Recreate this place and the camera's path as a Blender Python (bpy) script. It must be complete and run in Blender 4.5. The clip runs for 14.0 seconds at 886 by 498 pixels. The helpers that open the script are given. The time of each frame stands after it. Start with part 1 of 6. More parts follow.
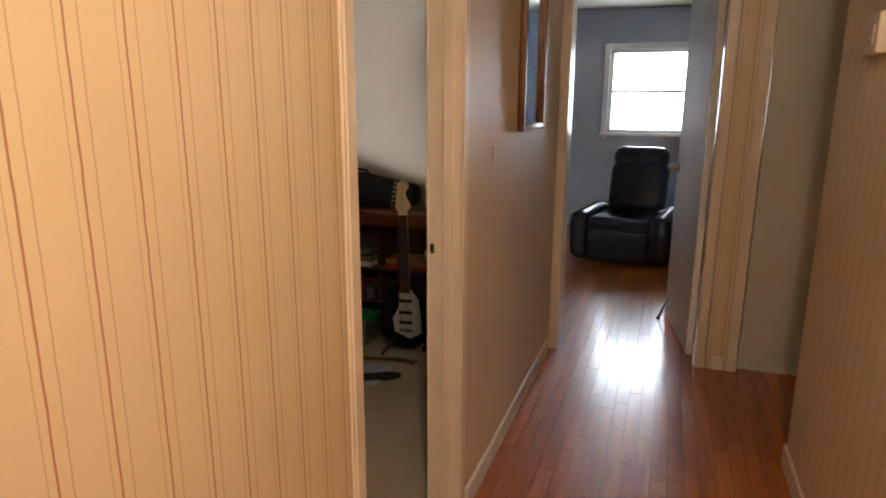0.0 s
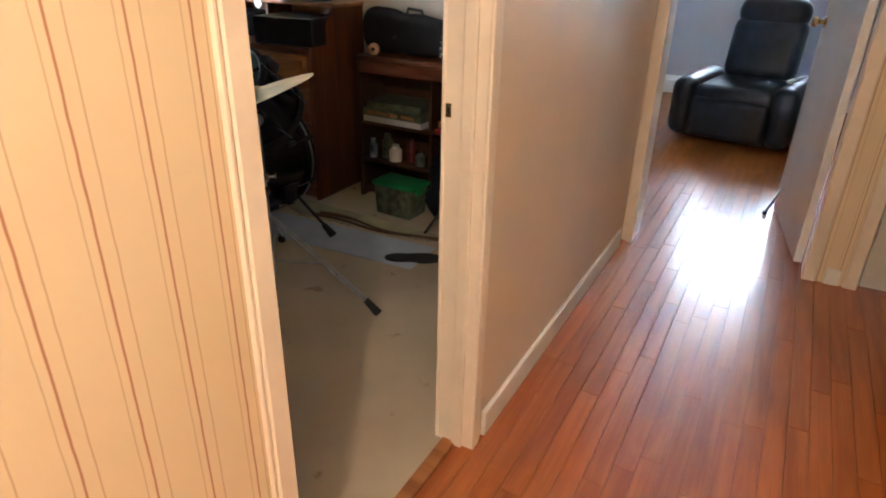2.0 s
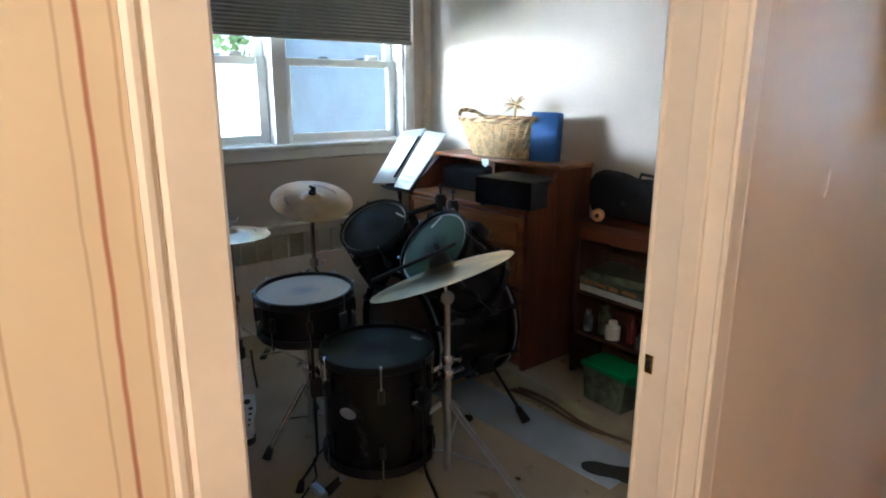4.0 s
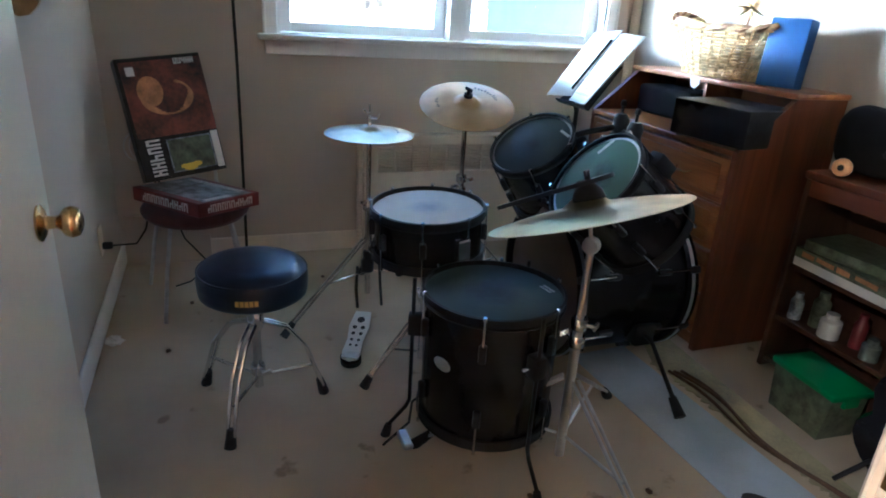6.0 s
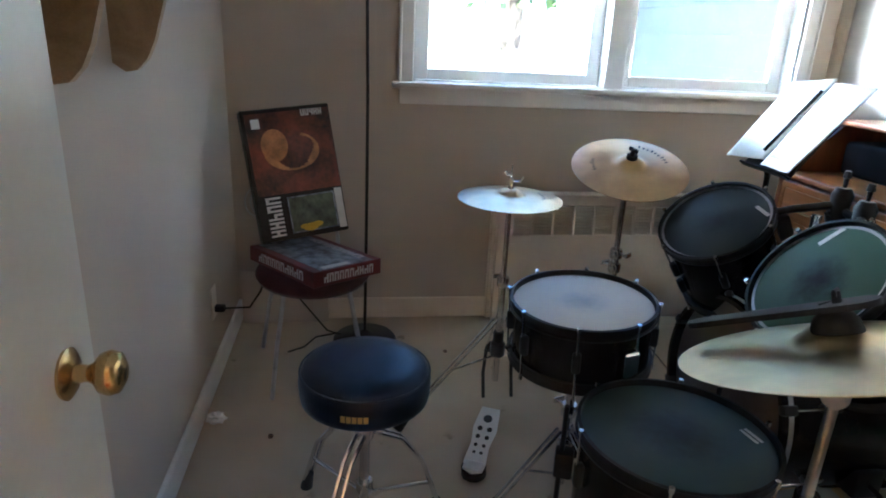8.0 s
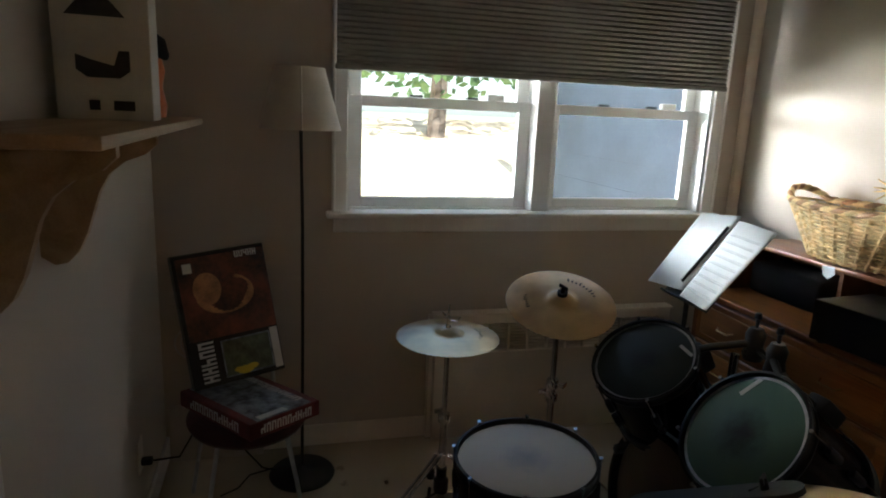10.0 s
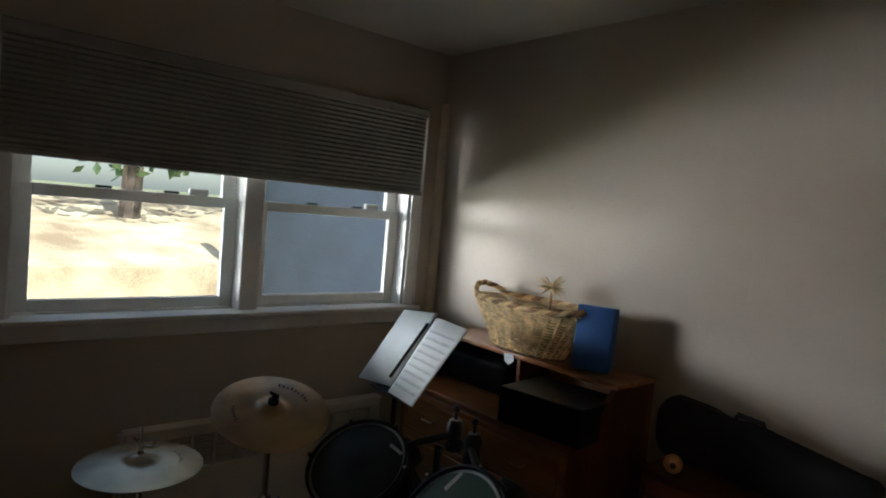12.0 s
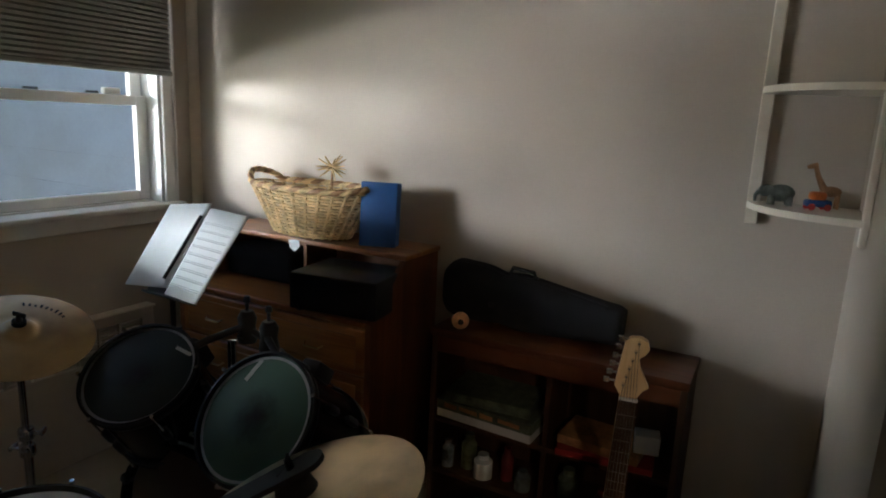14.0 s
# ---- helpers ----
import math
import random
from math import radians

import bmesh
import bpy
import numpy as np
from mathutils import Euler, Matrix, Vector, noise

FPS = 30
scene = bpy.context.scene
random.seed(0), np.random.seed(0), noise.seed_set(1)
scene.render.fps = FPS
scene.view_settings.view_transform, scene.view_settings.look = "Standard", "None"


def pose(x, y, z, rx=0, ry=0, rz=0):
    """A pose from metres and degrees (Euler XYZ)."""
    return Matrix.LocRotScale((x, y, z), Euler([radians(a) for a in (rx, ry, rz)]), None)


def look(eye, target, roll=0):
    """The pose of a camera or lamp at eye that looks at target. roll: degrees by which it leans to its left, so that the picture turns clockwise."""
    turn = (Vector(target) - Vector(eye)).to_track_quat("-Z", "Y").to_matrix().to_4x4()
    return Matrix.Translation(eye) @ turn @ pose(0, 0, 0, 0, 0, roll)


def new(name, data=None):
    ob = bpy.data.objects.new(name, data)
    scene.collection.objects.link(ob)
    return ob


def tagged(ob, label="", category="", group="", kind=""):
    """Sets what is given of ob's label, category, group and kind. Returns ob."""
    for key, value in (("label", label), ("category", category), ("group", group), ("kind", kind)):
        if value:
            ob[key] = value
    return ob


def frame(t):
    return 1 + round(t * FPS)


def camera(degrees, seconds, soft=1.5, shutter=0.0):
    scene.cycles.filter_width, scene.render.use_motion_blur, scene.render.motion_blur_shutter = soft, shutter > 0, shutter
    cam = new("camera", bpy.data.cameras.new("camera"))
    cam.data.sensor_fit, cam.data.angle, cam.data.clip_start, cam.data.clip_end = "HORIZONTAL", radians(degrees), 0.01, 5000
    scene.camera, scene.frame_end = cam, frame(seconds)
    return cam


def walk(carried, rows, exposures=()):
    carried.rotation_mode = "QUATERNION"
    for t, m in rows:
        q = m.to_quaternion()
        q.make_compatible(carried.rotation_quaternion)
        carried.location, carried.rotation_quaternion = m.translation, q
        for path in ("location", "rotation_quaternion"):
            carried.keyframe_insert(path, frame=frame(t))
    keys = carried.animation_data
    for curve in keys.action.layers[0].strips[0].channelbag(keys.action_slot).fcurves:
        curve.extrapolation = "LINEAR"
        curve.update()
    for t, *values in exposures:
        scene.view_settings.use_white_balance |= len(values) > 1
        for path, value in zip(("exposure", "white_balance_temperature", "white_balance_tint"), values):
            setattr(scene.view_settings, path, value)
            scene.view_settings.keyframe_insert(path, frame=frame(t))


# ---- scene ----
cam = camera(70.6, 14.0, soft=1.9)
PATH = [
    (0, (0.557, -1.708, 1.339), (-0.1, 0.126, 0.886), 0.2),
    (0.5, (0.518, -1.553, 1.319), (0.007, 0.322, 0.848), 2.7),
    (1, (0.516, -1.432, 1.283), (-0.101, 0.337, 0.582), 2.9),
    (1.5, (0.529, -1.308, 1.227), (-0.228, 0.34, 0.385), 3.5),
    (2, (0.544, -1.184, 1.227), (-0.313, 0.405, 0.364), 1.3),
    (2.5, (0.534, -1.065, 1.26), (-0.557, 0.494, 0.642), 1.0),
    (3, (0.481, -0.968, 1.285), (-0.721, 0.556, 0.802), 0.7),
    (3.5, (0.45, -0.938, 1.335), (-0.827, 0.538, 0.898), 0.8),
    (4, (0.394, -0.79, 1.317), (-1.113, 0.43, 0.825), 0.1),
    (4.2, (0.386, -0.711, 1.294), (-1.215, 0.365, 0.767), 1.6),
    (6.3, (0.062, -0.369, 1.182), (-1.714, 0.195, 0.457), 3.8),
    (6.5, (0.025, -0.34, 1.176), (-1.778, 0.146, 0.46), 3.9),
    (7, (-0.095, -0.319, 1.169), (-1.925, 0.074, 0.464), 2.3),
    (7.5, (-0.202, -0.329, 1.173), (-2.029, 0.032, 0.443), 1.1),
    (8, (-0.279, -0.371, 1.205), (-2.15, -0.082, 0.561), 2.8),
    (8.2, (-0.296, -0.374, 1.224), (-2.187, -0.114, 0.628), 2.7),
    (10.3, (-0.335, -0.4, 1.465), (-2.199, 0.239, 1.123), 2.2),
    (10.5, (-0.342, -0.395, 1.482), (-2.17, 0.363, 1.193), 2.5),
    (11, (-0.342, -0.401, 1.512), (-2.103, 0.532, 1.341), 3.5),
    (11.5, (-0.337, -0.374, 1.516), (-1.983, 0.754, 1.376), 4.2),
    (12, (-0.347, -0.39, 1.51), (-1.86, 0.914, 1.392), 5.0),
    (12.5, (-0.355, -0.378, 1.499), (-1.725, 1.07, 1.338), 4.6),
    (13, (-0.405, -0.35, 1.487), (-1.624, 1.215, 1.233), 2.5),
    (13.5, (-0.431, -0.358, 1.472), (-1.449, 1.334, 1.155), 2.4),
    (14, (-0.415, -0.371, 1.447), (-1.328, 1.362, 1.044), 2.7),
]
EXPOSURES = [(0.0, 1.5, 6100, 8), (1.0, 1.6, 6000, 8), (1.5, 2.1, 5800, 6), (2.0, 2.6, 5400, 5), (3.0, 2.2, 5100, 2), (4.0, 2.3, 4700, 1), (6.3, 3.2, 4350, 2), (8.2, 3.1, 4750, 4), (10.3, 1.1, 5600, 4), (12.0, 0.2, 5500, 4), (13.0, 0.0, 5450, 4), (14.0, 0.85, 5500, 5)]
walk(cam, [(t, look(eye, target, roll)) for t, eye, target, roll in PATH], EXPOSURES)

# ---- light ----
world = bpy.data.worlds.new("sky")
scene.world = world
world.use_nodes = True
wn = world.node_tree.nodes
sky = wn.new("ShaderNodeTexSky")
sky.sky_type = "NISHITA"
sky.sun_disc = False
sky.sun_elevation, sky.sun_rotation = radians(50), radians(87)
wn["Background"].inputs[1].default_value = 0.11
world.node_tree.links.new(sky.outputs[0], wn["Background"].inputs[0])

sun = new("sun", bpy.data.lights.new("sun", "SUN"))
sun.data.energy, sun.data.angle, sun.data.color = 5.0, radians(0.53), (1.0, 0.95, 0.86)
sun.matrix_world = look((9, 0.5, 11), (0, 0, 0))

hall_bulb = new("hall_bulb", bpy.data.lights.new("hall_bulb", "POINT"))
hall_bulb.data.energy, hall_bulb.data.color, hall_bulb.data.shadow_soft_size = 15, (1.0, 0.74, 0.51), 0.08
hall_bulb.location = (0.70, -1.85, 2.14)


# ---- materials ----
def material(name):
    m = bpy.data.materials.new(name)
    m.use_nodes = True
    return m, m.node_tree.nodes, m.node_tree.links, m.node_tree.nodes["Principled BSDF"]


def surf(name, base, rough=0.5, metal=0.0, var=0.12, scale=5.0, fine=90.0, bump=0.08, stretch=(1, 1, 1), coat=0.0, second=None, rvar=0.08, rnd=0.0):
    """A surface with broad variation, fine grain and a little relief."""
    m, n, l, b = material(name)
    co = n.new("ShaderNodeTexCoord")
    mp = n.new("ShaderNodeMapping")
    mp.inputs["Scale"].default_value = stretch
    l.new(co.outputs["Object"], mp.inputs[0])
    big, small = n.new("ShaderNodeTexNoise"), n.new("ShaderNodeTexNoise")
    for t, s, d in ((big, scale, 4), (small, fine, 3)):
        t.inputs["Scale"].default_value, t.inputs["Detail"].default_value = s, d
        l.new(mp.outputs[0], t.inputs["Vector"])
    ramp = n.new("ShaderNodeValToRGB")
    lo = [c * (1 - var) for c in base] if second is None else second
    hi = [min(1, c * (1 + var)) for c in base]
    ramp.color_ramp.elements[0].color, ramp.color_ramp.elements[1].color = (*lo, 1), (*hi, 1)
    ramp.color_ramp.elements[0].position, ramp.color_ramp.elements[1].position = 0.32, 0.68
    add = n.new("ShaderNodeMath")
    add.operation = "MULTIPLY_ADD"
    add.inputs[1].default_value, add.inputs[2].default_value = 0.3, -0.15
    l.new(small.outputs[0], add.inputs[0])
    mix = n.new("ShaderNodeMath")
    l.new(big.outputs[0], mix.inputs[0])
    l.new(add.outputs[0], mix.inputs[1])
    if rnd:
        info = n.new("ShaderNodeObjectInfo")
        r2 = n.new("ShaderNodeMath")
        r2.operation = "MULTIPLY_ADD"
        r2.inputs[1].default_value, r2.inputs[2].default_value = rnd, -rnd / 2
        l.new(info.outputs["Random"], r2.inputs[0])
        m2 = n.new("ShaderNodeMath")
        l.new(mix.outputs[0], m2.inputs[0])
        l.new(r2.outputs[0], m2.inputs[1])
        mix = m2
    l.new(mix.outputs[0], ramp.inputs[0])
    l.new(ramp.outputs[0], b.inputs["Base Color"])
    rr = n.new("ShaderNodeMapRange")
    rr.inputs["To Min"].default_value, rr.inputs["To Max"].default_value = max(0.02, rough - rvar), min(1, rough + rvar)
    l.new(big.outputs[0], rr.inputs[0])
    l.new(rr.outputs[0], b.inputs["Roughness"])
    b.inputs["Metallic"].default_value = metal
    b.inputs["Coat Weight"].default_value = coat
    b.inputs["Coat Roughness"].default_value = 0.22
    if max(base) < 0.03:
        b.inputs["Specular IOR Level"].default_value = 0.3
    if bump:
        bp = n.new("ShaderNodeBump")
        bp.inputs["Strength"].default_value, bp.inputs["Distance"].default_value = bump, 0.004
        l.new(small.outputs[0], bp.inputs["Height"])
        l.new(bp.outputs[0], b.inputs["Normal"])
    return m


def wood(name, light, dark, rough=0.35, scale=1.0, axis=0, coat=0.0, rnd=0.0):
    """Wood with long grain along the axis and darker pores."""
    m, n, l, b = material(name)
    co, mp = n.new("ShaderNodeTexCoord"), n.new("ShaderNodeMapping")
    st = [14.0 * scale] * 3
    st[axis] = 1.1 * scale
    mp.inputs["Scale"].default_value = st
    info, isle, both = n.new("ShaderNodeObjectInfo"), n.new("ShaderNodeNewGeometry"), n.new("ShaderNodeMath")
    l.new(info.outputs["Random"], both.inputs[0])
    l.new(isle.outputs["Random Per Island"], both.inputs[1])
    pick = n.new("ShaderNodeMath")
    pick.operation = "FRACT"
    l.new(both.outputs[0], pick.inputs[0])
    off = n.new("ShaderNodeVectorMath")
    off.operation = "MULTIPLY_ADD"
    off.inputs[1].default_value = (7.0, 5.0, 3.0)
    l.new((pick if rnd else info).outputs[0 if rnd else "Random"], off.inputs[0])
    l.new(co.outputs["Object"], off.inputs[2])
    l.new(off.outputs[0], mp.inputs[0])
    g = n.new("ShaderNodeTexNoise")
    g.inputs["Scale"].default_value, g.inputs["Detail"].default_value, g.inputs["Distortion"].default_value = 1.0, 6, 1.2
    l.new(mp.outputs[0], g.inputs["Vector"])
    mp2 = n.new("ShaderNodeMapping")
    st2 = [260.0 * scale] * 3
    st2[axis] = 6.0 * scale
    mp2.inputs["Scale"].default_value = st2
    l.new(off.outputs[0], mp2.inputs[0])
    p = n.new("ShaderNodeTexNoise")
    p.inputs["Scale"].default_value = 1.0
    l.new(mp2.outputs[0], p.inputs["Vector"])
    a = n.new("ShaderNodeMath")
    a.operation = "MULTIPLY_ADD"
    a.inputs[1].default_value = 0.35
    l.new(p.outputs[0], a.inputs[0])
    l.new(g.outputs[0], a.inputs[2])
    last = a
    if rnd:
        r2 = n.new("ShaderNodeMath")
        r2.operation = "MULTIPLY_ADD"
        r2.inputs[1].default_value = rnd
        l.new(pick.outputs[0], r2.inputs[0])
        l.new(a.outputs[0], r2.inputs[2])
        last = n.new("ShaderNodeMath")
        last.inputs[1].default_value = -rnd / 2
        l.new(r2.outputs[0], last.inputs[0])
    ramp = n.new("ShaderNodeValToRGB")
    ramp.color_ramp.elements[0].position, ramp.color_ramp.elements[1].position = 0.45, 0.85
    ramp.color_ramp.elements[0].color, ramp.color_ramp.elements[1].color = (*dark, 1), (*light, 1)
    l.new(last.outputs[0], ramp.inputs[0])
    l.new(ramp.outputs[0], b.inputs["Base Color"])
    b.inputs["Roughness"].default_value = rough
    b.inputs["Coat Weight"].default_value, b.inputs["Coat Roughness"].default_value = coat, 0.16
    bp = n.new("ShaderNodeBump")
    bp.inputs["Strength"].default_value, bp.inputs["Distance"].default_value = 0.06, 0.002
    l.new(a.outputs[0], bp.inputs["Height"])
    l.new(bp.outputs[0], b.inputs["Normal"])
    return m


def wallpaper(name):
    """Cream wallpaper printed with triple stripes: one red-brown line between two thin grey-brown ones."""
    m, n, l, b = material(name)
    co = n.new("ShaderNodeTexCoord")
    wob = n.new("ShaderNodeTexNoise")
    wob.inputs["Scale"].default_value, wob.inputs["Detail"].default_value = 28.0, 3
    l.new(co.outputs["Object"], wob.inputs["Vector"])
    sep = n.new("ShaderNodeSeparateXYZ")
    l.new(co.outputs["Object"], sep.inputs[0])

    def math_node(op, a, v=None, c=None):
        q = n.new("ShaderNodeMath")
        q.operation = op
        for i, s in enumerate((a, v, c)):
            if s is None:
                continue
            if isinstance(s, (int, float)):
                q.inputs[i].default_value = s
            else:
                l.new(s, q.inputs[i])
        return q.outputs[0]

    run = math_node("ADD", sep.outputs[0], sep.outputs[1])
    run = math_node("ADD", run, math_node("MULTIPLY_ADD", wob.outputs[0], 0.0024, -0.0012))
    tone = n.new("ShaderNodeTexNoise")
    tone.inputs["Scale"].default_value, tone.inputs["Detail"].default_value = 3.0, 5
    l.new(co.outputs["Object"], tone.inputs["Vector"])
    ramp = n.new("ShaderNodeValToRGB")
    ramp.color_ramp.elements[0].color, ramp.color_ramp.elements[1].color = (0.66, 0.545, 0.375, 1), (0.75, 0.635, 0.455, 1)
    l.new(tone.outputs[0], ramp.inputs[0])
    last = ramp.outputs[0]
    heights = None
    period = 0.0735
    for shift, half, ink, weight in ((0.0, 0.0013, (0.34, 0.11, 0.05, 1), 0.85), (-0.011, 0.0009, (0.42, 0.29, 0.17, 1), 0.55), (0.0165, 0.0010, (0.42, 0.27, 0.15, 1), 0.62)):
        ph = math_node("PINGPONG", math_node("ADD", run, 0.794 + 73.5 - shift), period / 2)
        line = math_node("LESS_THAN", ph, half)
        soft = n.new("ShaderNodeMapRange")
        soft.inputs["From Min"].default_value, soft.inputs["From Max"].default_value = half * 0.5, half * 1.6
        soft.inputs["To Min"].default_value, soft.inputs["To Max"].default_value = weight, 0.0
        l.new(ph, soft.inputs[0])
        mx = n.new("ShaderNodeMix")
        mx.data_type = "RGBA"
        l.new(soft.outputs[0], mx.inputs["Factor"])
        l.new(last, mx.inputs[6])
        mx.inputs[7].default_value = ink
        last = mx.outputs[2]
        heights = line if heights is None else math_node("ADD", heights, line)
    l.new(last, b.inputs["Base Color"])
    b.inputs["Roughness"].default_value = 0.42
    bp = n.new("ShaderNodeBump")
    bp.inputs["Strength"].default_value, bp.inputs["Distance"].default_value = 0.25, 0.001
    bp.invert = True
    l.new(heights, bp.inputs["Height"])
    l.new(bp.outputs[0], b.inputs["Normal"])
    return m


def glass(name):
    m, n, l, b = material(name)
    b.inputs["Base Color"].default_value = (1, 1, 1, 1)
    b.inputs["Roughness"].default_value = 0.0
    b.inputs["IOR"].default_value = 1.01
    b.inputs["Transmission Weight"].default_value = 1.0
    b.inputs["Specular IOR Level"].default_value = 0.5
    return m


def drumhead(name, base, worn, size):
    """A drumhead, rubbed dark where the sticks fall."""
    m, n, l, b = material(name)
    co = n.new("ShaderNodeTexCoord")
    nz = n.new("ShaderNodeTexNoise")
    nz.inputs["Scale"].default_value, nz.inputs["Detail"].default_value = 34.0, 5
    l.new(co.outputs["Object"], nz.inputs["Vector"])
    ln = n.new("ShaderNodeVectorMath")
    ln.operation = "LENGTH"
    l.new(co.outputs["Object"], ln.inputs[0])
    ad = n.new("ShaderNodeMath")
    ad.operation = "MULTIPLY_ADD"
    ad.inputs[1].default_value = size * 0.9
    l.new(nz.outputs[0], ad.inputs[0])
    l.new(ln.outputs["Value"], ad.inputs[2])
    rp = n.new("ShaderNodeMapRange")
    rp.interpolation_type = "SMOOTHSTEP"
    rp.inputs["From Min"].default_value, rp.inputs["From Max"].default_value = size * 0.45, size * 1.75
    rp.inputs["To Min"].default_value, rp.inputs["To Max"].default_value = 1.0, 0.0
    l.new(ad.outputs[0], rp.inputs[0])
    mx = n.new("ShaderNodeMix")
    mx.data_type = "RGBA"
    l.new(rp.outputs[0], mx.inputs["Factor"])
    mx.inputs[6].default_value, mx.inputs[7].default_value = (*base, 1), (*worn, 1)
    l.new(mx.outputs[2], b.inputs["Base Color"])
    b.inputs["Roughness"].default_value = 0.5
    b.inputs["Specular IOR Level"].default_value = 0.25
    bp = n.new("ShaderNodeBump")
    bp.inputs["Strength"].default_value, bp.inputs["Distance"].default_value = 0.05, 0.002
    l.new(nz.outputs[0], bp.inputs["Height"])
    l.new(bp.outputs[0], b.inputs["Normal"])
    return m


def cymbal_metal(name, base):
    """Lathed bronze: fine rings round the centre, broad patches of tarnish."""
    m, n, l, b = material(name)
    co = n.new("ShaderNodeTexCoord")
    sp = n.new("ShaderNodeSeparateXYZ")
    l.new(co.outputs["Object"], sp.inputs[0])
    fl = n.new("ShaderNodeCombineXYZ")
    l.new(sp.outputs[0], fl.inputs[0])
    l.new(sp.outputs[1], fl.inputs[1])
    ln = n.new("ShaderNodeVectorMath")
    ln.operation = "LENGTH"
    l.new(fl.outputs[0], ln.inputs[0])
    rings = n.new("ShaderNodeTexNoise")
    rings.noise_dimensions = "1D"
    rings.inputs["Scale"].default_value, rings.inputs["Detail"].default_value = 420.0, 4
    l.new(ln.outputs["Value"], rings.inputs["W"])
    spots = n.new("ShaderNodeTexNoise")
    spots.inputs["Scale"].default_value, spots.inputs["Detail"].default_value = 9.0, 5
    l.new(co.outputs["Object"], spots.inputs["Vector"])
    ramp = n.new("ShaderNodeValToRGB")
    ramp.color_ramp.elements[0].color = (*[c * 0.66 for c in base], 1)
    ramp.color_ramp.elements[1].color = (*base, 1)
    ramp.color_ramp.elements[0].position, ramp.color_ramp.elements[1].position = 0.3, 0.62
    l.new(spots.outputs[0], ramp.inputs[0])
    l.new(ramp.outputs[0], b.inputs["Base Color"])
    b.inputs["Metallic"].default_value, b.inputs["Roughness"].default_value = 1.0, 0.34
    b.inputs["Anisotropic"].default_value = 0.75
    tg = n.new("ShaderNodeTangent")
    tg.direction_type, tg.axis = "RADIAL", "Z"
    l.new(tg.outputs[0], b.inputs["Tangent"])
    bp = n.new("ShaderNodeBump")
    bp.inputs["Strength"].default_value, bp.inputs["Distance"].default_value = 0.35, 0.0006
    l.new(rings.outputs[0], bp.inputs["Height"])
    l.new(bp.outputs[0], b.inputs["Normal"])
    return m


def carpet_material():
    """Short beige pile with soft grey soiling and a few brown stains."""
    m, n, l, b = material("carpet_pile")
    co = n.new("ShaderNodeTexCoord")
    out = []
    for s, d in ((1.7, 5), (9.0, 4), (420.0, 2), (3.3, 3)):
        t = n.new("ShaderNodeTexNoise")
        t.inputs["Scale"].default_value, t.inputs["Detail"].default_value = s, d
        l.new(co.outputs["Object"], t.inputs["Vector"])
        out.append(t.outputs[0])
    ramp = n.new("ShaderNodeValToRGB")
    ramp.color_ramp.elements[0].color, ramp.color_ramp.elements[1].color = (0.40, 0.33, 0.245, 1), (0.58, 0.495, 0.385, 1)
    ramp.color_ramp.elements[0].position, ramp.color_ramp.elements[1].position = 0.3, 0.7
    add = n.new("ShaderNodeMath")
    add.operation = "MULTIPLY_ADD"
    add.inputs[1].default_value = 0.30
    l.new(out[2], add.inputs[0])
    sub = n.new("ShaderNodeMath")
    sub.inputs[1].default_value = -0.15
    l.new(out[0], sub.inputs[0])
    l.new(sub.outputs[0], add.inputs[2])
    l.new(add.outputs[0], ramp.inputs[0])
    st = n.new("ShaderNodeMapRange")
    st.interpolation_type = "SMOOTHSTEP"
    st.inputs["From Min"].default_value, st.inputs["From Max"].default_value = 0.655, 0.73
    st.inputs["To Max"].default_value = 0.55
    l.new(out[1], st.inputs[0])
    mx = n.new("ShaderNodeMix")
    mx.data_type = "RGBA"
    l.new(st.outputs[0], mx.inputs["Factor"])
    l.new(ramp.outputs[0], mx.inputs[6])
    mx.inputs[7].default_value = (0.17, 0.12, 0.085, 1)
    l.new(mx.outputs[2], b.inputs["Base Color"])
    b.inputs["Roughness"].default_value = 0.95
    b.inputs["Specular IOR Level"].default_value = 0.1
    bp = n.new("ShaderNodeBump")
    bp.inputs["Strength"].default_value, bp.inputs["Distance"].default_value = 0.7, 0.005
    l.new(out[2], bp.inputs["Height"])
    l.new(bp.outputs[0], b.inputs["Normal"])
    return m


def glow(name, colour, strength):
    m, n, l, b = material(name)
    e = n.new("ShaderNodeEmission")
    e.inputs[0].default_value, e.inputs[1].default_value = (*colour, 1), strength
    l.new(e.outputs[0], n["Material Output"].inputs[0])
    return m


PAPER = wallpaper("striped_wallpaper")
PLAINPAPER = surf("plain_cream_wall", (0.66, 0.555, 0.43), 0.45, var=0.05, scale=2.5, fine=130, bump=0.1)
PLASTER = surf("taupe_wall_paint", (0.49, 0.425, 0.352), 0.72, var=0.05, scale=2.2, fine=160, bump=0.12)
FARWALL = surf("blue_grey_wall_paint", (0.46, 0.50, 0.58), 0.7, var=0.05, scale=2.0, fine=160, bump=0.1)
CEIL = surf("ceiling_paint", (0.60, 0.57, 0.52), 0.85, var=0.04, scale=3, fine=130, bump=0.15)
TRIM = surf("cream_trim_paint", (0.74, 0.66, 0.56), 0.33, var=0.05, scale=6, fine=60, bump=0.05)
WHITE = surf("white_trim_paint", (0.76, 0.75, 0.73), 0.35, var=0.05, scale=5, fine=60, bump=0.05)
DOORPAINT = surf("cream_door_paint", (0.58, 0.565, 0.51), 0.38, var=0.05, scale=3, fine=70, bump=0.06)
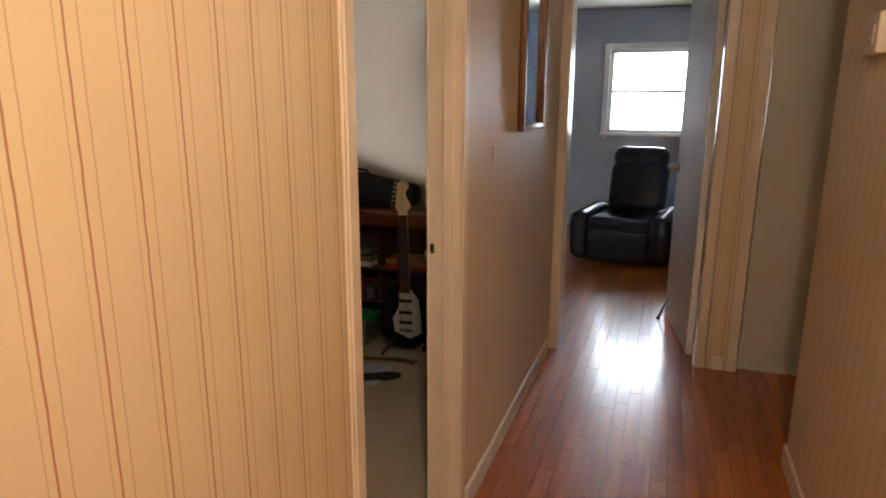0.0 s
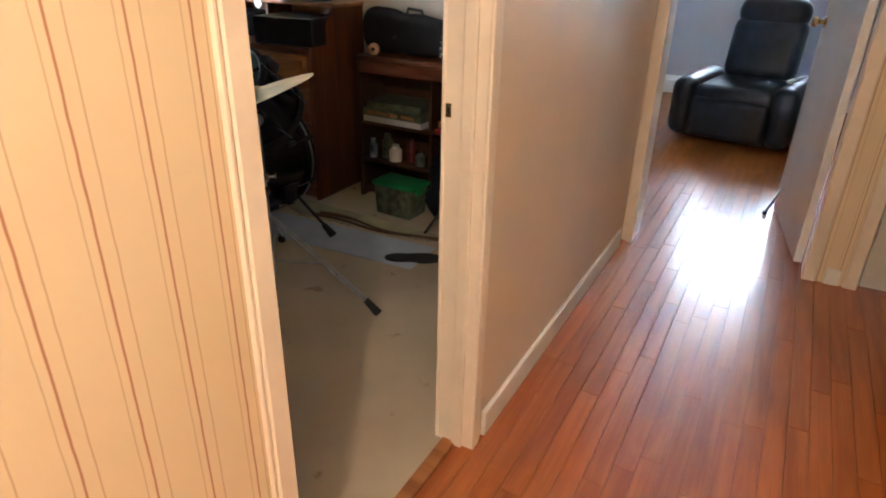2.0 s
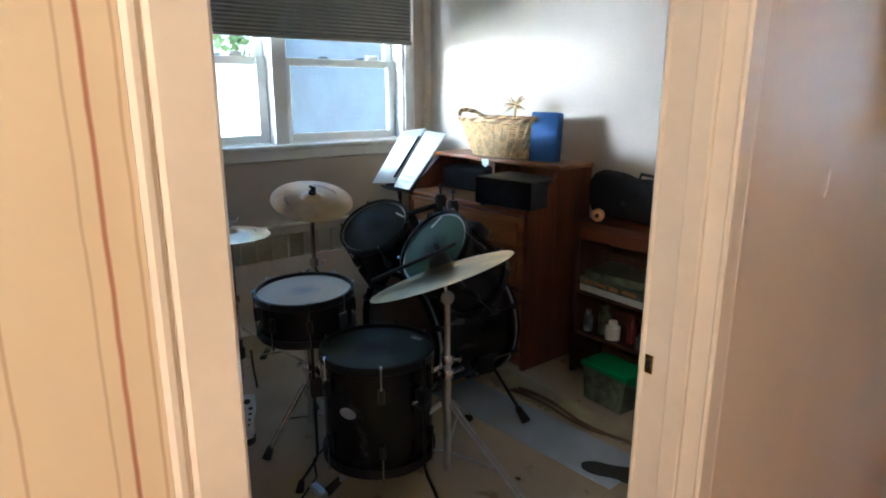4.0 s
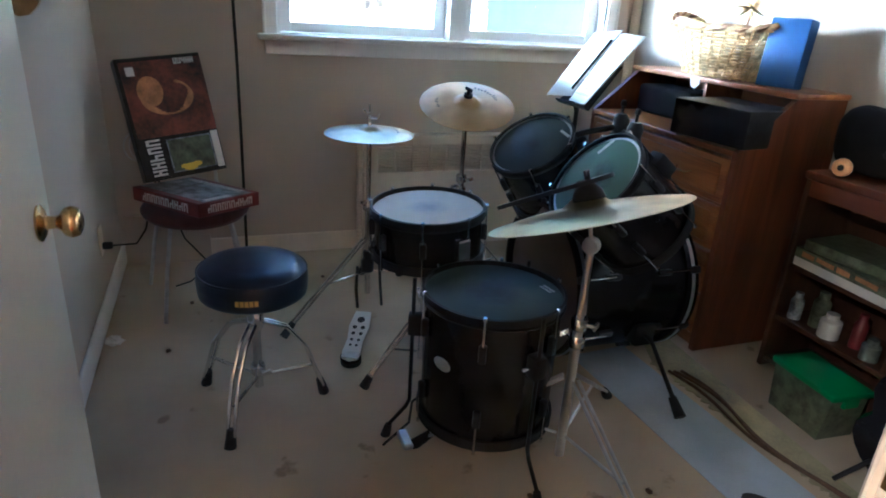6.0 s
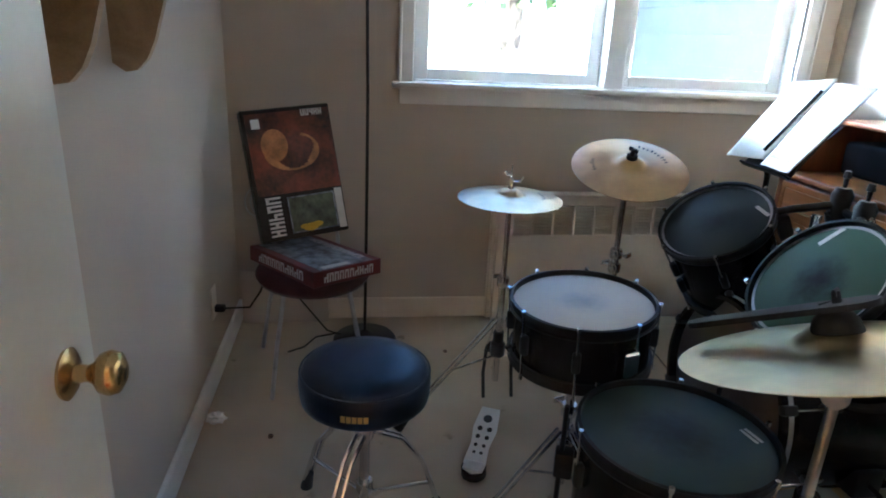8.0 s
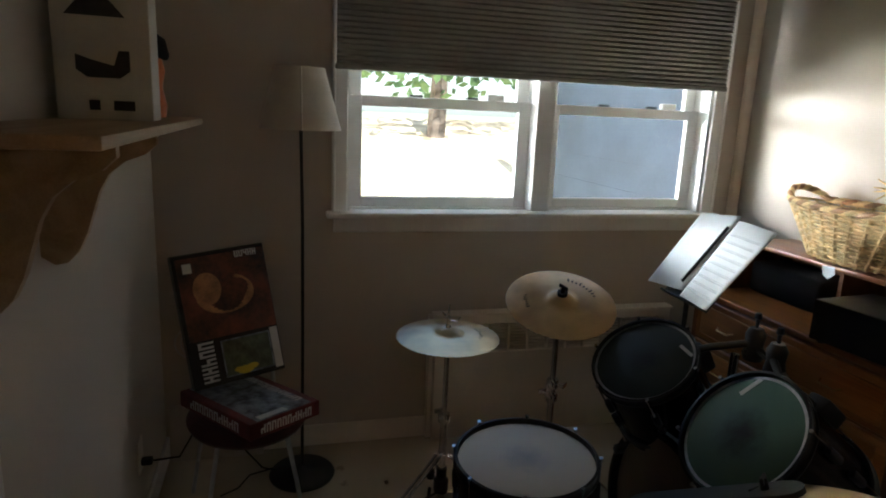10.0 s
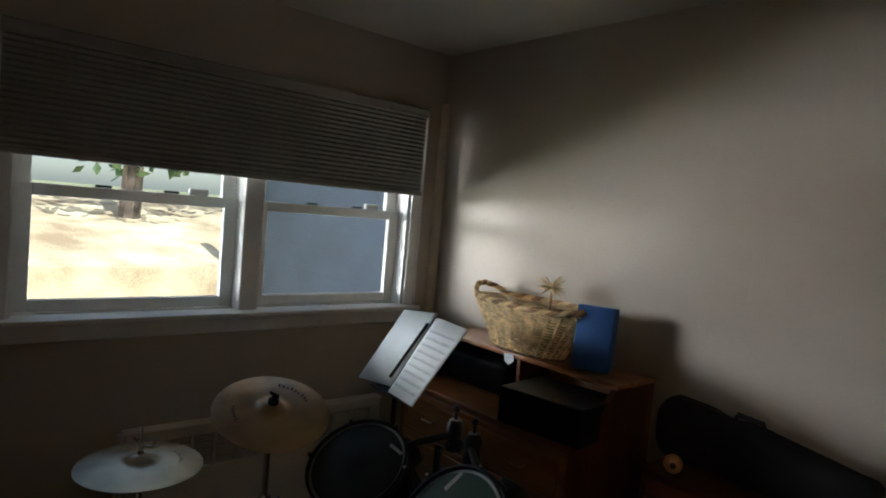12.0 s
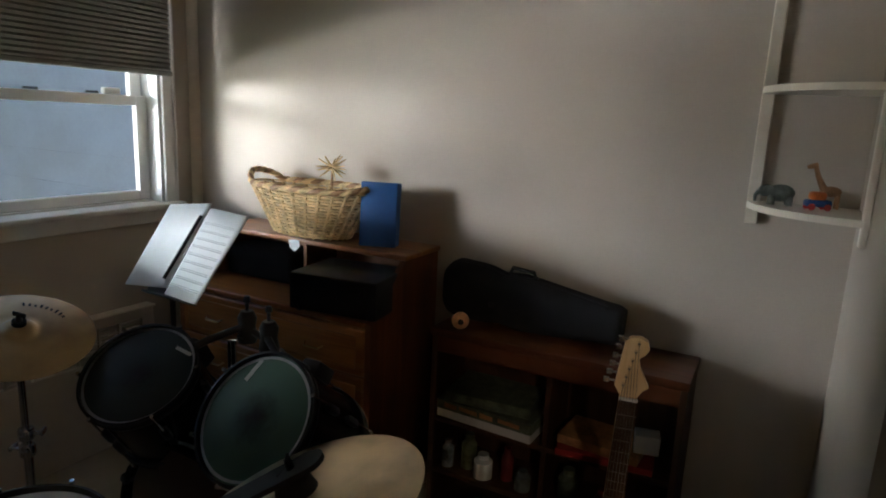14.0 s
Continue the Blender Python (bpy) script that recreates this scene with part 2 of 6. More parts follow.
GLOSSDOOR = surf("glossy_white_door_paint", (0.72, 0.71, 0.69), 0.2, var=0.04, scale=3, fine=50, bump=0.02)
CARPET = carpet_material()
OAKFLOOR = wood("oak_floor_board", (0.44, 0.135, 0.027), (0.25, 0.066, 0.014), 0.30, 1.0, 1, coat=0.35, rnd=0.10)
SUBFLOOR = surf("dark_floor_joint", (0.045, 0.02, 0.01), 0.7)
GLASS = glass("window_glass")
CHROME = surf("chrome", (0.74, 0.75, 0.77), 0.17, 1.0, var=0.08, scale=30, fine=300, bump=0.02, rvar=0.07)
STEEL = surf("brushed_steel", (0.55, 0.55, 0.56), 0.34, 1.0, var=0.12, scale=30, fine=300, bump=0.03)
BRASS = surf("worn_brass", (0.56, 0.39, 0.16), 0.22, 1.0, var=0.2, scale=40, fine=260, bump=0.03)
BLACKLACQ = surf("black_lacquer", (0.012, 0.012, 0.017), 0.22, var=0.3, scale=4, fine=200, bump=0.01, coat=0.12, rvar=0.02)
BLACKMETAL = surf("black_coated_metal", (0.016, 0.016, 0.018), 0.38, 0.0, var=0.3, scale=30, bump=0.04)
BLACKRUB = surf("black_rubber", (0.018, 0.018, 0.02), 0.62, var=0.3, scale=30, fine=200, bump=0.1)
BLACKCLOTH = surf("black_cloth", (0.014, 0.0135, 0.015), 0.9, var=0.3, scale=9, fine=500, bump=0.4)
VINYL = surf("black_vinyl", (0.009, 0.020, 0.058), 0.33, var=0.25, scale=20, fine=320, bump=0.2)
LEATHER = surf("black_leather", (0.016, 0.020, 0.028), 0.34, var=0.3, scale=7, fine=150, bump=0.3)
BRONZE = cymbal_metal("pale_bronze", (0.82, 0.68, 0.44))
BRONZE3 = cymbal_metal("tan_bronze", (0.62, 0.42, 0.22))
BRONZE2 = cymbal_metal("golden_bronze", (0.78, 0.63, 0.41))
SNAREHEAD = drumhead("coated_white_head", (0.66, 0.68, 0.71), (0.40, 0.47, 0.60), 0.060)
TOMHEAD = drumhead("clear_dark_head", (0.045, 0.060, 0.062), (0.02, 0.023, 0.025), 0.055)
GREENHEAD = drumhead("smoky_green_head", (0.070, 0.128, 0.098), (0.012, 0.016, 0.015), 0.066)
FLOORHEAD = drumhead("smoky_teal_head", (0.062, 0.098, 0.100), (0.016, 0.020, 0.022), 0.085)
BROWNHEAD = surf("amber_bass_head", (0.10, 0.065, 0.045), 0.3, var=0.2, scale=6, bump=0.02)
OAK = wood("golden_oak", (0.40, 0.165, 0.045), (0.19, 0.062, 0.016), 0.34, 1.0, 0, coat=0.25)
# upright-grain oak, darkened so the desk's sides carry their shade in colour
OAKV_DIM = wood("golden_oak_upright_shaded", (0.205, 0.063, 0.020), (0.09, 0.025, 0.008), 0.36, 1.0, 2, coat=0.2)
# browner oak copy for recessed desk parts, shade put into its colour
OAKSHADE = wood("oak_recess_shade", (0.30, 0.13, 0.05), (0.15, 0.055, 0.018), 0.5, 1.0, 0)
CHERRY = wood("red_brown_board", (0.155, 0.045, 0.016), (0.075, 0.020, 0.008), 0.38, 1.0, 0, coat=0.15)
TANWOOD = wood("tan_shelf_wood", (0.46, 0.33, 0.19), (0.30, 0.20, 0.10), 0.5, 1.0, 0)
DARKWOOD = wood("dark_brown_board", (0.085, 0.036, 0.018), (0.036, 0.014, 0.008), 0.45, 1.0, 2)
FRAMEWOOD = wood("brown_frame_wood", (0.22, 0.105, 0.05), (0.10, 0.04, 0.018), 0.4, 2.0, 2)
MAPLE = wood("pale_maple", (0.74, 0.52, 0.27), (0.60, 0.38, 0.17), 0.35, 2.0, 2, coat=0.2)
WICKER = surf("pale_wicker", (0.72, 0.52, 0.25), 0.55, var=0.3, scale=30, fine=240, bump=0.25)
WICKERD = surf("brown_wicker", (0.36, 0.19, 0.085), 0.55, var=0.3, scale=30, fine=240, bump=0.25)
SHEET = surf("music_paper", (0.80, 0.82, 0.82), 0.8, var=0.03, scale=12, fine=300, bump=0.03)
INK = surf("grey_ink", (0.30, 0.31, 0.33), 0.8, var=0.1)
BLUE = surf("blue_cloth_cover", (0.016, 0.075, 0.25), 0.62, var=0.15, scale=12, fine=400, bump=0.2)
CELL = surf("grey_shade_fabric", (0.36, 0.34, 0.31), 0.85, var=0.06, scale=6, fine=300, bump=0.1)
LAMPSHADE = surf("white_lampshade_fabric", (0.62, 0.58, 0.52), 0.8, var=0.06, scale=8, fine=350, bump=0.15)
REDPRINT = surf("dark_red_box_print", (0.135, 0.018, 0.020), 0.42, var=0.35, scale=14, fine=90, bump=0.03)
BLACKPRINT = surf("black_box_print", (0.020, 0.018, 0.018), 0.4, var=0.5, scale=16, fine=90, bump=0.02)
FIREPRINT = surf("fiery_box_print", (0.155, 0.042, 0.024), 0.36, var=0.5, scale=9, fine=60, bump=0.02, second=(0.016, 0.011, 0.012))
GREYPRINT = surf("grey_box_print", (0.24, 0.27, 0.31), 0.42, var=0.5, scale=22, fine=80, bump=0.02, second=(0.03, 0.035, 0.045))
ORANGEPRINT = surf("orange_box_print", (0.40, 0.19, 0.075), 0.45, var=0.4, scale=20, fine=90, bump=0.02)
YELLOWPRINT = surf("yellow_box_print", (0.70, 0.52, 0.04), 0.45, var=0.1)
WHITEPRINT = surf("white_box_print", (0.66, 0.66, 0.64), 0.45, var=0.06, scale=20, fine=200, bump=0.02)
OLIVEPRINT = surf("olive_box_print", (0.10, 0.115, 0.075), 0.42, var=0.5, scale=26, fine=100, bump=0.02)
GOLDPRINT = surf("gold_print", (0.72, 0.56, 0.20), 0.4, 0.4, var=0.1)
GREENPLASTIC = surf("green_plastic", (0.02, 0.22, 0.065), 0.38, var=0.15, scale=10, bump=0.03)
CREAMBOX = surf("cream_carton", (0.52, 0.49, 0.41), 0.6, var=0.08, scale=10, fine=150, bump=0.05)
GREYTOY = surf("grey_rubber_toy", (0.11, 0.12, 0.105), 0.6, var=0.3, scale=40, bump=0.1)
ORANGETOY = surf("orange_toy_plastic", (0.62, 0.17, 0.035), 0.4, var=0.2, scale=40)
REDPLASTIC = surf("red_plastic", (0.35, 0.03, 0.03), 0.4, var=0.2, scale=20)
PEACH = surf("peach_ball_skin", (0.70, 0.36, 0.16), 0.55, var=0.15, scale=50)
CARDBOARD = surf("brown_cardboard", (0.40, 0.27, 0.17), 0.8, var=0.12, scale=8, fine=200, bump=0.1)
SEATRED = surf("maroon_seat_vinyl", (0.075, 0.018, 0.018), 0.42, var=0.25, scale=20, bump=0.1)
CRUMPLED = surf("white_tissue", (0.70, 0.69, 0.68), 0.8, var=0.08, scale=40, fine=200, bump=0.3)
MAPPAPER = surf("yellowed_rug_canvas", (0.42, 0.37, 0.21), 0.85, var=0.25, scale=5, fine=120, bump=0.15, second=(0.26, 0.24, 0.17))
LIGHTPATCH = surf("pale_blue_light_patch", (0.40, 0.47, 0.58), 0.8, var=0.1, scale=6, fine=200, bump=0.1)
CORDM = surf("brown_cord", (0.10, 0.055, 0.03), 0.6, var=0.3, scale=40)
GRASS = surf("sunlit_dry_grass", (0.42, 0.40, 0.20), 0.9, var=0.3, scale=2.0, fine=30, bump=0.5, second=(0.26, 0.27, 0.12))
STONE = surf("pale_garden_stone", (0.80, 0.66, 0.42), 0.9, second=(0.42, 0.30, 0.17), scale=1.6, fine=40, bump=0.4)
# siding set dark and blue: shade and skylight tint held in the colour
SIDING = surf("siding_shade_blue", (0.064, 0.084, 0.126), 0.7, var=0.14, scale=2.5, fine=40, bump=0.15)
LEAF = surf("garden_leaf", (0.09, 0.14, 0.045), 0.6, var=0.4, scale=4, fine=60, bump=0.1)
BARK = surf("bark", (0.12, 0.09, 0.065), 0.9, var=0.3, scale=10, bump=0.4)
ROOFING = surf("roof_shingle", (0.12, 0.11, 0.10), 0.9, var=0.3, scale=8, bump=0.4)
MIRROR = surf("silvered_mirror", (0.85, 0.87, 0.88), 0.03, 1.0, var=0.02, scale=3, bump=0.0, rvar=0.01)
# emission for the added, unseen light panels outside the drum room
PANELHIGH = glow("high_panel_glow", (1.0, 0.96, 0.89), 42.0)
PANELLOW = glow("low_panel_glow", (1.0, 0.95, 0.86), 24.0)
OPAL = glow("opal_lamp_glass", (1.0, 0.66, 0.36), 6.0)
HAZE = glow("bright_outdoor_haze", (0.86, 0.93, 1.0), 9.0)


# ---- shapes ----
def box(bm, lo, hi, bevel=0.0, seg=1):
    g = bmesh.ops.create_cube(bm, size=1)["verts"]
    for v in g:
        v.co = Vector([lo[i] + (hi[i] - lo[i]) * (v.co[i] + 0.5) for i in range(3)])
    if bevel:
        es = list({e for v in g for e in v.link_edges})
        bmesh.ops.bevel(bm, geom=es, offset=bevel, segments=seg, affect="EDGES", profile=0.5)
    return bm


def frame_of(d):
    d = Vector(d).normalized()
    a = Vector((0, 0, 1)) if abs(d.z) < 0.9 else Vector((1, 0, 0))
    u = d.cross(a).normalized()
    return u, d.cross(u).normalized()


def tube(bm, pts, r, seg=10, radii=None, cap=True, loop=False):
    pts = [Vector(p) for p in pts]
    rings, n = [], len(pts)
    u = None
    for i, p in enumerate(pts):
        d = (pts[(i + 1) % n] - pts[i - 1]) if loop else pts[min(i + 1, n - 1)] - pts[max(i - 1, 0)]
        d.normalize()
        if u is None:
            u, _ = frame_of(d)
        u = (u - d * u.dot(d)).normalized()
        w = d.cross(u)
        rr = radii[i] if radii else r
        rings.append([bm.verts.new(p + (u * math.cos(a) + w * math.sin(a)) * rr) for a in [2 * math.pi * k / seg for k in range(seg)]])
    for i in range(n if loop else n - 1):
        a, b = rings[i], rings[(i + 1) % n]
        for k in range(seg):
            bm.faces.new((a[k], a[(k + 1) % seg], b[(k + 1) % seg], b[k]))
    if cap and not loop:
        bm.faces.new(rings[0][::-1])
        bm.faces.new(rings[-1])
    return bm


def rod(bm, a, b, r, r2=None, seg=12):
    return tube(bm, (a, b), r, seg, radii=(r, r if r2 is None else r2))


def lathe(bm, prof, seg=40, m=None, sx=1.0, sy=1.0):
    m = m or Matrix()
    rings = []
    for r, z in prof:
        if r < 1e-6:
            rings.append([bm.verts.new(m @ Vector((0, 0, z)))])
        else:
            rings.append([bm.verts.new(m @ Vector((r * sx * math.cos(2 * math.pi * k / seg), r * sy * math.sin(2 * math.pi * k / seg), z))) for k in range(seg)])
    for a, b in zip(rings, rings[1:]):
        for k in range(seg):
            q = []
            for v in (a[k % len(a)], a[(k + 1) % len(a)], b[(k + 1) % len(b)], b[k % len(b)]):
                if v not in q:
                    q.append(v)
            if len(q) > 2:
                bm.faces.new(q)
    return bm


def prism(bm, poly, axis, a, b):
    """A flat outline, pushed along an axis from a to b."""
    def at(p, t):
        q = list(p)
        q.insert(axis, t)
        return Vector(q)
    lo, hi = [bm.verts.new(at(p, a)) for p in poly], [bm.verts.new(at(p, b)) for p in poly]
    n = len(poly)
    bm.faces.new(lo[::-1]), bm.faces.new(hi)
    for i in range(n):
        bm.faces.new((lo[i], lo[(i + 1) % n], hi[(i + 1) % n], hi[i]))
    return bm


def arc(c, r, a0, a1, n):
    return [(c[0] + r * math.cos(radians(a0 + (a1 - a0) * i / n)), c[1] + r * math.sin(radians(a0 + (a1 - a0) * i / n))) for i in range(n + 1)]


def mesh_of(bm, name, mat, smooth=None):
    bmesh.ops.recalc_face_normals(bm, faces=bm.faces)
    me = bpy.data.meshes.new(name)
    bm.to_mesh(me)
    bm.free()
    me.materials.append(mat)
    if smooth is not None:
        me.set_sharp_from_angle(angle=radians(smooth))
        me.shade_smooth() if smooth >= 180 else None
        for p in me.polygons:
            p.use_smooth = True
    return me


def part(name, bm, mat, parent=None, label="", smooth=35, at=None):
    ob = new(name, mesh_of(bm, name, mat, smooth))
    if parent is not None:
        ob.parent = parent
    if at is not None:
        ob.matrix_local = at
    if label:
        tagged(ob, label)
    return ob


def B():
    return bmesh.new()


def thing(name, m, label, category, group=""):
    ob = new(name)
    ob.empty_display_size = 0.05
    ob.matrix_world = m
    return tagged(ob, label, category, group)


def single(name, bm, mat, label, category, m=None, group="", smooth=35):
    ob = part(name, bm, mat, None, "", smooth, m)
    return tagged(ob, label, category, group)


def structure(name, bm, mat, label, category="", smooth=35):
    return tagged(part(name, bm, mat, None, "", smooth), label, category or name.split("_")[0], "", "structure")


def lettering(name, text, size, mat, parent, at, label=""):
    cu = bpy.data.curves.new("lettering", "FONT")
    cu.body, cu.size, cu.extrude, cu.align_x, cu.align_y = text, size, 0.0004, "CENTER", "CENTER"
    tmp = new("lettering", cu)
    me = bpy.data.meshes.new_from_object(tmp.evaluated_get(bpy.context.evaluated_depsgraph_get()))
    bpy.data.objects.remove(tmp)
    me.materials.clear()
    me.materials.append(mat)
    ob = new(name, me)
    ob.parent, ob.matrix_local = parent, at
    return tagged(ob, label) if label else ob


def axes(origin, x, y, z):
    m = Matrix((Vector(x).normalized(), Vector(y).normalized(), Vector(z).normalized())).transposed().to_4x4()
    m.translation = origin
    return m


def tilt_to(origin, normal, spin=0.0):
    """A pose whose z axis is the normal."""
    q = Vector((0, 0, 1)).rotation_difference(Vector(normal).normalized())
    return Matrix.Translation(origin) @ q.to_matrix().to_4x4() @ pose(0, 0, 0, 0, 0, spin)


# ---- the shell of the house ----
WX, NY, SY, EX, H = -2.85, 1.71, -0.85, -0.10, 2.31      # room faces: window wall, north, south, hall side, ceiling
DOOR_Y0, DOOR_Y1, DOOR_H = -0.655, 0.006, 2.03
WIN_Y0, WIN_Y1, WIN_Z0, WIN_Z1 = -0.128, 1.524, 1.026, 1.95

structure("ground", box(B(), (-400, -400, -0.9), (400, 400, -0.45)), GRASS, "sunlit dry grass round the house", "ground")
structure("floor_room", box(B(), (WX - 0.15, SY - 0.12, -0.2), (-0.078, NY + 0.12, 0.0)), CARPET, "stained beige wall-to-wall carpet in the drum room", "carpet")
structure("floor_hall", box(B(), (-0.055, -3.2, -0.2), (2.6, 1.60, -0.006)), SUBFLOOR, "dark joints under the hall floorboards", "floor")
structure("floor_far_room", box(B(), (-2.4, 1.60, -0.2), (2.6, 5.5, -0.006)), SUBFLOOR, "dark joints under the far room's boards", "floor")

# window wall, with its opening
b = B()
box(b, (WX - 0.15, SY - 0.12, 0), (WX, WIN_Y0, H)), box(b, (WX - 0.15, WIN_Y1, 0), (WX, NY + 0.12, H))
box(b, (WX - 0.15, WIN_Y0, 0), (WX, WIN_Y1, WIN_Z0)), box(b, (WX - 0.15, WIN_Y0, WIN_Z1), (WX, WIN_Y1, H))
structure("wall_west", b, PLASTER, "taupe painted wall with a wide double window")
structure("wall_north", box(B(), (WX, NY, 0), (EX, NY + 0.12, H)), PLASTER, "taupe painted wall behind the oak desk")
structure("wall_south", box(B(), (WX, SY - 0.12, 0), (EX, SY, H)), PLASTER, "taupe painted wall beside the open door")
# wall between room and hall: painted skin towards the room, wallpaper towards the hall
for nm, x0, x1, mt, lb in (("wall_east", EX, -0.05, PLASTER, "taupe painted wall round the room's doorway"), ("wall_hall_left", -0.05, 0.0, PAPER, "cream hall wall papered with thin brown stripes")):
    b = B()
    s0, s1 = (SY - 0.12, NY + 0.12) if nm == "wall_east" else (-3.2, 1.60)
    box(b, (x0, s0, 0), (x1, DOOR_Y0 - 0.02, H))
    structure(nm + "_north", box(B(), (x0, DOOR_Y1 + 0.02, 0), (x1, s1, H)), PLAINPAPER if mt is PAPER else mt, lb if mt is PLASTER else "plain cream painted hall wall")
    box(b, (x0, DOOR_Y0 - 0.02, DOOR_H + 0.02), (x1, DOOR_Y1 + 0.02, H))
    structure(nm, b, mt, lb)
structure("wall_chase", box(B(), (-0.205, 0.85, 0), (EX, NY, H)), PLASTER, "taupe boxed-out corner of the drum room")
structure("wall_hall_right", box(B(), (1.065, -3.2, 0), (1.185, 0.755, H)), PAPER, "cream hall wall papered with thin brown stripes")
structure("wall_alcove", box(B(), (1.185, 0.635, 0), (2.6, 0.755, H)), PAPER, "papered return wall of the hall")
structure("wall_alcove_end", box(B(), (2.48, 0.755, 0), (2.6, 1.60, H)), PAPER, "papered end wall of the hall's bend")
structure("wall_hall_back", box(B(), (-0.05, -3.32, 0), (1.185, -3.2, H)), PAPER, "papered wall at the near end of the hall")
b = B()
FD0, FD1 = 0.05, 0.765                                     # far doorway
box(b, (EX, 1.62, 0), (FD0 - 0.02, 1.74, H)), box(b, (FD1 + 0.02, 1.62, 0), (0.955, 1.74, H))
box(b, (FD0 - 0.02, 1.62, DOOR_H + 0.02), (FD1 + 0.02, 1.74, H)), box(b, (1.61, 1.62, 0), (2.6, 1.74, H))
box(b, (0.955, 1.62, DOOR_H + 0.02), (1.61, 1.74, H))
structure("wall_hall_end", b, PAPER, "papered wall at the hall's end with two doorways")
b = B()
LW0, LW1, LZ0, LZ1 = -0.11, 0.77, 1.035, 1.90               # far window
box(b, (-2.4, 5.4, 0), (LW0, 5.52, H)), box(b, (LW1, 5.4, 0), (2.6, 5.52, H))
box(b, (LW0, 5.4, 0), (LW1, 5.52, LZ0)), box(b, (LW0, 5.4, LZ1), (LW1, 5.52, H))
structure("wall_far_room", b, FARWALL, "blue-grey painted wall with a bright window")
structure("wall_far_left", box(B(), (-2.52, 1.83, 0), (-2.4, 5.52, H)), FARWALL, "blue-grey wall of the far room")
structure("wall_far_right", box(B(), (2.6, 0.57, 0), (2.72, 5.52, H)), FARWALL, "blue-grey wall of the far room")
structure("wall_far_near", box(B(), (-2.4, 1.83, 0), (EX, 1.95, H)), FARWALL, "blue-grey wall backing the drum room")
structure("ceiling_room", box(B(), (WX - 0.15, SY - 0.12, H), (-0.05, NY + 0.12, H + 0.15)), CEIL, "off-white painted ceiling")
structure("ceiling_hall", box(B(), (-0.05, -3.32, H), (2.72, 1.74, H + 0.15)), CEIL, "off-white painted ceiling")
structure("ceiling_far", box(B(), (-2.52, 1.74, H), (2.72, 5.52, H + 0.15)), CEIL, "off-white painted ceiling")
structure("roof", prism(B(), ((-4.2 + 0.8, H + 0.15), (3.3, H + 0.15), (-0.1, H + 1.6)), 1, -4.0, 6.4), ROOFING, "dark shingled roof over the house", "roof")

# skirtings
def skirting(name, lo, hi, mat):
    structure(name, box(B(), lo, hi, 0.004), mat, "painted skirting board along the wall", "baseboard")
skirting("baseboard_west", (WX, SY + 0.013, 0), (WX + 0.013, 0.245, 0.095), TRIM)
skirting("baseboard_south", (WX, SY, 0), (EX - 0.05, SY + 0.013, 0.095), WHITE)
skirting("baseboard_north", (WX, NY - 0.013, 0), (EX, NY, 0.095), TRIM)
skirting("baseboard_east", (EX - 0.013, 0.08, 0), (EX, 0.85, 0.095), TRIM)
skirting("baseboard_hall", (0.0, 0.068, 0), (0.013, 1.535, 0.085), WHITE)
skirting("baseboard_hall_near", (0.0, -3.2, 0), (0.013, DOOR_Y0 - 0.07, 0.085), WHITE)
skirting("baseboard_hall_right", (1.052, -3.2, 0), (1.065, 0.755, 0.085), TRIM)
skirting("baseboard_end", (FD1 + 0.078, 1.607, 0), (0.90, 1.62, 0.07), WHITE)
skirting("baseboard_far", (-2.4, 5.387, 0), (2.6, 5.4, 0.11), WHITE)

# door linings and casings
def casing(name, x, out, y0, y1, h, mat, w=0.05):
    """Moulded casing round a doorway in a wall whose face is at x; out is +1 or -1."""
    b = B()
    for a, c in ((y0 - w, y0), (y1, y1 + w)):
        lo, hi = sorted((x, x + out * 0.009)), sorted((x, x + out * 0.007))
        outer = (a, a + 0.012) if a < y0 else (c - 0.012, c)
        inner = (a + 0.012, c) if a < y0 else (a, c - 0.012)
        box(b, (lo[0], inner[0], 0), (lo[1], inner[1], h + w), 0.003)
        box(b, (hi[0], outer[0], 0), (hi[1], outer[1], h + w), 0.004)
    lo = sorted((x, x + out * 0.009))
    box(b, (lo[0], y0, h), (lo[1], y1, h + w), 0.003)
    return structure(name, b, mat, "cream painted door casing", "casing")
casing("trim_door_hall", 0.0, 1, DOOR_Y0 + 0.004, DOOR_Y1 - 0.004, DOOR_H, TRIM)
casing("trim_door_room", EX, -1, DOOR_Y0 + 0.004, DOOR_Y1 - 0.004, DOOR_H, TRIM)
b = B()
box(b, (EX, DOOR_Y0 - 0.02, 0), (0, DOOR_Y0, DOOR_H)), box(b, (EX, DOOR_Y1, 0), (0, DOOR_Y1 + 0.02, DOOR_H)), box(b, (EX, DOOR_Y0, DOOR_H), (0, DOOR_Y1, DOOR_H + 0.02))
box(b, (-0.055, DOOR_Y1 - 0.011, 0), (-0.025, DOOR_Y1, DOOR_H), 0.002), box(b, (-0.055, DOOR_Y0, 0), (-0.025, DOOR_Y0 + 0.011, DOOR_H), 0.002)
jamb = structure("door_lining", b, TRIM, "cream painted door lining with stops", "door frame")
sp = part("strike_plate", box(B(), (-0.098, DOOR_Y1 - 0.003, 0.900), (-0.084, DOOR_Y1 - 0.0005, 0.930), 0.001), BRASS, jamb, "small brass strike plate")
part("strike_hole", box(B(), (-0.095, DOOR_Y1 - 0.0042, 0.909), (-0.088, DOOR_Y1 - 0.003, 0.921)), BLACKRUB, sp)
structure("threshold", box(B(), (-0.085, DOOR_Y0, -0.002), (-0.045, DOOR_Y1, 0.008), 0.003), OAK, "worn wooden threshold strip", "threshold")

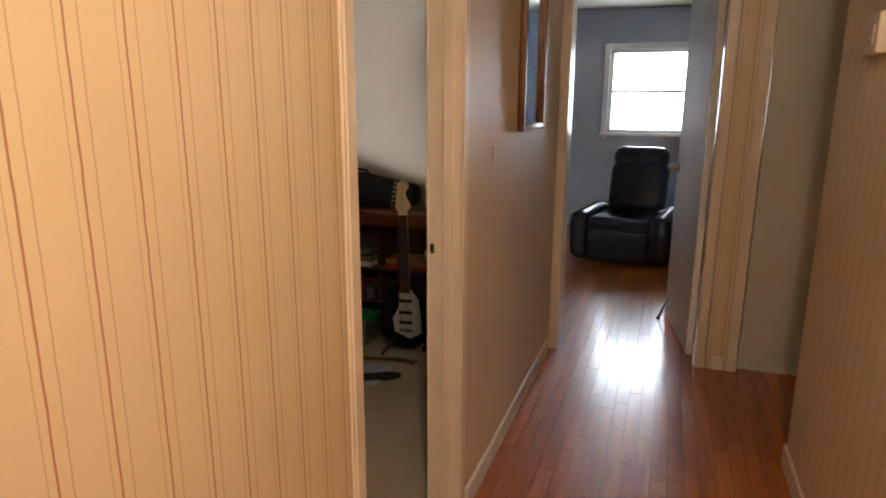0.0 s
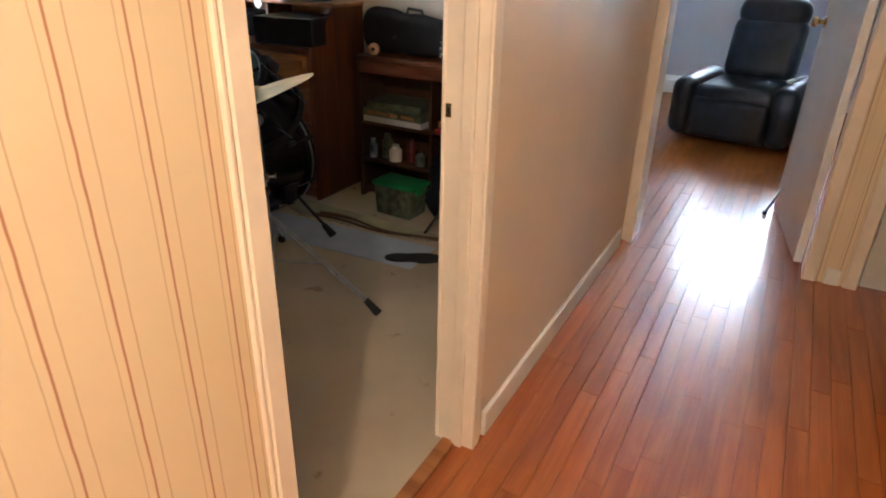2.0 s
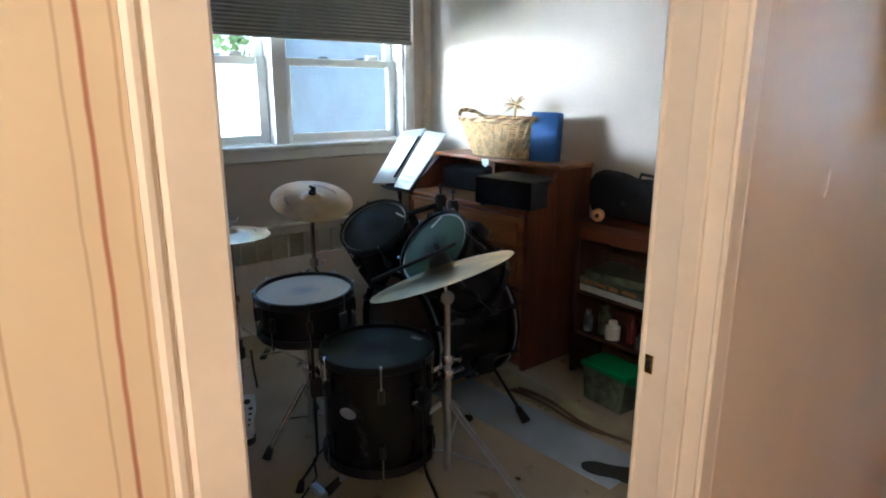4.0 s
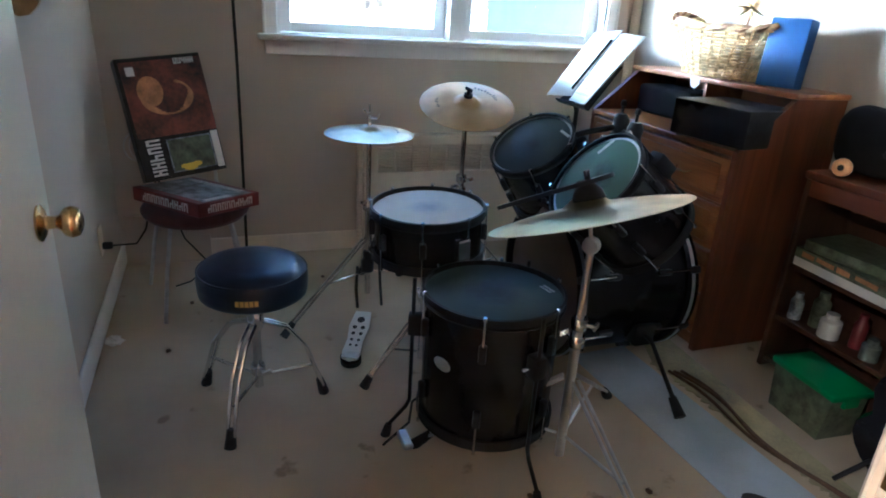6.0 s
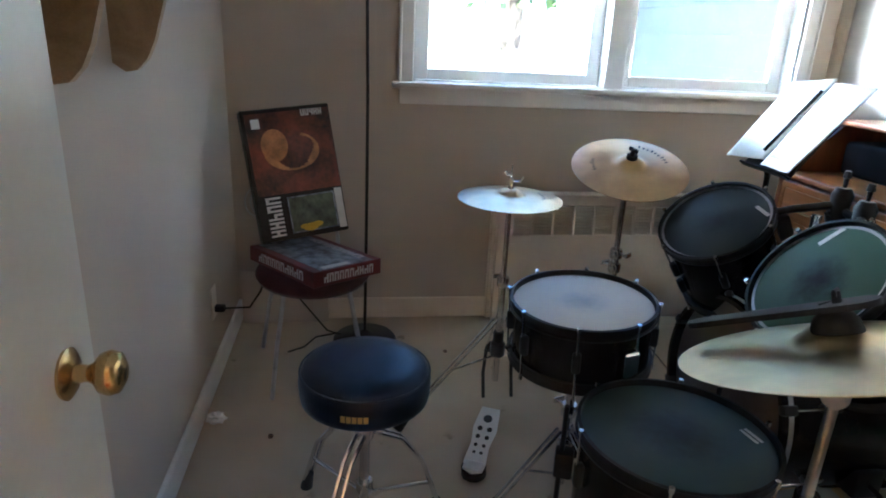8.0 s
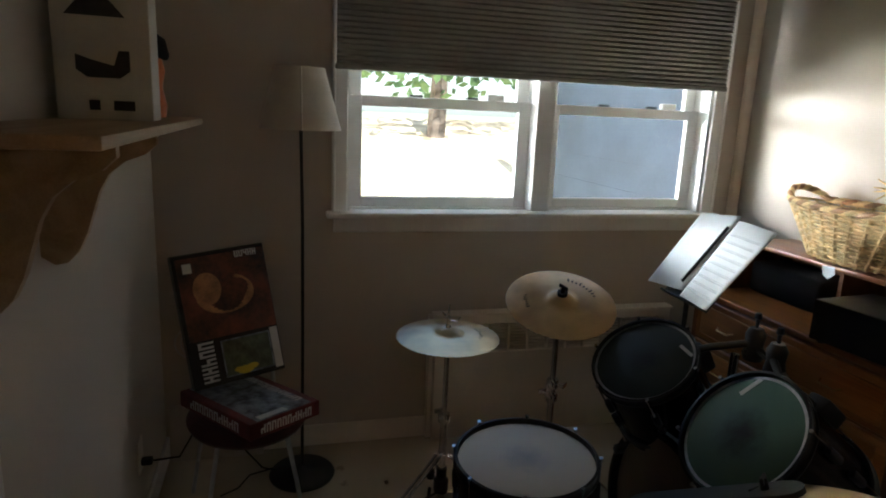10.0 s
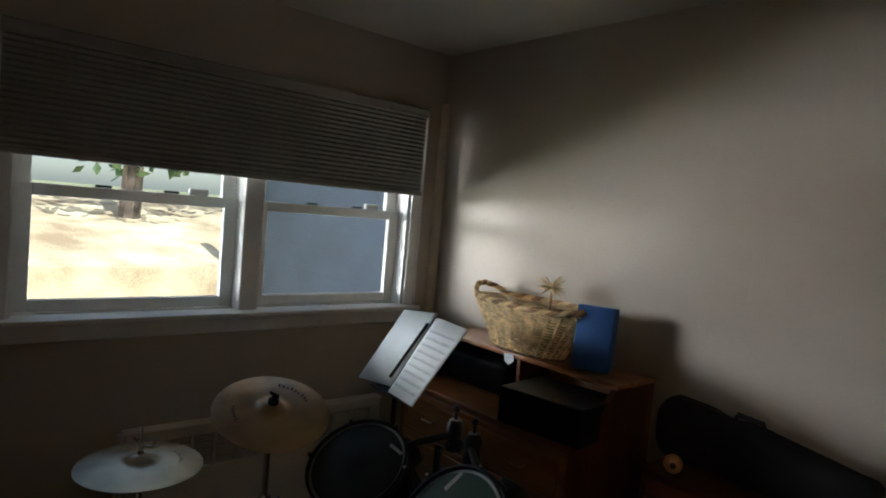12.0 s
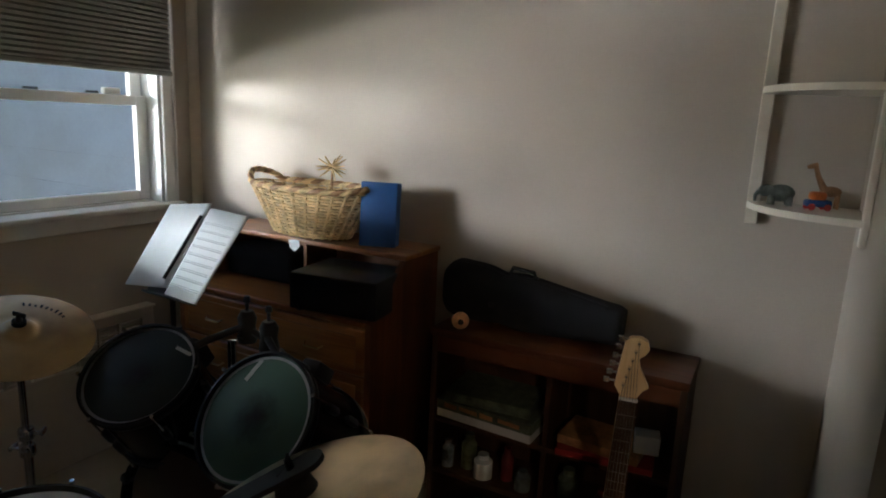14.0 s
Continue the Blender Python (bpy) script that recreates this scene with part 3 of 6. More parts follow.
def casing_y(name, y, x0, x1, h, mat, w=0.064, sides=(1, 1)):
    b = B()
    if sides[0]:
        box(b, (x0 - w, y - 0.015, 0), (x0, y, h + w), 0.004)
    if sides[1]:
        box(b, (x1, y - 0.015, 0), (x1 + w, y, h + w), 0.004)
    box(b, (x0, y - 0.015, h), (x1, y, h + w), 0.004)
    structure(name, b, mat, "cream painted door casing", "casing")
casing_y("trim_far_door", 1.62, FD0, FD1, DOOR_H, TRIM, 0.05)
casing_y("trim_closet_door", 1.62, 0.965, 1.60, DOOR_H, TRIM, 0.05)
b = B()
box(b, (FD0 - 0.02, 1.60, 0), (FD0, 1.76, DOOR_H)), box(b, (FD1, 1.62, 0), (FD1 + 0.02, 1.76, DOOR_H)), box(b, (FD0, 1.62, DOOR_H), (FD1, 1.76, DOOR_H + 0.02))
structure("far_door_lining", b, TRIM, "cream painted door lining", "door frame")

def knob(parent, x, y, z, out, mat=BRASS):
    """A turned door knob on a round rose; out is the direction from the leaf."""
    prof = ((0, 0), (0.033, 0), (0.034, 0.004), (0.026, 0.009), (0.013, 0.012), (0.011, 0.026), (0.015, 0.034), (0.026, 0.042), (0.0295, 0.053), (0.026, 0.064), (0.015, 0.070), (0, 0.071))
    return part("door_knob", lathe(B(), prof, 32), mat, parent, "polished brass door knob", 60, tilt_to((x, y, z), out) @ Matrix.Scale(0.82, 4))

# the open door of the drum room
door = thing("door_1", pose(-0.085, DOOR_Y0 - 0.010, 0.012), "cream painted flush door standing open against the wall", "door")
tagged(door, kind="structure")
part("leaf", box(B(), (-0.885, -0.038, 0), (0.0, 0.0, 2.005), 0.002), DOORPAINT, door)
knob(door, -0.815, 0.0, 0.842, (0, 1, 0))
knob(door, -0.815, -0.038, 0.842, (0, -1, 0))
part("latch", box(B(), (-0.8875, -0.028, 0.815), (-0.885, -0.010, 0.865)), BRASS, door)
for z in (0.2, 1.0, 1.8):
    part("hinge", rod(B(), (0.004, 0.004, z), (0.004, 0.004, z + 0.09), 0.006), BRASS, door)

# the closed closet door and the open far door
cd = tagged(thing("door_2", pose(0.97, 1.622, 0), "plain cream door, closed, with a gap below it", "door"), kind="structure")
part("leaf", box(B(), (0, 0, 0.018), (0.625, 0.035, 2.02), 0.003), DOORPAINT, cd)
for z in (0.22, 1.72):
    part("hinge", rod(B(), (-0.004, -0.006, z), (-0.004, -0.006, z + 0.09), 0.0065), STEEL, cd)
knob(cd, 0.565, 0.0, 0.915, (0, -1, 0))
fd = tagged(thing("door_3", pose(FD1 - 0.005, 1.755, 0, 0, 0, 99.5), "glossy white door standing open into the far room", "door"), kind="structure")
part("leaf", box(B(), (0, -0.0, 0.012), (0.70, 0.035, 2.02), 0.003), GLOSSDOOR, fd)
knob(fd, 0.64, 0.035, 0.96, (0, 1, 0))
part("door_stop", tube(B(), ((0.60, 0.036, 0.16), (0.60, 0.075, 0.05), (0.60, 0.09, 0.016)), 0.006), STEEL, fd, "thin steel door stop")
part("stop_tip", rod(B(), (0.60, 0.088, 0.018), (0.60, 0.094, 0.002), 0.011), BLACKRUB, fd)

# ---- the double window of the drum room ----
def window_unit(name, y0, y1):
    """A double-hung window: lower sash inside, upper sash behind it."""
    w = tagged(thing(name, pose(WX, (y0 + y1) / 2, WIN_Z0), "white double-hung window with a narrow painted sash", "window"), kind="structure")
    hw, t, mid, top = (y1 - y0) / 2, 0.054, 0.428, WIN_Z1 - WIN_Z0
    for nm, x0, x1, z0, z1, rail in (("lower_sash", -0.105, -0.075, 0.008, mid + 0.035, 0.042), ("upper_sash", -0.14, -0.11, mid, top - 0.005, 0.035)):
        b = B()
        box(b, (x0, -hw, z0), (x1, -hw + t, z1), 0.003), box(b, (x0, hw - t, z0), (x1, hw, z1), 0.003)
        box(b, (x0, -hw + t, z0), (x1, hw - t, z0 + rail), 0.003), box(b, (x0, -hw + t, z1 - rail), (x1, hw - t, z1), 0.003)
        sash = part(nm, b, WHITE, w)
        pane = part("pane", box(B(), (x0 + 0.012, -hw + t, z0 + rail), (x0 + 0.016, hw - t, z1 - rail)), GLASS, sash)
        pane.visible_shadow = False
    for y in (-0.12, 0.12):
        part("sash_latch", box(B(), (-0.074, y - 0.028, mid + 0.036), (-0.058, y + 0.028, mid + 0.045), 0.003), BLACKMETAL, w, "dark sash latch")
    part("sash_lock", box(B(), (-0.098, hw - 0.20, mid + 0.036), (-0.07, hw - 0.125, mid + 0.062), 0.005), WHITEPRINT, w, "cream sash lock")
    return w
YM = 0.712
window_unit("window_1", WIN_Y0 + 0.012, YM - 0.042)
window_unit("window_2", YM + 0.042, WIN_Y1 - 0.012)
b = B()
box(b, (WX - 0.15, WIN_Y0, WIN_Z0), (WX - 0.002, WIN_Y0 + 0.012, WIN_Z1)), box(b, (WX - 0.15, WIN_Y1 - 0.012, WIN_Z0), (WX - 0.002, WIN_Y1, WIN_Z1))
box(b, (WX - 0.15, YM - 0.042, WIN_Z0), (WX + 0.002, YM + 0.042, WIN_Z1), 0.004), box(b, (WX - 0.16, WIN_Y0, WIN_Z1 - 0.012), (WX - 0.002, WIN_Y1, WIN_Z1))
box(b, (WX - 0.19, WIN_Y0, WIN_Z0 - 0.02), (WX - 0.06, WIN_Y1, WIN_Z0 + 0.006))
structure("window_lining", b, WHITE, "white painted window lining and mullion", "window frame")
b = B()
for y0, y1 in ((WIN_Y0 - 0.062, WIN_Y0), (WIN_Y1, WIN_Y1 + 0.062)):
    box(b, (WX, y0, WIN_Z0), (WX + 0.016, y1, WIN_Z1 + 0.06), 0.004)
    e = (y0, y0 + 0.014) if y0 < 0 else (y1 - 0.014, y1)
    box(b, (WX + 0.0162, e[0], WIN_Z0), (WX + 0.026, e[1], WIN_Z1 + 0.06), 0.004)
box(b, (WX, WIN_Y0, WIN_Z1), (WX + 0.016, WIN_Y1, WIN_Z1 + 0.06), 0.004)
box(b, (WX, WIN_Y0 - 0.055, WIN_Z0 - 0.085), (WX + 0.016, WIN_Y1 + 0.055, WIN_Z0 - 0.022), 0.004)
structure("trim_window", b, WHITE, "white painted window casing and apron", "casing")
structure("trim_corner", prism(B(), [(WX, NY)] + [(WX + 0.034 * math.cos(radians(q)), NY - 0.034 * math.sin(radians(q))) for q in range(0, 91, 15)], 2, 0.10, 2.06), TRIM, "cream quarter-round moulding in the corner", "trim", 60)
structure("window_sill", box(B(), (WX - 0.06, WIN_Y0 - 0.085, WIN_Z0 - 0.022), (WX + 0.062, WIN_Y1 + 0.075, WIN_Z0 + 0.002), 0.008, 2), WHITE, "white painted window sill", "sill")

# far window
fw = tagged(thing("window_3", pose(0, 5.4, 0), "bright white window in the far room", "window"), kind="structure")
b = B()
for lo, hi in (((LW0 - 0.06, -0.015, LZ0 - 0.06), (LW0, 0, LZ1 + 0.06)), ((LW1, -0.015, LZ0 - 0.06), (LW1 + 0.06, 0, LZ1 + 0.06)), ((LW0, -0.015, LZ1), (LW1, 0, LZ1 + 0.06)), ((LW0 - 0.08, -0.03, LZ0 - 0.03), (LW1 + 0.08, 0, LZ0))):
    box(b, lo, hi, 0.004)
part("window_frame", b, WHITE, fw)
b = B()
zm = (LZ0 + LZ1) / 2
for lo, hi in (((LW0, 0.03, LZ0), (LW0 + 0.04, 0.07, LZ1)), ((LW1 - 0.04, 0.03, LZ0), (LW1, 0.07, LZ1)), ((LW0, 0.03, LZ0), (LW1, 0.07, LZ0 + 0.04)), ((LW0, 0.03, LZ1 - 0.04), (LW1, 0.07, LZ1)), ((LW0, 0.03, zm - 0.015), (LW1, 0.07, zm + 0.015))):
    box(b, lo, hi)
part("sash", b, WHITE, fw)
pane = part("pane", box(B(), (LW0 + 0.04, 0.045, LZ0 + 0.04), (LW1 - 0.04, 0.049, LZ1 - 0.04)), GLASS, fw)
pane.visible_shadow = False
tagged(part("backdrop_far", box(B(), (-3.5, 7.3, -0.5), (4.0, 7.35, 3.6)), HAZE, None), "pale overexposed daylight haze outside the far window", "backdrop", "", "structure")

# ---- outside the drum room's window ----
b = B()
prism(b, ((-12.0, -0.45), (-7.45, -0.45), (-7.6, 0.62), (-9.2, 0.95), (-12.0, 1.3)), 1, -14.0, 12.0)
structure("bank", b, STONE, "sunlit pale earth bank across the yard", "bank")
wing = thing("house_wing", pose(0, 0, -0.45), "side of a neighbouring wing, shade painted in as dark grey-blue", "house")
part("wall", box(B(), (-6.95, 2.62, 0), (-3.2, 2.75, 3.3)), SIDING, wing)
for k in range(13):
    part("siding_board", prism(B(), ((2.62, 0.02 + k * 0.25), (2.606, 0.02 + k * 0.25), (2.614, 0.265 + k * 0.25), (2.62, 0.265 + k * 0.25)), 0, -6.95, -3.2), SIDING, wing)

# high panel, added out of view to throw light through the window
tagged(part("glow_panel_high", box(B(), (-7.42, -6.2, 1.45), (-7.35, -1.7, 2.22)), PANELHIGH, None), "unseen glowing panel added high outside the drum room's window", "backdrop", "", "structure")
# low panel, also added unseen; lights the upper north wall from below
tagged(part("glow_panel_low", box(B(), (-7.42, -6.2, -0.43), (-7.35, -1.7, 0.55)), PANELLOW, None), "unseen glowing panel added low outside the drum room's window", "backdrop", "", "structure")


# trees behind the bank: trunks, limbs and many small leaf clumps
def tree(x, y, h, seed):
    r_ = random.Random(seed)
    tr = thing("garden_tree", pose(x, y, 1.0), "leafy garden tree behind the sunlit bank", "tree", "garden trees")
    part("trunk", tube(B(), ((0, 0, -0.3), (0.05, 0.03, h * 0.3), (0.0, 0.1, h * 0.6), (0.1, 0.0, h * 0.9)), 0.1, 8, radii=(0.16, 0.13, 0.09, 0.04)), BARK, tr)
    for k_ in range(6):
        a_ = k_ * 1.1 + seed
        part("limb", tube(B(), ((0, 0.05, h * (0.3 + 0.08 * k_)), (0.5 * math.cos(a_), 0.5 * math.sin(a_), h * (0.42 + 0.08 * k_)), (1.1 * math.cos(a_), 1.1 * math.sin(a_), h * (0.5 + 0.08 * k_))), 0.04, 6, radii=(0.06, 0.04, 0.015)), BARK, tr)
    b_ = B()
    for k_ in range(900):
        d_ = Vector((r_.gauss(0, 1), r_.gauss(0, 1), r_.gauss(0, 1))).normalized() * r_.uniform(0.35, 1.0) ** 0.5
        c_ = Vector((d_.x * 1.7, d_.y * 1.7, h * 0.62 + d_.z * h * 0.45))
        u_ = Vector((r_.gauss(0, 1), r_.gauss(0, 1), r_.gauss(0, 1))).normalized() * r_.uniform(0.07, 0.15)
        v_ = u_.orthogonal().normalized() * u_.length * 0.6
        b_.faces.new([b_.verts.new(p) for p in (c_ - u_, c_ + v_, c_ + u_, c_ - v_)])
    tagged(part("crown", b_, LEAF, tr, "uneven crown of small leaves", None), kind="stuff")
for i_, (x_, y_, h_) in enumerate(((-10.2, -3.2, 3.4), (-10.8, -0.4, 3.9), (-10.0, 2.0, 3.2), (-10.9, 4.4, 3.8), (-10.4, 6.6, 3.3), (-10.6, -6.0, 3.6))):
    tree(x_, y_, h_, i_ + 2)
# ---- drum kit ----
def wing_nut(parent, m, mat=BLACKRUB):
    b = B()
    rod(b, (0, 0, 0), (0, 0, 0.022), 0.008, 0.0065)
    box(b, (-0.017, -0.003, 0.012), (0.017, 0.003, 0.026), 0.002)
    return part("wing_nut", b, mat, parent, "", 35, m)


def foot_of(parent, a, b_):
    """A rubber foot on a stand's leg, from a down to b_."""
    return part("rubber_foot", tube(B(), (a, b_), 0.014, 12, radii=(0.012, 0.017)), BLACKRUB, parent, "black rubber foot")


def tripod(stand, hub, feet, z_top, z_brace, mat=CHROME):
    """Double-braced legs from the hub to each foot, with stays to the tube."""
    for fx, fy in feet:
        d = Vector((fx, fy, 0)) - Vector((hub[0], hub[1], 0))
        tip = Vector((fx, fy, 0.014))
        top = Vector((hub[0], hub[1], z_top)) + d.normalized() * 0.02
        side = Vector((-d.y, d.x, 0)).normalized() * 0.009
        knee = top.lerp(tip, 0.86)
        b = B()
        for s in (-1, 1):
            tube(b, (top + side * s, knee + side * s, tip), 0.0048, 8)
        leg = part("leg", b, mat, stand)
        foot_of(leg, top.lerp(tip, 0.88), tip + Vector((0, 0, -0.013)))
        mid = top.lerp(tip, 0.5)
        part("stay", tube(B(), (Vector((hub[0], hub[1], z_brace)) + d.normalized() * 0.016, mid), 0.0042, 8), mat, stand)


def clamp(parent, m, mat=CHROME):
    """A collar with its wing bolt."""
    b = B()
    lathe(b, ((0.0, -0.016), (0.019, -0.016), (0.021, -0.012), (0.021, 0.012), (0.019, 0.016), (0.0, 0.016)), 20)
    rod(b, (0.018, 0, 0), (0.045, 0, 0), 0.005)
    box(b, (0.040, -0.017, -0.004), (0.047, 0.017, 0.012), 0.002)
    return part("clamp", b, mat, parent, "", 35, m)


def cymbal_mesh(r, bell, mat, name="cymbal"):
    """A hammered, lathed cymbal with bell and bow, its centre at the origin."""
    h = r * 0.085
    prof = [(0.006, h + bell * 0.42), (bell * 0.5, h + bell * 0.36), (bell * 0.85, h + bell * 0.12), (bell, h)]
    for i in range(1, 9):
        t = i / 8
        prof.append((bell + (r - bell) * t, h * (1 - t ** 1.6)))
    low = [(q, z - 0.0014) for q, z in reversed(prof)]
    return lathe(B(), prof + low, 72)


def print_bars(parent, m, r, a0, n=7, size=0.010):
    """Worn maker's mark near the edge: a row of small dark strokes."""
    b = B()
    for i in range(n):
        a = radians(a0) + i * size * 1.15 / r
        c = Vector((r * math.cos(a), r * math.sin(a), 0))
        t = Vector((-math.sin(a), math.cos(a), 0)) * size * 0.38
        u = Vector((math.cos(a), math.sin(a), 0)) * size * (0.8 + 0.5 * ((i * 7) % 3) / 2)
        vs = [bm_v for bm_v in (b.verts.new(c - t), b.verts.new(c + t * 0.3), b.verts.new(c + t * 0.3 + u + t * 0.5), b.verts.new(c - t + u + t * 0.5))]
        b.faces.new(vs)
    return part("maker_mark", b, BLACKPRINT, parent, "worn dark printed mark", None, m)


def drum_body(drum, r, depth, shell, head, hoop, nlug, m=None, bottom=None, head_label="", badge_angle=None):
    """Shell, hoops, heads, lugs and tension rods; the top head lies at z = 0 and the shell below it."""
    m = m or Matrix()
    w = part("shell", lathe(B(), ((r - 0.006, -0.004), (r, -0.006), (r, -depth + 0.006), (r - 0.006, -depth + 0.004)), 56), shell, drum, "", 50, m)
    hd = part("drumhead", lathe(B(), ((0, 0), (r - 0.004, 0.0), (r + 0.003, -0.004), (r + 0.003, -0.012)), 56), head, drum, head_label, 50, m)
    part("drumhead", lathe(B(), ((0, -depth), (r - 0.004, -depth), (r + 0.003, -depth + 0.004), (r + 0.003, -depth + 0.012)), 56), bottom or TOMHEAD, drum, "", 50, m)
    for z0, s in ((0, 1), (-depth, -1)):
        prof = [(r + 0.0035, z0 - 0.018 * s), (r + 0.011, z0 - 0.018 * s), (r + 0.012, z0 - 0.014 * s), (r + 0.007, z0 - 0.012 * s), (r + 0.007, z0 + 0.006 * s), (r + 0.011, z0 + 0.010 * s), (r + 0.004, z0 + 0.011 * s), (r + 0.0035, z0 - 0.018 * s)]
        part("hoop", lathe(B(), prof, 56), hoop, drum, "", 50, m)
    for k in range(nlug):
        a = 2 * math.pi * (k + 0.5) / nlug
        x, y = (r + 0.014) * math.cos(a), (r + 0.014) * math.sin(a)
        for prof in (((x, y, 0.018), (x, y, 0.008), (x, y, 0.0078), (x, y, -0.07)), ((x, y, -depth - 0.018), (x, y, -depth - 0.008), (x, y, -depth - 0.0078), (x, y, -depth + 0.07))):
            part("tension_rod", tube(B(), prof, 0.003, 6, radii=(0.0055, 0.0055, 0.003, 0.003)), CHROME, drum, "", 35, m)
    for k in range(nlug):
        a = 2 * math.pi * (k + 0.5) / nlug
        for z0 in ((-depth / 2,) if depth < 0.2 else (-0.085, -depth + 0.085)):
            lg = part("lug", box(B(), (r - 0.001, -0.010, -0.026), (r + 0.018, 0.010, 0.026), 0.006, 2), BLACKMETAL, drum, "", 35, m @ Matrix.Rotation(a, 4, "Z") @ pose(0, 0, z0))
    if badge_angle is not None:
        part("badge", lathe(B(), ((0, 0.0016), (0.020, 0.0016), (0.022, 0.0)), 28, None, 1.35, 0.85), STEEL, drum, "oval silver badge", 50, m @ pose(0, 0, 0, 0, 0, badge_angle) @ pose(r, 0, -depth * 0.43, 90, 0, 90))
    return w, hd


KIT = "black drum kit"
# snare on its basket stand
sn_c = Vector((-1.625, 0.190, 0))
snare = thing("snare_drum", tilt_to((sn_c.x, sn_c.y, 0.606), (0.03, -0.045, 1)), "black snare drum with a worn white head", "drum", KIT)
drum_body(snare, 0.167, 0.145, BLACKLACQ, SNAREHEAD, BLACKMETAL, 8, head_label="coated white head with a blue worn patch")
part("strainer", box(B(), (0.17, -0.02, -0.11), (0.20, 0.02, -0.04), 0.004), CHROME, snare, "chrome snare strainer", 35, Matrix.Rotation(radians(15), 4, "Z"))
sst = thing("snare_stand", pose(sn_c.x, sn_c.y, 0), "chrome snare stand under the snare drum", "stand", KIT)
part("tube", rod(B(), (0, 0, 0.07), (0, 0, 0.42), 0.0115), CHROME, sst)
clamp(sst, pose(0, 0, 0.30, 0, 0, 200)), clamp(sst, pose(0, 0, 0.20, 0, 0, 60))
tripod(sst, (0, 0), ((0.025, -0.20), (0.2, 0.12), (-0.2, 0.12)), 0.24, 0.10)
for k in range(3):
    a = radians(20 + 120 * k)
    c, s = math.cos(a), math.sin(a)
    arm = part("basket_arm", tube(B(), ((0, 0, 0.42), (0.08 * c, 0.08 * s, 0.435), (0.165 * c, 0.165 * s, 0.452), (0.172 * c, 0.172 * s, 0.475)), 0.0055, 8), CHROME, sst)
    part("rubber_grip", rod(B(), (0.15 * c, 0.15 * s, 0.449), (0.176 * c, 0.176 * s, 0.474), 0.009), BLACKRUB, arm)

# floor tom on three bent legs
ft = thing("floor_tom", pose(-1.245, 0.257, 0.490), "black floor tom with a smoky teal head and oval badge", "drum", KIT)
drum_body(ft, 0.181, 0.360, BLACKLACQ, FLOORHEAD, BLACKMETAL, 6, head_label="smoky teal head, dark in the middle", badge_angle=-65)
print_b = B()
for i in range(2):
    box(print_b, (-0.004 + i * 0.012, -0.024, 0.0006), (0.003 + i * 0.012, 0.022, 0.0012))
part("maker_mark", print_b, WHITEPRINT, ft, "small white printed mark", None, pose(0.02, 0.142, 0.0, 0, 0, 100))
for a in (-112, 10, 128):
    m = Matrix.Rotation(radians(a), 4, "Z")
    br = part("leg_bracket", box(B(), (0.186, -0.018, -0.145), (0.225, 0.018, -0.085), 0.005, 2), BLACKMETAL, ft, "", 35, m)
    part("bolt", rod(B(), (0.205, -0.018, -0.115), (0.205, -0.045, -0.115), 0.006), CHROME, br)
    lg = part("leg", tube(B(), ((0.212, 0, 0.02), (0.212, 0, -0.36), (0.222, 0, -0.385), (0.272, 0, -0.455), (0.277, 0, -0.478)), 0.0055, 8), BLACKMETAL, ft, "", 35, m)
    part("rubber_foot", tube(B(), ((0.270, 0, -0.452), (0.279, 0, -0.494)), 0.012, 12, radii=(0.010, 0.015)), BLACKRUB, lg)

# bass drum, lying with its batter head towards the stool
BX, BR, BY0, BY1 = -1.70, 0.262, 0.655, 1.115
bd = thing("bass_drum", pose(BX, (BY0 + BY1) / 2, 0.0), "black bass drum with satin hoops, lying on its spurs", "drum", KIT)
mb = pose(0, -(BY1 - BY0) / 2, BR + 0.025, 90, 0, 0)
part("shell", lathe(B(), ((BR - 0.006, -0.02), (BR, -0.022), (BR, -0.438), (BR - 0.006, -0.44)), 64), BLACKLACQ, bd, "", 50, mb)
part("drumhead", lathe(B(), ((0, -0.016), (BR - 0.006, -0.016), (BR + 0.002, -0.022), (BR + 0.002, -0.03)), 64), BROWNHEAD, bd, "translucent amber batter head", 50, mb)
part("drumhead", lathe(B(), ((0, -0.444), (BR - 0.006, -0.444), (BR + 0.002, -0.438), (BR + 0.002, -0.43)), 64), BLACKLACQ, bd, "black front head", 50, mb)
for z0, z1 in ((0.006, -0.040), (-0.420, -0.466)):
    hp = part("hoop", lathe(B(), ((BR + 0.003, z0), (BR + 0.016, z0), (BR + 0.018, (z0 + z1) / 2), (BR + 0.016, z1), (BR + 0.003, z1), (BR + 0.003, z0)), 64), BLACKLACQ, bd, "", 50, mb)
    zc = (z0 + z1) / 2
    part("hoop_inlay", lathe(B(), ((BR + 0.0176, zc + 0.0065), (BR + 0.0190, zc + 0.0060), (BR + 0.0190, zc - 0.0060), (BR + 0.0176, zc - 0.0065)), 64), STEEL, hp, "satin silver hoop inlay")
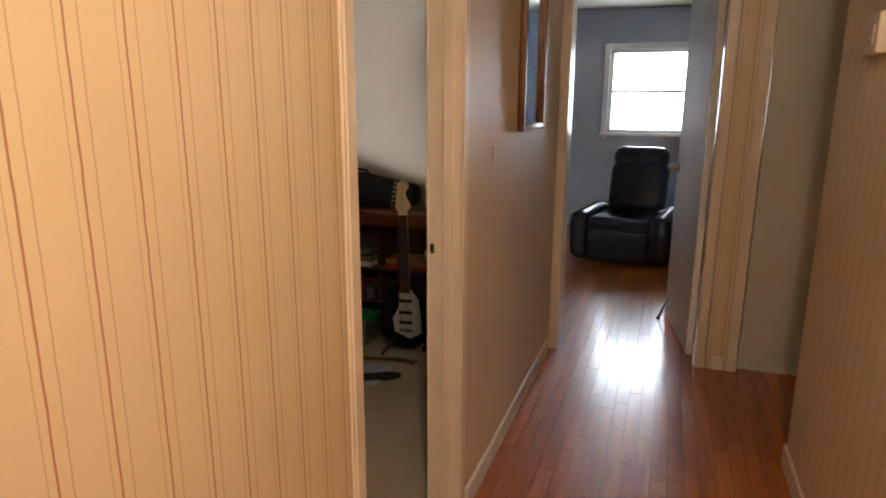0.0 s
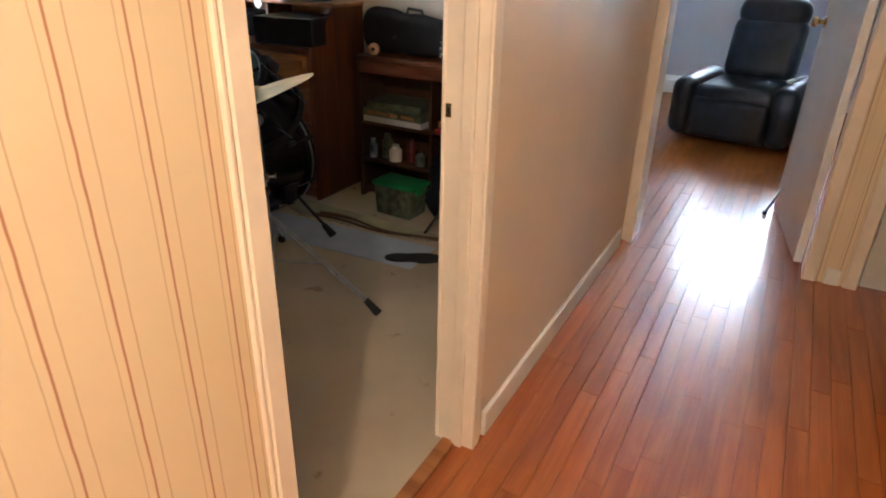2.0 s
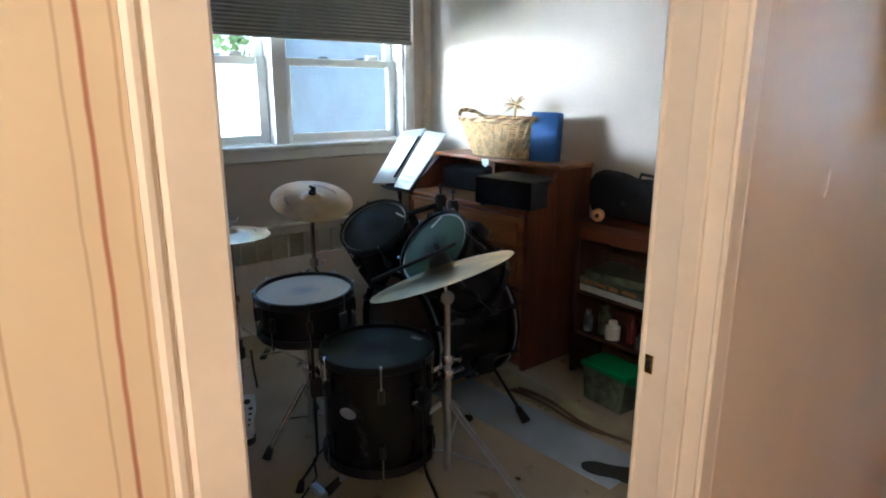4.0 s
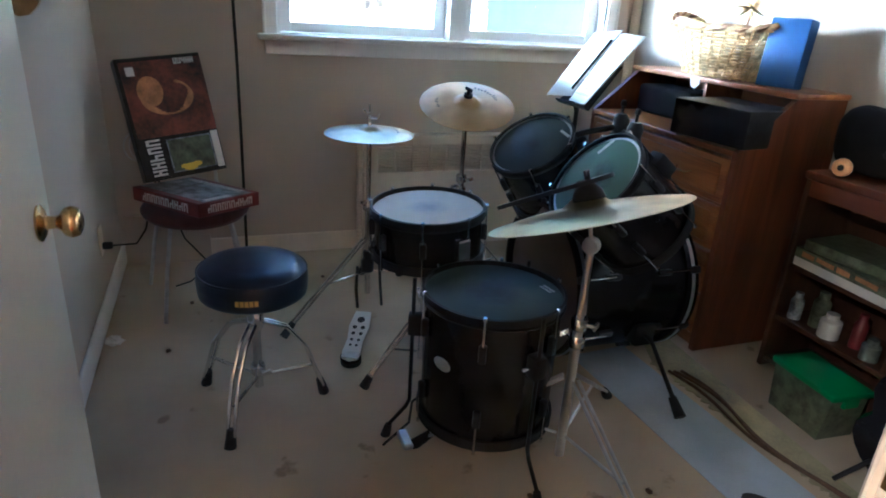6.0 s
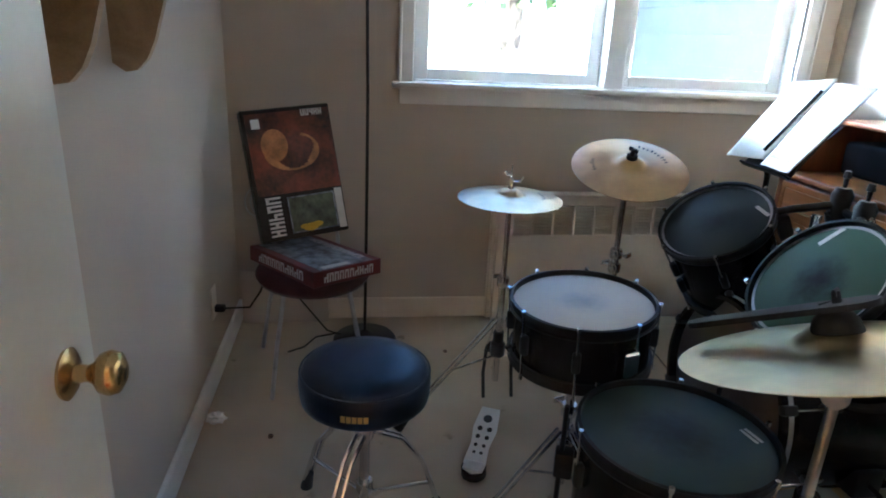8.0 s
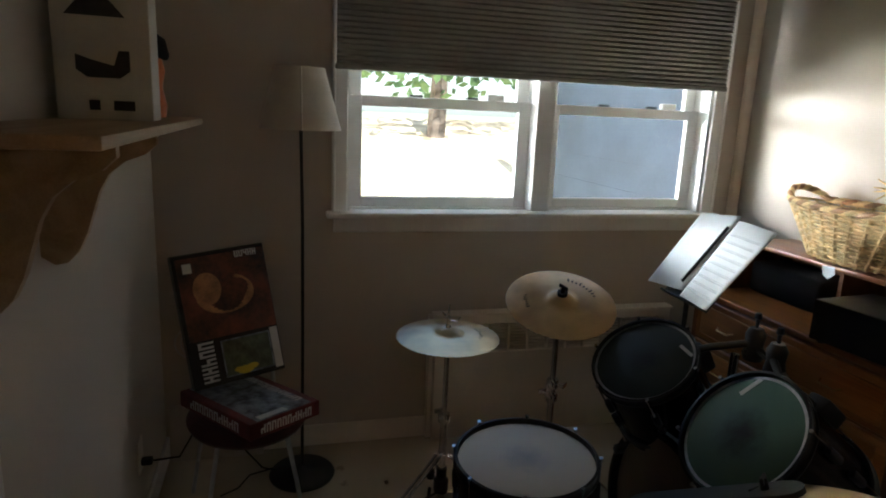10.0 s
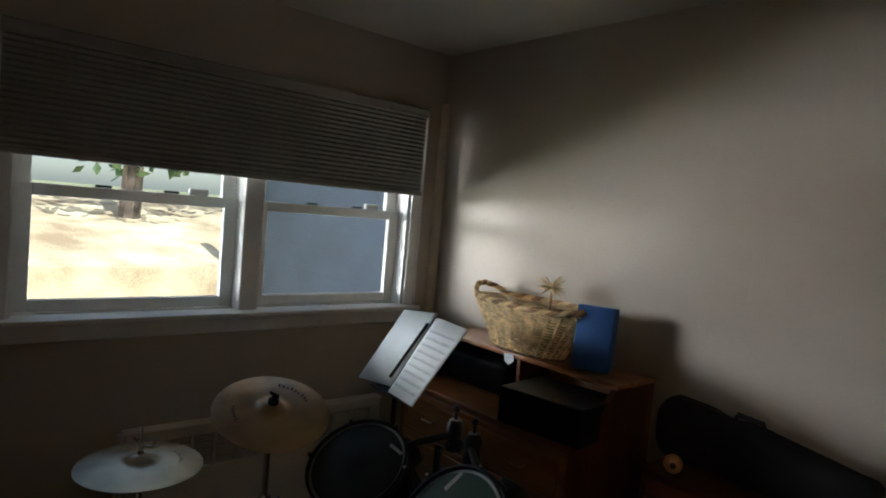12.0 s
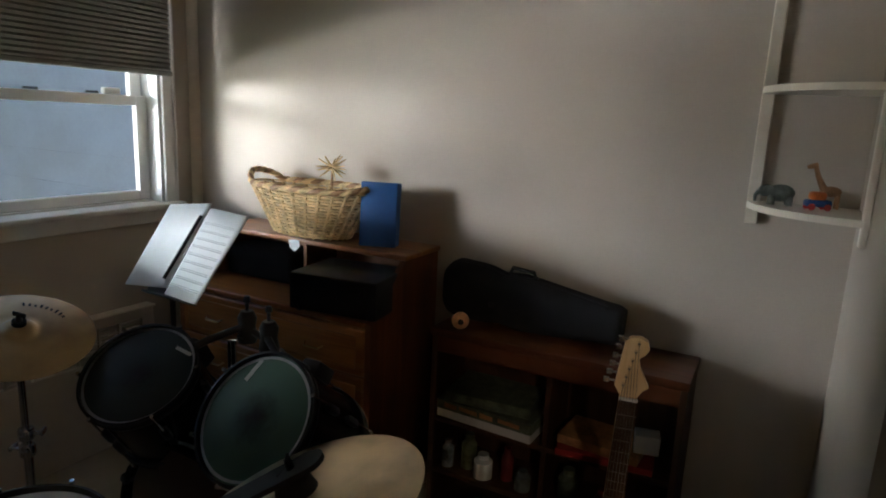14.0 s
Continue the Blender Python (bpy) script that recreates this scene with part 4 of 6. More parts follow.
for k in range(8):
    a = 2 * math.pi * (k + 0.5) / 8
    m = mb @ Matrix.Rotation(a, 4, "Z")
    for zz in (-0.13, -0.33):
        part("lug", box(B(), (BR - 0.001, -0.011, zz - 0.028), (BR + 0.020, 0.011, zz + 0.028), 0.006, 2), BLACKMETAL, bd, "", 35, m)
    for zz, s in ((0.0, -1), (-0.46, 1)):
        cl = part("claw", box(B(), (BR + 0.002, -0.013, min(zz - 0.008, zz + s * 0.03)), (BR + 0.028, 0.013, max(zz + 0.008, zz + s * 0.03)), 0.005, 2), BLACKMETAL, bd, "", 35, m)
        part("tension_rod", rod(B(), (BR + 0.022, 0, zz), (BR + 0.022, 0, -0.13 if s < 0 else -0.33), 0.003, seg=6), CHROME, cl)
for sx, dx in ((1, 0.52), (-1, -0.50)):
    sp = part("spur", tube(B(), ((sx * 0.235, 0.05, 0.17), (sx * 0.29, 0.07, 0.15), (dx + 0.025 * sx * -1, 0.035, 0.035)), 0.0075, 10), BLACKMETAL, bd, "black spur leg")
    part("rubber_foot", tube(B(), ((dx - 0.05 * sx, 0.037, 0.05), (dx + 0.006 * sx, 0.033, 0.012)), 0.015, 12, radii=(0.013, 0.019)), BLACKRUB, sp)
    part("spur_bracket", box(B(), (sx * 0.20, 0.02, 0.12), (sx * 0.265, 0.10, 0.20), 0.008, 2), BLACKMETAL, bd)
part("tom_post", tube(B(), ((-0.03, -0.03, BR * 2), (-0.03, -0.03, 0.80)), 0.013, 16), CHROME, bd, "chrome tom post")
part("post_base", box(B(), (-0.075, -0.07, 0.525), (0.015, 0.01, 0.57), 0.012, 2), BLACKMETAL, bd)
for dx_, hgt in ((-0.03, 0.845), (0.055, 0.83)):
    hb = part("tom_holder", lathe(B(), ((0, -0.045), (0.026, -0.045), (0.030, -0.03), (0.024, 0.0), (0.028, 0.03), (0.018, 0.05), (0, 0.052)), 20), BLACKMETAL, bd, "black tom holder joint", 50, pose(dx_, 0.03, hgt - 0.02))
    part("tee_bolt", tube(B(), ((0, 0, 0.05), (0, 0, 0.075), (0, 0, 0.078), (0, 0, 0.095)), 0.006, 8, radii=(0.005, 0.006, 0.011, 0.008)), BLACKMETAL, hb)
part("cross_arm", tube(B(), ((-0.03, 0.0, 0.80), (-0.03, 0.03, 0.82), (0.055, 0.03, 0.80)), 0.011, 10), BLACKMETAL, bd)
part("tom_arm", tube(B(), ((-0.03, 0.02, 0.83), (-0.09, -0.06, 0.80), (-0.13, -0.12, 0.77)), 0.011, 10), BLACKMETAL, bd)
part("tom_arm", tube(B(), ((0.055, 0.02, 0.82), (0.13, -0.02, 0.79), (0.19, -0.05, 0.76)), 0.011, 10), BLACKMETAL, bd)

# hung toms
t1 = thing("rack_tom", tilt_to((-1.845, 0.640, 0.748), (0.20, -0.55, 0.80)), "small black rack tom with a dark clear head", "drum", KIT)
drum_body(t1, 0.145, 0.24, BLACKLACQ, TOMHEAD, BLACKMETAL, 6, head_label="dark clear head with a pale rim")
part("maker_mark", box(B(), (0.03, 0.102, 0.0006), (0.085, 0.112, 0.0012)), WHITEPRINT, t1, "small white printed mark")
part("rim_band", lathe(B(), ((0.1405, 0.0008), (0.1475, 0.0008), (0.1475, 0.0015), (0.1405, 0.0015), (0.1405, 0.0008)), 56), STEEL, t1, "pale rim of the head")
part("bracket", box(B(), (-0.03, 0.146, -0.17), (0.03, 0.19, -0.09), 0.008, 2), BLACKMETAL, t1)
t2 = thing("rack_tom", tilt_to((-1.438, 0.648, 0.732), (-0.02, -0.77, 0.64)), "large black rack tom with a smoky green head", "drum", KIT)
drum_body(t2, 0.154, 0.27, BLACKLACQ, GREENHEAD, BLACKMETAL, 6, head_label="smoky green head rubbed black in the middle")
part("maker_mark", box(B(), (-0.105, 0.045, 0.0006), (-0.093, 0.108, 0.0012)), WHITEPRINT, t2, "small white printed mark", 35, pose(0, 0, 0, 0, 0, -20))
part("rim_band", lathe(B(), ((0.146, 0.0008), (0.153, 0.0008), (0.153, 0.0015), (0.146, 0.0015), (0.146, 0.0008)), 56), STEEL, t2, "pale rim of the head")
part("bracket", box(B(), (-0.03, 0.152, -0.19), (0.03, 0.196, -0.11), 0.008, 2), BLACKMETAL, t2)

# hi-hat
hx, hy = -2.181, 0.132
hh = thing("hi_hat_stand", pose(hx, hy, 0), "chrome hi-hat stand with a perforated white foot pedal", "stand", KIT)
part("lower_tube", rod(B(), (0, 0, 0.06), (0, 0, 0.44), 0.0125), CHROME, hh)
part("upper_tube", rod(B(), (0, 0, 0.44), (0, 0, 0.685), 0.0092), CHROME, hh)
clamp(hh, pose(0, 0, 0.435, 0, 0, 190))
part("pull_rod", rod(B(), (0, 0, 0.68), (0, 0, 0.83), 0.003, seg=8), CHROME, hh)
part("clutch", lathe(B(), ((0, 0.735), (0.009, 0.735), (0.009, 0.76), (0.006, 0.765), (0.008, 0.785), (0.004, 0.79), (0, 0.79)), 16), CHROME, hh)
part("clutch_bolt", tube(B(), ((0, 0, 0.778), (0.03, 0.02, 0.782), (0.034, 0.03, 0.80)), 0.0035, 8), CHROME, hh)
part("clutch_bolt", tube(B(), ((0, 0, 0.80), (0.022, -0.02, 0.803), (0.024, -0.028, 0.815)), 0.0035, 8), CHROME, hh)
part("hub", lathe(B(), ((0.0, 0.16), (0.024, 0.16), (0.026, 0.17), (0.026, 0.205), (0.018, 0.215), (0.018, 0.25), (0.0, 0.25)), 20), BLACKMETAL, hh)
tripod(hh, (0, 0), ((0.19, -0.36), (0.10, 0.36), (-0.33, 0.05)), 0.30, 0.16)
for s in (-1, 1):
    part("pedal_frame", tube(B(), ((0.02, 0.045 * s, 0.19), (0.02, 0.05 * s, 0.10), (0.05, 0.05 * s, 0.02)), 0.006, 8), BLACKMETAL, hh)
pedal = part("foot_pedal", prism(B(), ((-0.035, 0.0), (0.035, 0.0), (0.045, 0.09), (0.034, 0.16), (0.040, 0.235), (0.034, 0.262), (0.0, 0.275), (-0.034, 0.262), (-0.040, 0.235), (-0.034, 0.16), (-0.045, 0.09)), 2, 0, 0.008), WHITEPRINT, hh, "perforated white pedal plate", 35, axes((0.232, -0.065, 0.090), (0.42, 0.90, 0), (0.87, -0.40, -0.27), (0.24, -0.11, 0.92)) @ Matrix.Diagonal((0.82, 0.9, 1, 1)))
for px, py, r in ((0, 0.05, 0.017), (-0.018, 0.095, 0.010), (0.018, 0.095, 0.010), (-0.017, 0.13, 0.0085), (0.017, 0.13, 0.0085), (-0.015, 0.165, 0.007), (0.015, 0.165, 0.007), (-0.013, 0.195, 0.006), (0.013, 0.195, 0.006)):
    part("hole", lathe(B(), ((0, 0.0092), (r, 0.0092), (r, 0.0082)), 16), BLACKRUB, pedal, "", 35, pose(px, py, 0))
part("heel_plate", box(B(), (-0.036, 0.232, 0.0085), (0.036, 0.268, 0.012), 0.003), STEEL, pedal)
part("heel_rubber", lathe(B(), ((0, -0.03), (0.044, -0.03), (0.044, -0.002), (0, -0.002)), 28), BLACKRUB, pedal, "", 35, pose(0, 0.245, 0))
hat_m = tilt_to((0, 0, 0.722), (0.02, 0.0, 1))
hat = single("hi_hat_cymbal", cymbal_mesh(0.168, 0.045, BRONZE), BRONZE, "pale bronze hi-hat cymbal with a smudged face", "cymbal", pose(hx, hy, 0) @ hat_m, "cymbals", 60)
print_bars(hat, pose(0, 0, 0.010), 0.10, 60, 8)
copy = single("hi_hat_cymbal", cymbal_mesh(0.168, 0.045, BRONZE), BRONZE, "pale bronze lower hi-hat cymbal, face down", "cymbal", pose(hx, hy, 0.718, 180, 0, 0), "cymbals", 60)

# crash and ride cymbals on straight stands
def cymbal_stand(name, x, y, h, feet, label, z_top=0.36, mat=CHROME):
    st = thing(name, pose(x, y, 0), label, "stand", KIT)
    part("lower_tube", rod(B(), (0, 0, 0.05), (0, 0, h * 0.62), 0.0125), mat, st)
    part("upper_tube", rod(B(), (0, 0, h * 0.60), (0, 0, h - 0.07), 0.0095), mat, st)
    clamp(st, pose(0, 0, h * 0.62, 0, 0, 40))
    clamp(st, pose(0, 0, h * 0.62 - 0.05, 0, 0, 200))
    part("tilter", lathe(B(), ((0, -0.012), (0.020, -0.012), (0.022, 0), (0.020, 0.012), (0, 0.012)), 20), mat, st, "", 35, pose(0, 0, h - 0.07, 90, 0, 35))
    tripod(st, (0, 0), feet, z_top, z_top * 0.4, mat)
    return st


def cymbal_on(stand_xy, z, normal, r, bell, mat, label, spin, sleeve=True):
    n = Vector(normal).normalized()
    m = tilt_to((stand_xy[0], stand_xy[1], z), normal, spin)
    cy = single("crash_cymbal" if r < 0.24 else "ride_cymbal", cymbal_mesh(r, bell, mat), mat, label, "cymbal", m, "cymbals", 60)
    h = r * 0.085
    part("felt", lathe(B(), ((0.006, h + bell * 0.40), (0.017, h + bell * 0.40), (0.017, h + bell * 0.40 + 0.012), (0.006, h + bell * 0.40 + 0.012)), 20), BLACKCLOTH, cy, "black felt washer")
    wing_nut(cy, pose(0, 0, h + bell * 0.40 + 0.012))
    print_bars(cy, pose(0, 0, 0.012), r * 0.62, 60, 9, 0.012)
    print_bars(cy, pose(0, 0, 0.012), r * 0.62, 215, 6, 0.010)
    return cy


st = cymbal_stand("cymbal_stand", -2.157, 0.506, 0.875, ((0.28, -0.12), (-0.30, -0.16), (0.02, 0.33)), "chrome straight cymbal stand behind the snare")
part("tilt_arm", rod(B(), (0, 0, 0.785), (0.012, -0.004, 0.860), 0.0045), CHROME, st)
cymbal_on((-2.137, 0.501), 0.836, (0.38, -0.10, 1), 0.182, 0.050, BRONZE3, "thin bronze crash cymbal tilted on its stand", 30)
RX, RY = -1.082, 0.424
st = cymbal_stand("cymbal_stand", RX, RY, 0.74, ((0.475, 0.035), (-0.20, -0.36), (-0.27, 0.34)), "silver cymbal stand beside the floor tom", 0.30, STEEL)
part("tilt_arm", rod(B(), (0, 0, 0.67), (-0.03, -0.005, 0.775), 0.0048), STEEL, st)
ride = cymbal_on((RX - 0.02, RY - 0.008), 0.742, (-0.34, -0.17, 1), 0.243, 0.062, BRONZE2, "large golden ride cymbal tilted towards the stool", 100)
# a black practice pad strip lying over the ride's bell
pad = thing("cymbal_mute", tilt_to((RX - 0.055, RY - 0.045, 0.768), (-0.32, -0.17, 1), -50), "black foam mute lying across the ride cymbal", "mute")
part("strip", prism(B(), arc((0.0, 0.085), 0.034, 0, 180, 10) + arc((0.0, -0.165), 0.026, 180, 360, 10), 2, 0.004, 0.014), BLACKRUB, pad, "", 35, pose(0, 0, 0.022, 7, 0, 0))
part("bell_pad", lathe(B(), ((0, 0.034), (0.020, 0.033), (0.034, 0.016), (0.040, -0.004)), 24), BLACKRUB, pad, "", 50, pose(0.0, 0.05, 0.0))
wing_nut(pad, pose(0.0, 0.055, 0.040))

# stool
stool = thing("drum_stool", pose(-1.560, -0.340, 0), "round black vinyl drum stool on a chrome tripod", "stool", KIT)
sr = 0.150
seat = part("seat", lathe(B(), ((0, 0.400), (sr - 0.012, 0.400), (sr - 0.002, 0.408), (sr, 0.42), (sr + 0.002, 0.455), (sr - 0.003, 0.475), (sr - 0.014, 0.488), (sr - 0.05, 0.497), (sr - 0.1, 0.500), (0, 0.500)), 56), VINYL, stool, "padded dark blue vinyl seat", 60)
part("piping", lathe(B(), [(sr - 0.002 + 0.0028 * math.cos(a), 0.476 + 0.0028 * math.sin(a)) for a in [2 * math.pi * i / 8 for i in range(9)]], 56), VINYL, seat)
b = B()
for i in range(5):
    a0 = radians(-10 + i * 4.6)
    for k in range(2):
        a = a0 + k * 0.032
        c = Vector(((sr + 0.002) * math.cos(a), (sr + 0.002) * math.sin(a), 0.437))
        t = Vector((-math.sin(a), math.cos(a), 0))
        u = Vector((math.cos(a), math.sin(a), 0)) * 0.0012
        vs = [b.verts.new(c + u + t * q * 0.0026 + Vector((0, 0, w))) for q, w in ((-1, -0.008), (1, -0.008), (1, 0.008), (-1, 0.008))]
        b.faces.new(vs)
part("maker_mark", b, GOLDPRINT, seat, "row of gold printed strokes", None, Matrix.Rotation(radians(-10), 4, "Z"))
part("post", rod(B(), (0, 0, 0.09), (0, 0, 0.40), 0.0125), CHROME, stool)
part("collar", lathe(B(), ((0.012, 0.29), (0.022, 0.29), (0.024, 0.30), (0.024, 0.33), (0.02, 0.34), (0.012, 0.34)), 20), CHROME, stool)
clamp(stool, pose(0, 0, 0.335, 0, 0, 250)), clamp(stool, pose(0, 0, 0.15, 0, 0, 30))
for fx, fy in ((-0.046, 0.195), (-0.182, -0.152), (0.152, -0.090)):
    d = Vector((fx, fy, 0))
    b = B()
    n = d.normalized()
    side = Vector((-n.y, n.x, 0)) * 0.010
    for s in (-1, 1):
        tube(b, [n * r + side * s + Vector((0, 0, z)) for r, z in ((0.022, 0.305), (d.length * 0.45, 0.27), (d.length * 0.75, 0.185), (d.length * 0.93, 0.075), (d.length, 0.035))], 0.0058, 8)
    lg = part("leg", b, CHROME, stool)
    foot_of(lg, n * (d.length * 0.96) + Vector((0, 0, 0.055)), n * (d.length + 0.006) + Vector((0, 0, 0.001)))
    part("stay", tube(B(), (n * 0.018 + Vector((0, 0, 0.125)), n * d.length * 0.88 + Vector((0, 0, 0.115))), 0.0052, 8), CHROME, stool)

# music stand with sheet music
ms = thing("music_stand", pose(-2.14, 0.985, 0), "black folding music stand holding open sheet music", "stand")
part("post", rod(B(), (0, 0, 0.04), (0, 0, 0.83), 0.009), BLACKMETAL, ms)
for a in (80, 200, 320):
    c, s = math.cos(radians(a)), math.sin(radians(a))
    part("leg", tube(B(), ((0.012 * c, 0.012 * s, 0.26), (0.22 * c, 0.22 * s, 0.008)), 0.006, 8), BLACKMETAL, ms)
up = Vector((0.045, 0.178, 0.247)).normalized()
rt = Vector((1.0, -0.07, 0.02)).normalized()
nn = rt.cross(up).normalized()
up = nn.cross(rt)
desk_m = axes((-2.080, 0.925, 0.850), rt, up, nn)
part("desk", box(B(), (-0.13, 0.0, -0.008), (0.13, 0.20, -0.002), 0.002), BLACKMETAL, ms, "", 35, pose(2.14, -0.985, 0) @ desk_m)
part("lip", box(B(), (-0.13, -0.004, -0.008), (0.13, 0.003, 0.016), 0.002), BLACKMETAL, ms, "", 35, pose(2.14, -0.985, 0) @ desk_m)
part("knuckle", tube(B(), ((0, 0.0, 0.815), (0.02, -0.02, 0.845), (0.045, -0.03, 0.875)), 0.010, 8), BLACKMETAL, ms)
book = thing("sheet_music", desk_m, "open sheet music book with printed staves", "music book")
for s in (-1, 1):
    b = B()
    n, wd, hg = 10, 0.216, 0.318
    rows = []
    for i in range(n + 1):
        t = i / n
        z = 0.026 + (0.020 if s > 0 else -0.008) * t + (0.010 * math.sin(math.pi * min(1, t * 1.4)) * (1 - t) if s > 0 else 0)
        lean = 0.012 * t * s
        rows.append([b.verts.new((s * (0.004 + wd * t), y + (0.02 * (1 - t) if s < 0 else -0.016 * t) , z + (0.025 * (1 - y / hg) * t * t if s > 0 else 0))) for y in (0.003, 0.1, 0.2, hg)])
    for a, c in zip(rows, rows[1:]):
        for k in range(3):
            b.faces.new((a[k], c[k], c[k + 1], a[k + 1]) if s > 0 else (a[k + 1], c[k + 1], c[k], a[k]))
    pg = part("page", b, SHEET, book, "", 30)
    md = pg.modifiers.new("thickness", "SOLIDIFY")
    md.thickness = 0.003
    if s > 0:
        for k in range(9):
            b = B()
            y = 0.035 + k * 0.028
            pts = []
            for i in range(1, n):
                t = i / n
                z = 0.026 + 0.020 * t + 0.010 * math.sin(math.pi * min(1, t * 1.4)) * (1 - t) + 0.025 * (1 - y / hg) * t * t + 0.0022
                pts.append((0.004 + wd * t, y - 0.016 * t, z))
            for j, hgt in ((0, 0.0022), (0.006, 0.0016)):
                for a, c in zip(pts, pts[1:]):
                    vs = [b.verts.new((a[0], a[1] + j, a[2])), b.verts.new((c[0], c[1] + j, c[2])), b.verts.new((c[0], c[1] + j + hgt, c[2])), b.verts.new((a[0], a[1] + j + hgt, a[2]))]
                    b.faces.new(vs)
            part("stave", b, INK, book, "printed line of music", None)
part("pen", tube(B(), ((-0.030, 0.05, 0.030), (-0.012, 0.285, 0.033)), 0.0055, 10), BLACKRUB, book, "dark pen in the fold")

# ---- window dressing, radiator and wall things of the drum room ----
blind = thing("cellular_blind", pose(WX + 0.045, 0.683, 1.990), "grey pleated cellular blind, half lowered", "blind")
BW, BZ = 0.864, -0.412
part("head_rail", box(B(), (-0.025, -BW, -0.03), (0.025, BW, 0.012), 0.004), CELL, blind)
n = 36
step = (BZ + 0.048) / n
pts = []
for i in range(n + 1):
    pts.append((0.010 if i % 2 else -0.004, -0.03 + step * i))
for i in range(n, -1, -1):
    pts.append((-0.010 if i % 2 else -0.003 - 0.002, -0.03 + step * i))
b = B()
for (x0, z0), (x1, z1) in zip(pts[:n + 1], pts[1:n + 1]):
    vs = [b.verts.new(p) for p in ((x0, -BW + 0.005, z0), (x0, BW - 0.005, z0), (x1, BW - 0.005, z1), (x1, -BW + 0.005, z1))]
    b.faces.new(vs)
bmesh.ops.remove_doubles(b, verts=b.verts, dist=1e-5)
fab = part("pleated_fabric", b, CELL, blind, "", None)
md = fab.modifiers.new("thickness", "SOLIDIFY")
md.thickness = 0.004
part("bottom_rail", box(B(), (-0.016, -BW, BZ), (0.016, BW, BZ + 0.02), 0.004), CELL, blind)

rad = tagged(thing("convector", pose(WX, 0, 0), "cream painted wall convector with a slotted grille", "radiator"), kind="")
RY0, RY1, RZ = 0.25, 1.40, 0.575
b = B()
box(b, (0, RY0, 0.0), (0.055, RY1, 0.405), 0.004), box(b, (0, RY0, 0.535), (0.055, RY1, RZ), 0.004)
box(b, (0, RY0, 0.405), (0.055, RY0 + 0.06, 0.535)), box(b, (0, RY1 - 0.06, 0.405), (0.055, RY1, 0.535)), box(b, (0, RY0 + 0.06, 0.405), (0.012, RY1 - 0.06, 0.535))
part("cover", b, TRIM, rad)
part("top_lip", box(B(), (0, RY0 - 0.006, RZ), (0.066, RY1 + 0.006, RZ + 0.012), 0.004), TRIM, rad)
part("side_lip", box(B(), (0.0, RY0 - 0.022, 0.0), (0.035, RY0 - 0.001, RZ), 0.004), TRIM, rad)
k = 0
y = RY0 + 0.06
while y < RY1 - 0.10:
    part("grille_post", box(B(), (0.040, y, 0.405), (0.054, y + 0.010, 0.535)), TRIM, rad)
    y += 0.092
for i in range(9):
    part("grille_slat", box(B(), (0.030, RY0 + 0.06, 0.412 + i * 0.0138), (0.046, RY1 - 0.06, 0.4165 + i * 0.0138)), TRIM, rad)

def wall_shelf():
    sh = thing("wall_shelf", pose(-1.80, SY, 1.368), "tan wooden wall shelf on two scalloped brackets", "shelf")
    part("board", box(B(), (-0.53, 0, 0), (0.60, 0.24, 0.02), 0.005, 2), TANWOOD, sh)
    prof = ((0.0, 0.0), (0.26, 0.0), (0.26, -0.02), (0.235, -0.04), (0.19, -0.055), (0.155, -0.08), (0.132, -0.115), (0.115, -0.16), (0.10, -0.20), (0.08, -0.235), (0.055, -0.258), (0.028, -0.262), (0.0, -0.245))
    for x in (0.11, 0.44):
        part("bracket", prism(B(), [(p_ * 0.85, q_) for p_, q_ in prof], 0, x - 0.011, x + 0.011), TANWOOD, sh, "scalloped wooden bracket")
    return sh
wall_shelf()
lb = thing("lantern_carton", pose(-1.86, -0.745, 1.3885, 0, 0, 4), "cream carton printed with a dark wall lantern", "box")
part("carton", box(B(), (-0.075, -0.09, 0), (0.075, 0.09, 0.27), 0.002), CREAMBOX, lb)
b = B()
for x, s in ((0.0758, 1),):
    for poly in (((-0.065, 0.205), (0.045, 0.205), (0.02, 0.235), (-0.01, 0.255), (-0.04, 0.235)), ((-0.05, 0.10), (-0.03, 0.085), (0.03, 0.085), (0.05, 0.10), (0.05, 0.14), (0.03, 0.14), (0.02, 0.11), (-0.02, 0.12), (-0.05, 0.13)), ((-0.03, 0.02), (-0.01, 0.02), (-0.01, 0.04), (-0.03, 0.04)), ((0.015, 0.02), (0.055, 0.02), (0.055, 0.04), (0.015, 0.04))):
        b.faces.new([b.verts.new((x, p, q)) for p, q in poly])
part("lantern_print", b, BLACKPRINT, lb, "dark printed lantern", None)
b = B()
lathe(b, ((0, 0), (0.035, 0.0), (0.04, 0.03), (0.03, 0.08), (0.038, 0.12), (0.03, 0.16), (0, 0.17)), 24)
single("figurine", b, ORANGETOY, "small orange and black figurine on the shelf", "figurine", pose(-2.17, -0.72, 1.3885), "", 60)
b = B()
lathe(b, ((0.046, 0.0), (0.05, 0.012), (0.042, 0.05), (0.02, 0.066), (0, 0.068)), 24)
single("felt_hat", b, BLACKCLOTH, "small black felt hat resting on the figurine", "hat", pose(-2.17, -0.72, 1.538), "", 60)

ol = thing("wall_outlet", pose(-2.37, SY, 0.29), "cream wall outlet with a black plug in it", "outlet")
part("plate", box(B(), (-0.035, 0, -0.057), (0.035, 0.006, 0.057), 0.003), TRIM, ol)
part("plug", box(B(), (-0.012, 0.006, -0.035), (0.012, 0.04, -0.012), 0.003), BLACKRUB, ol)
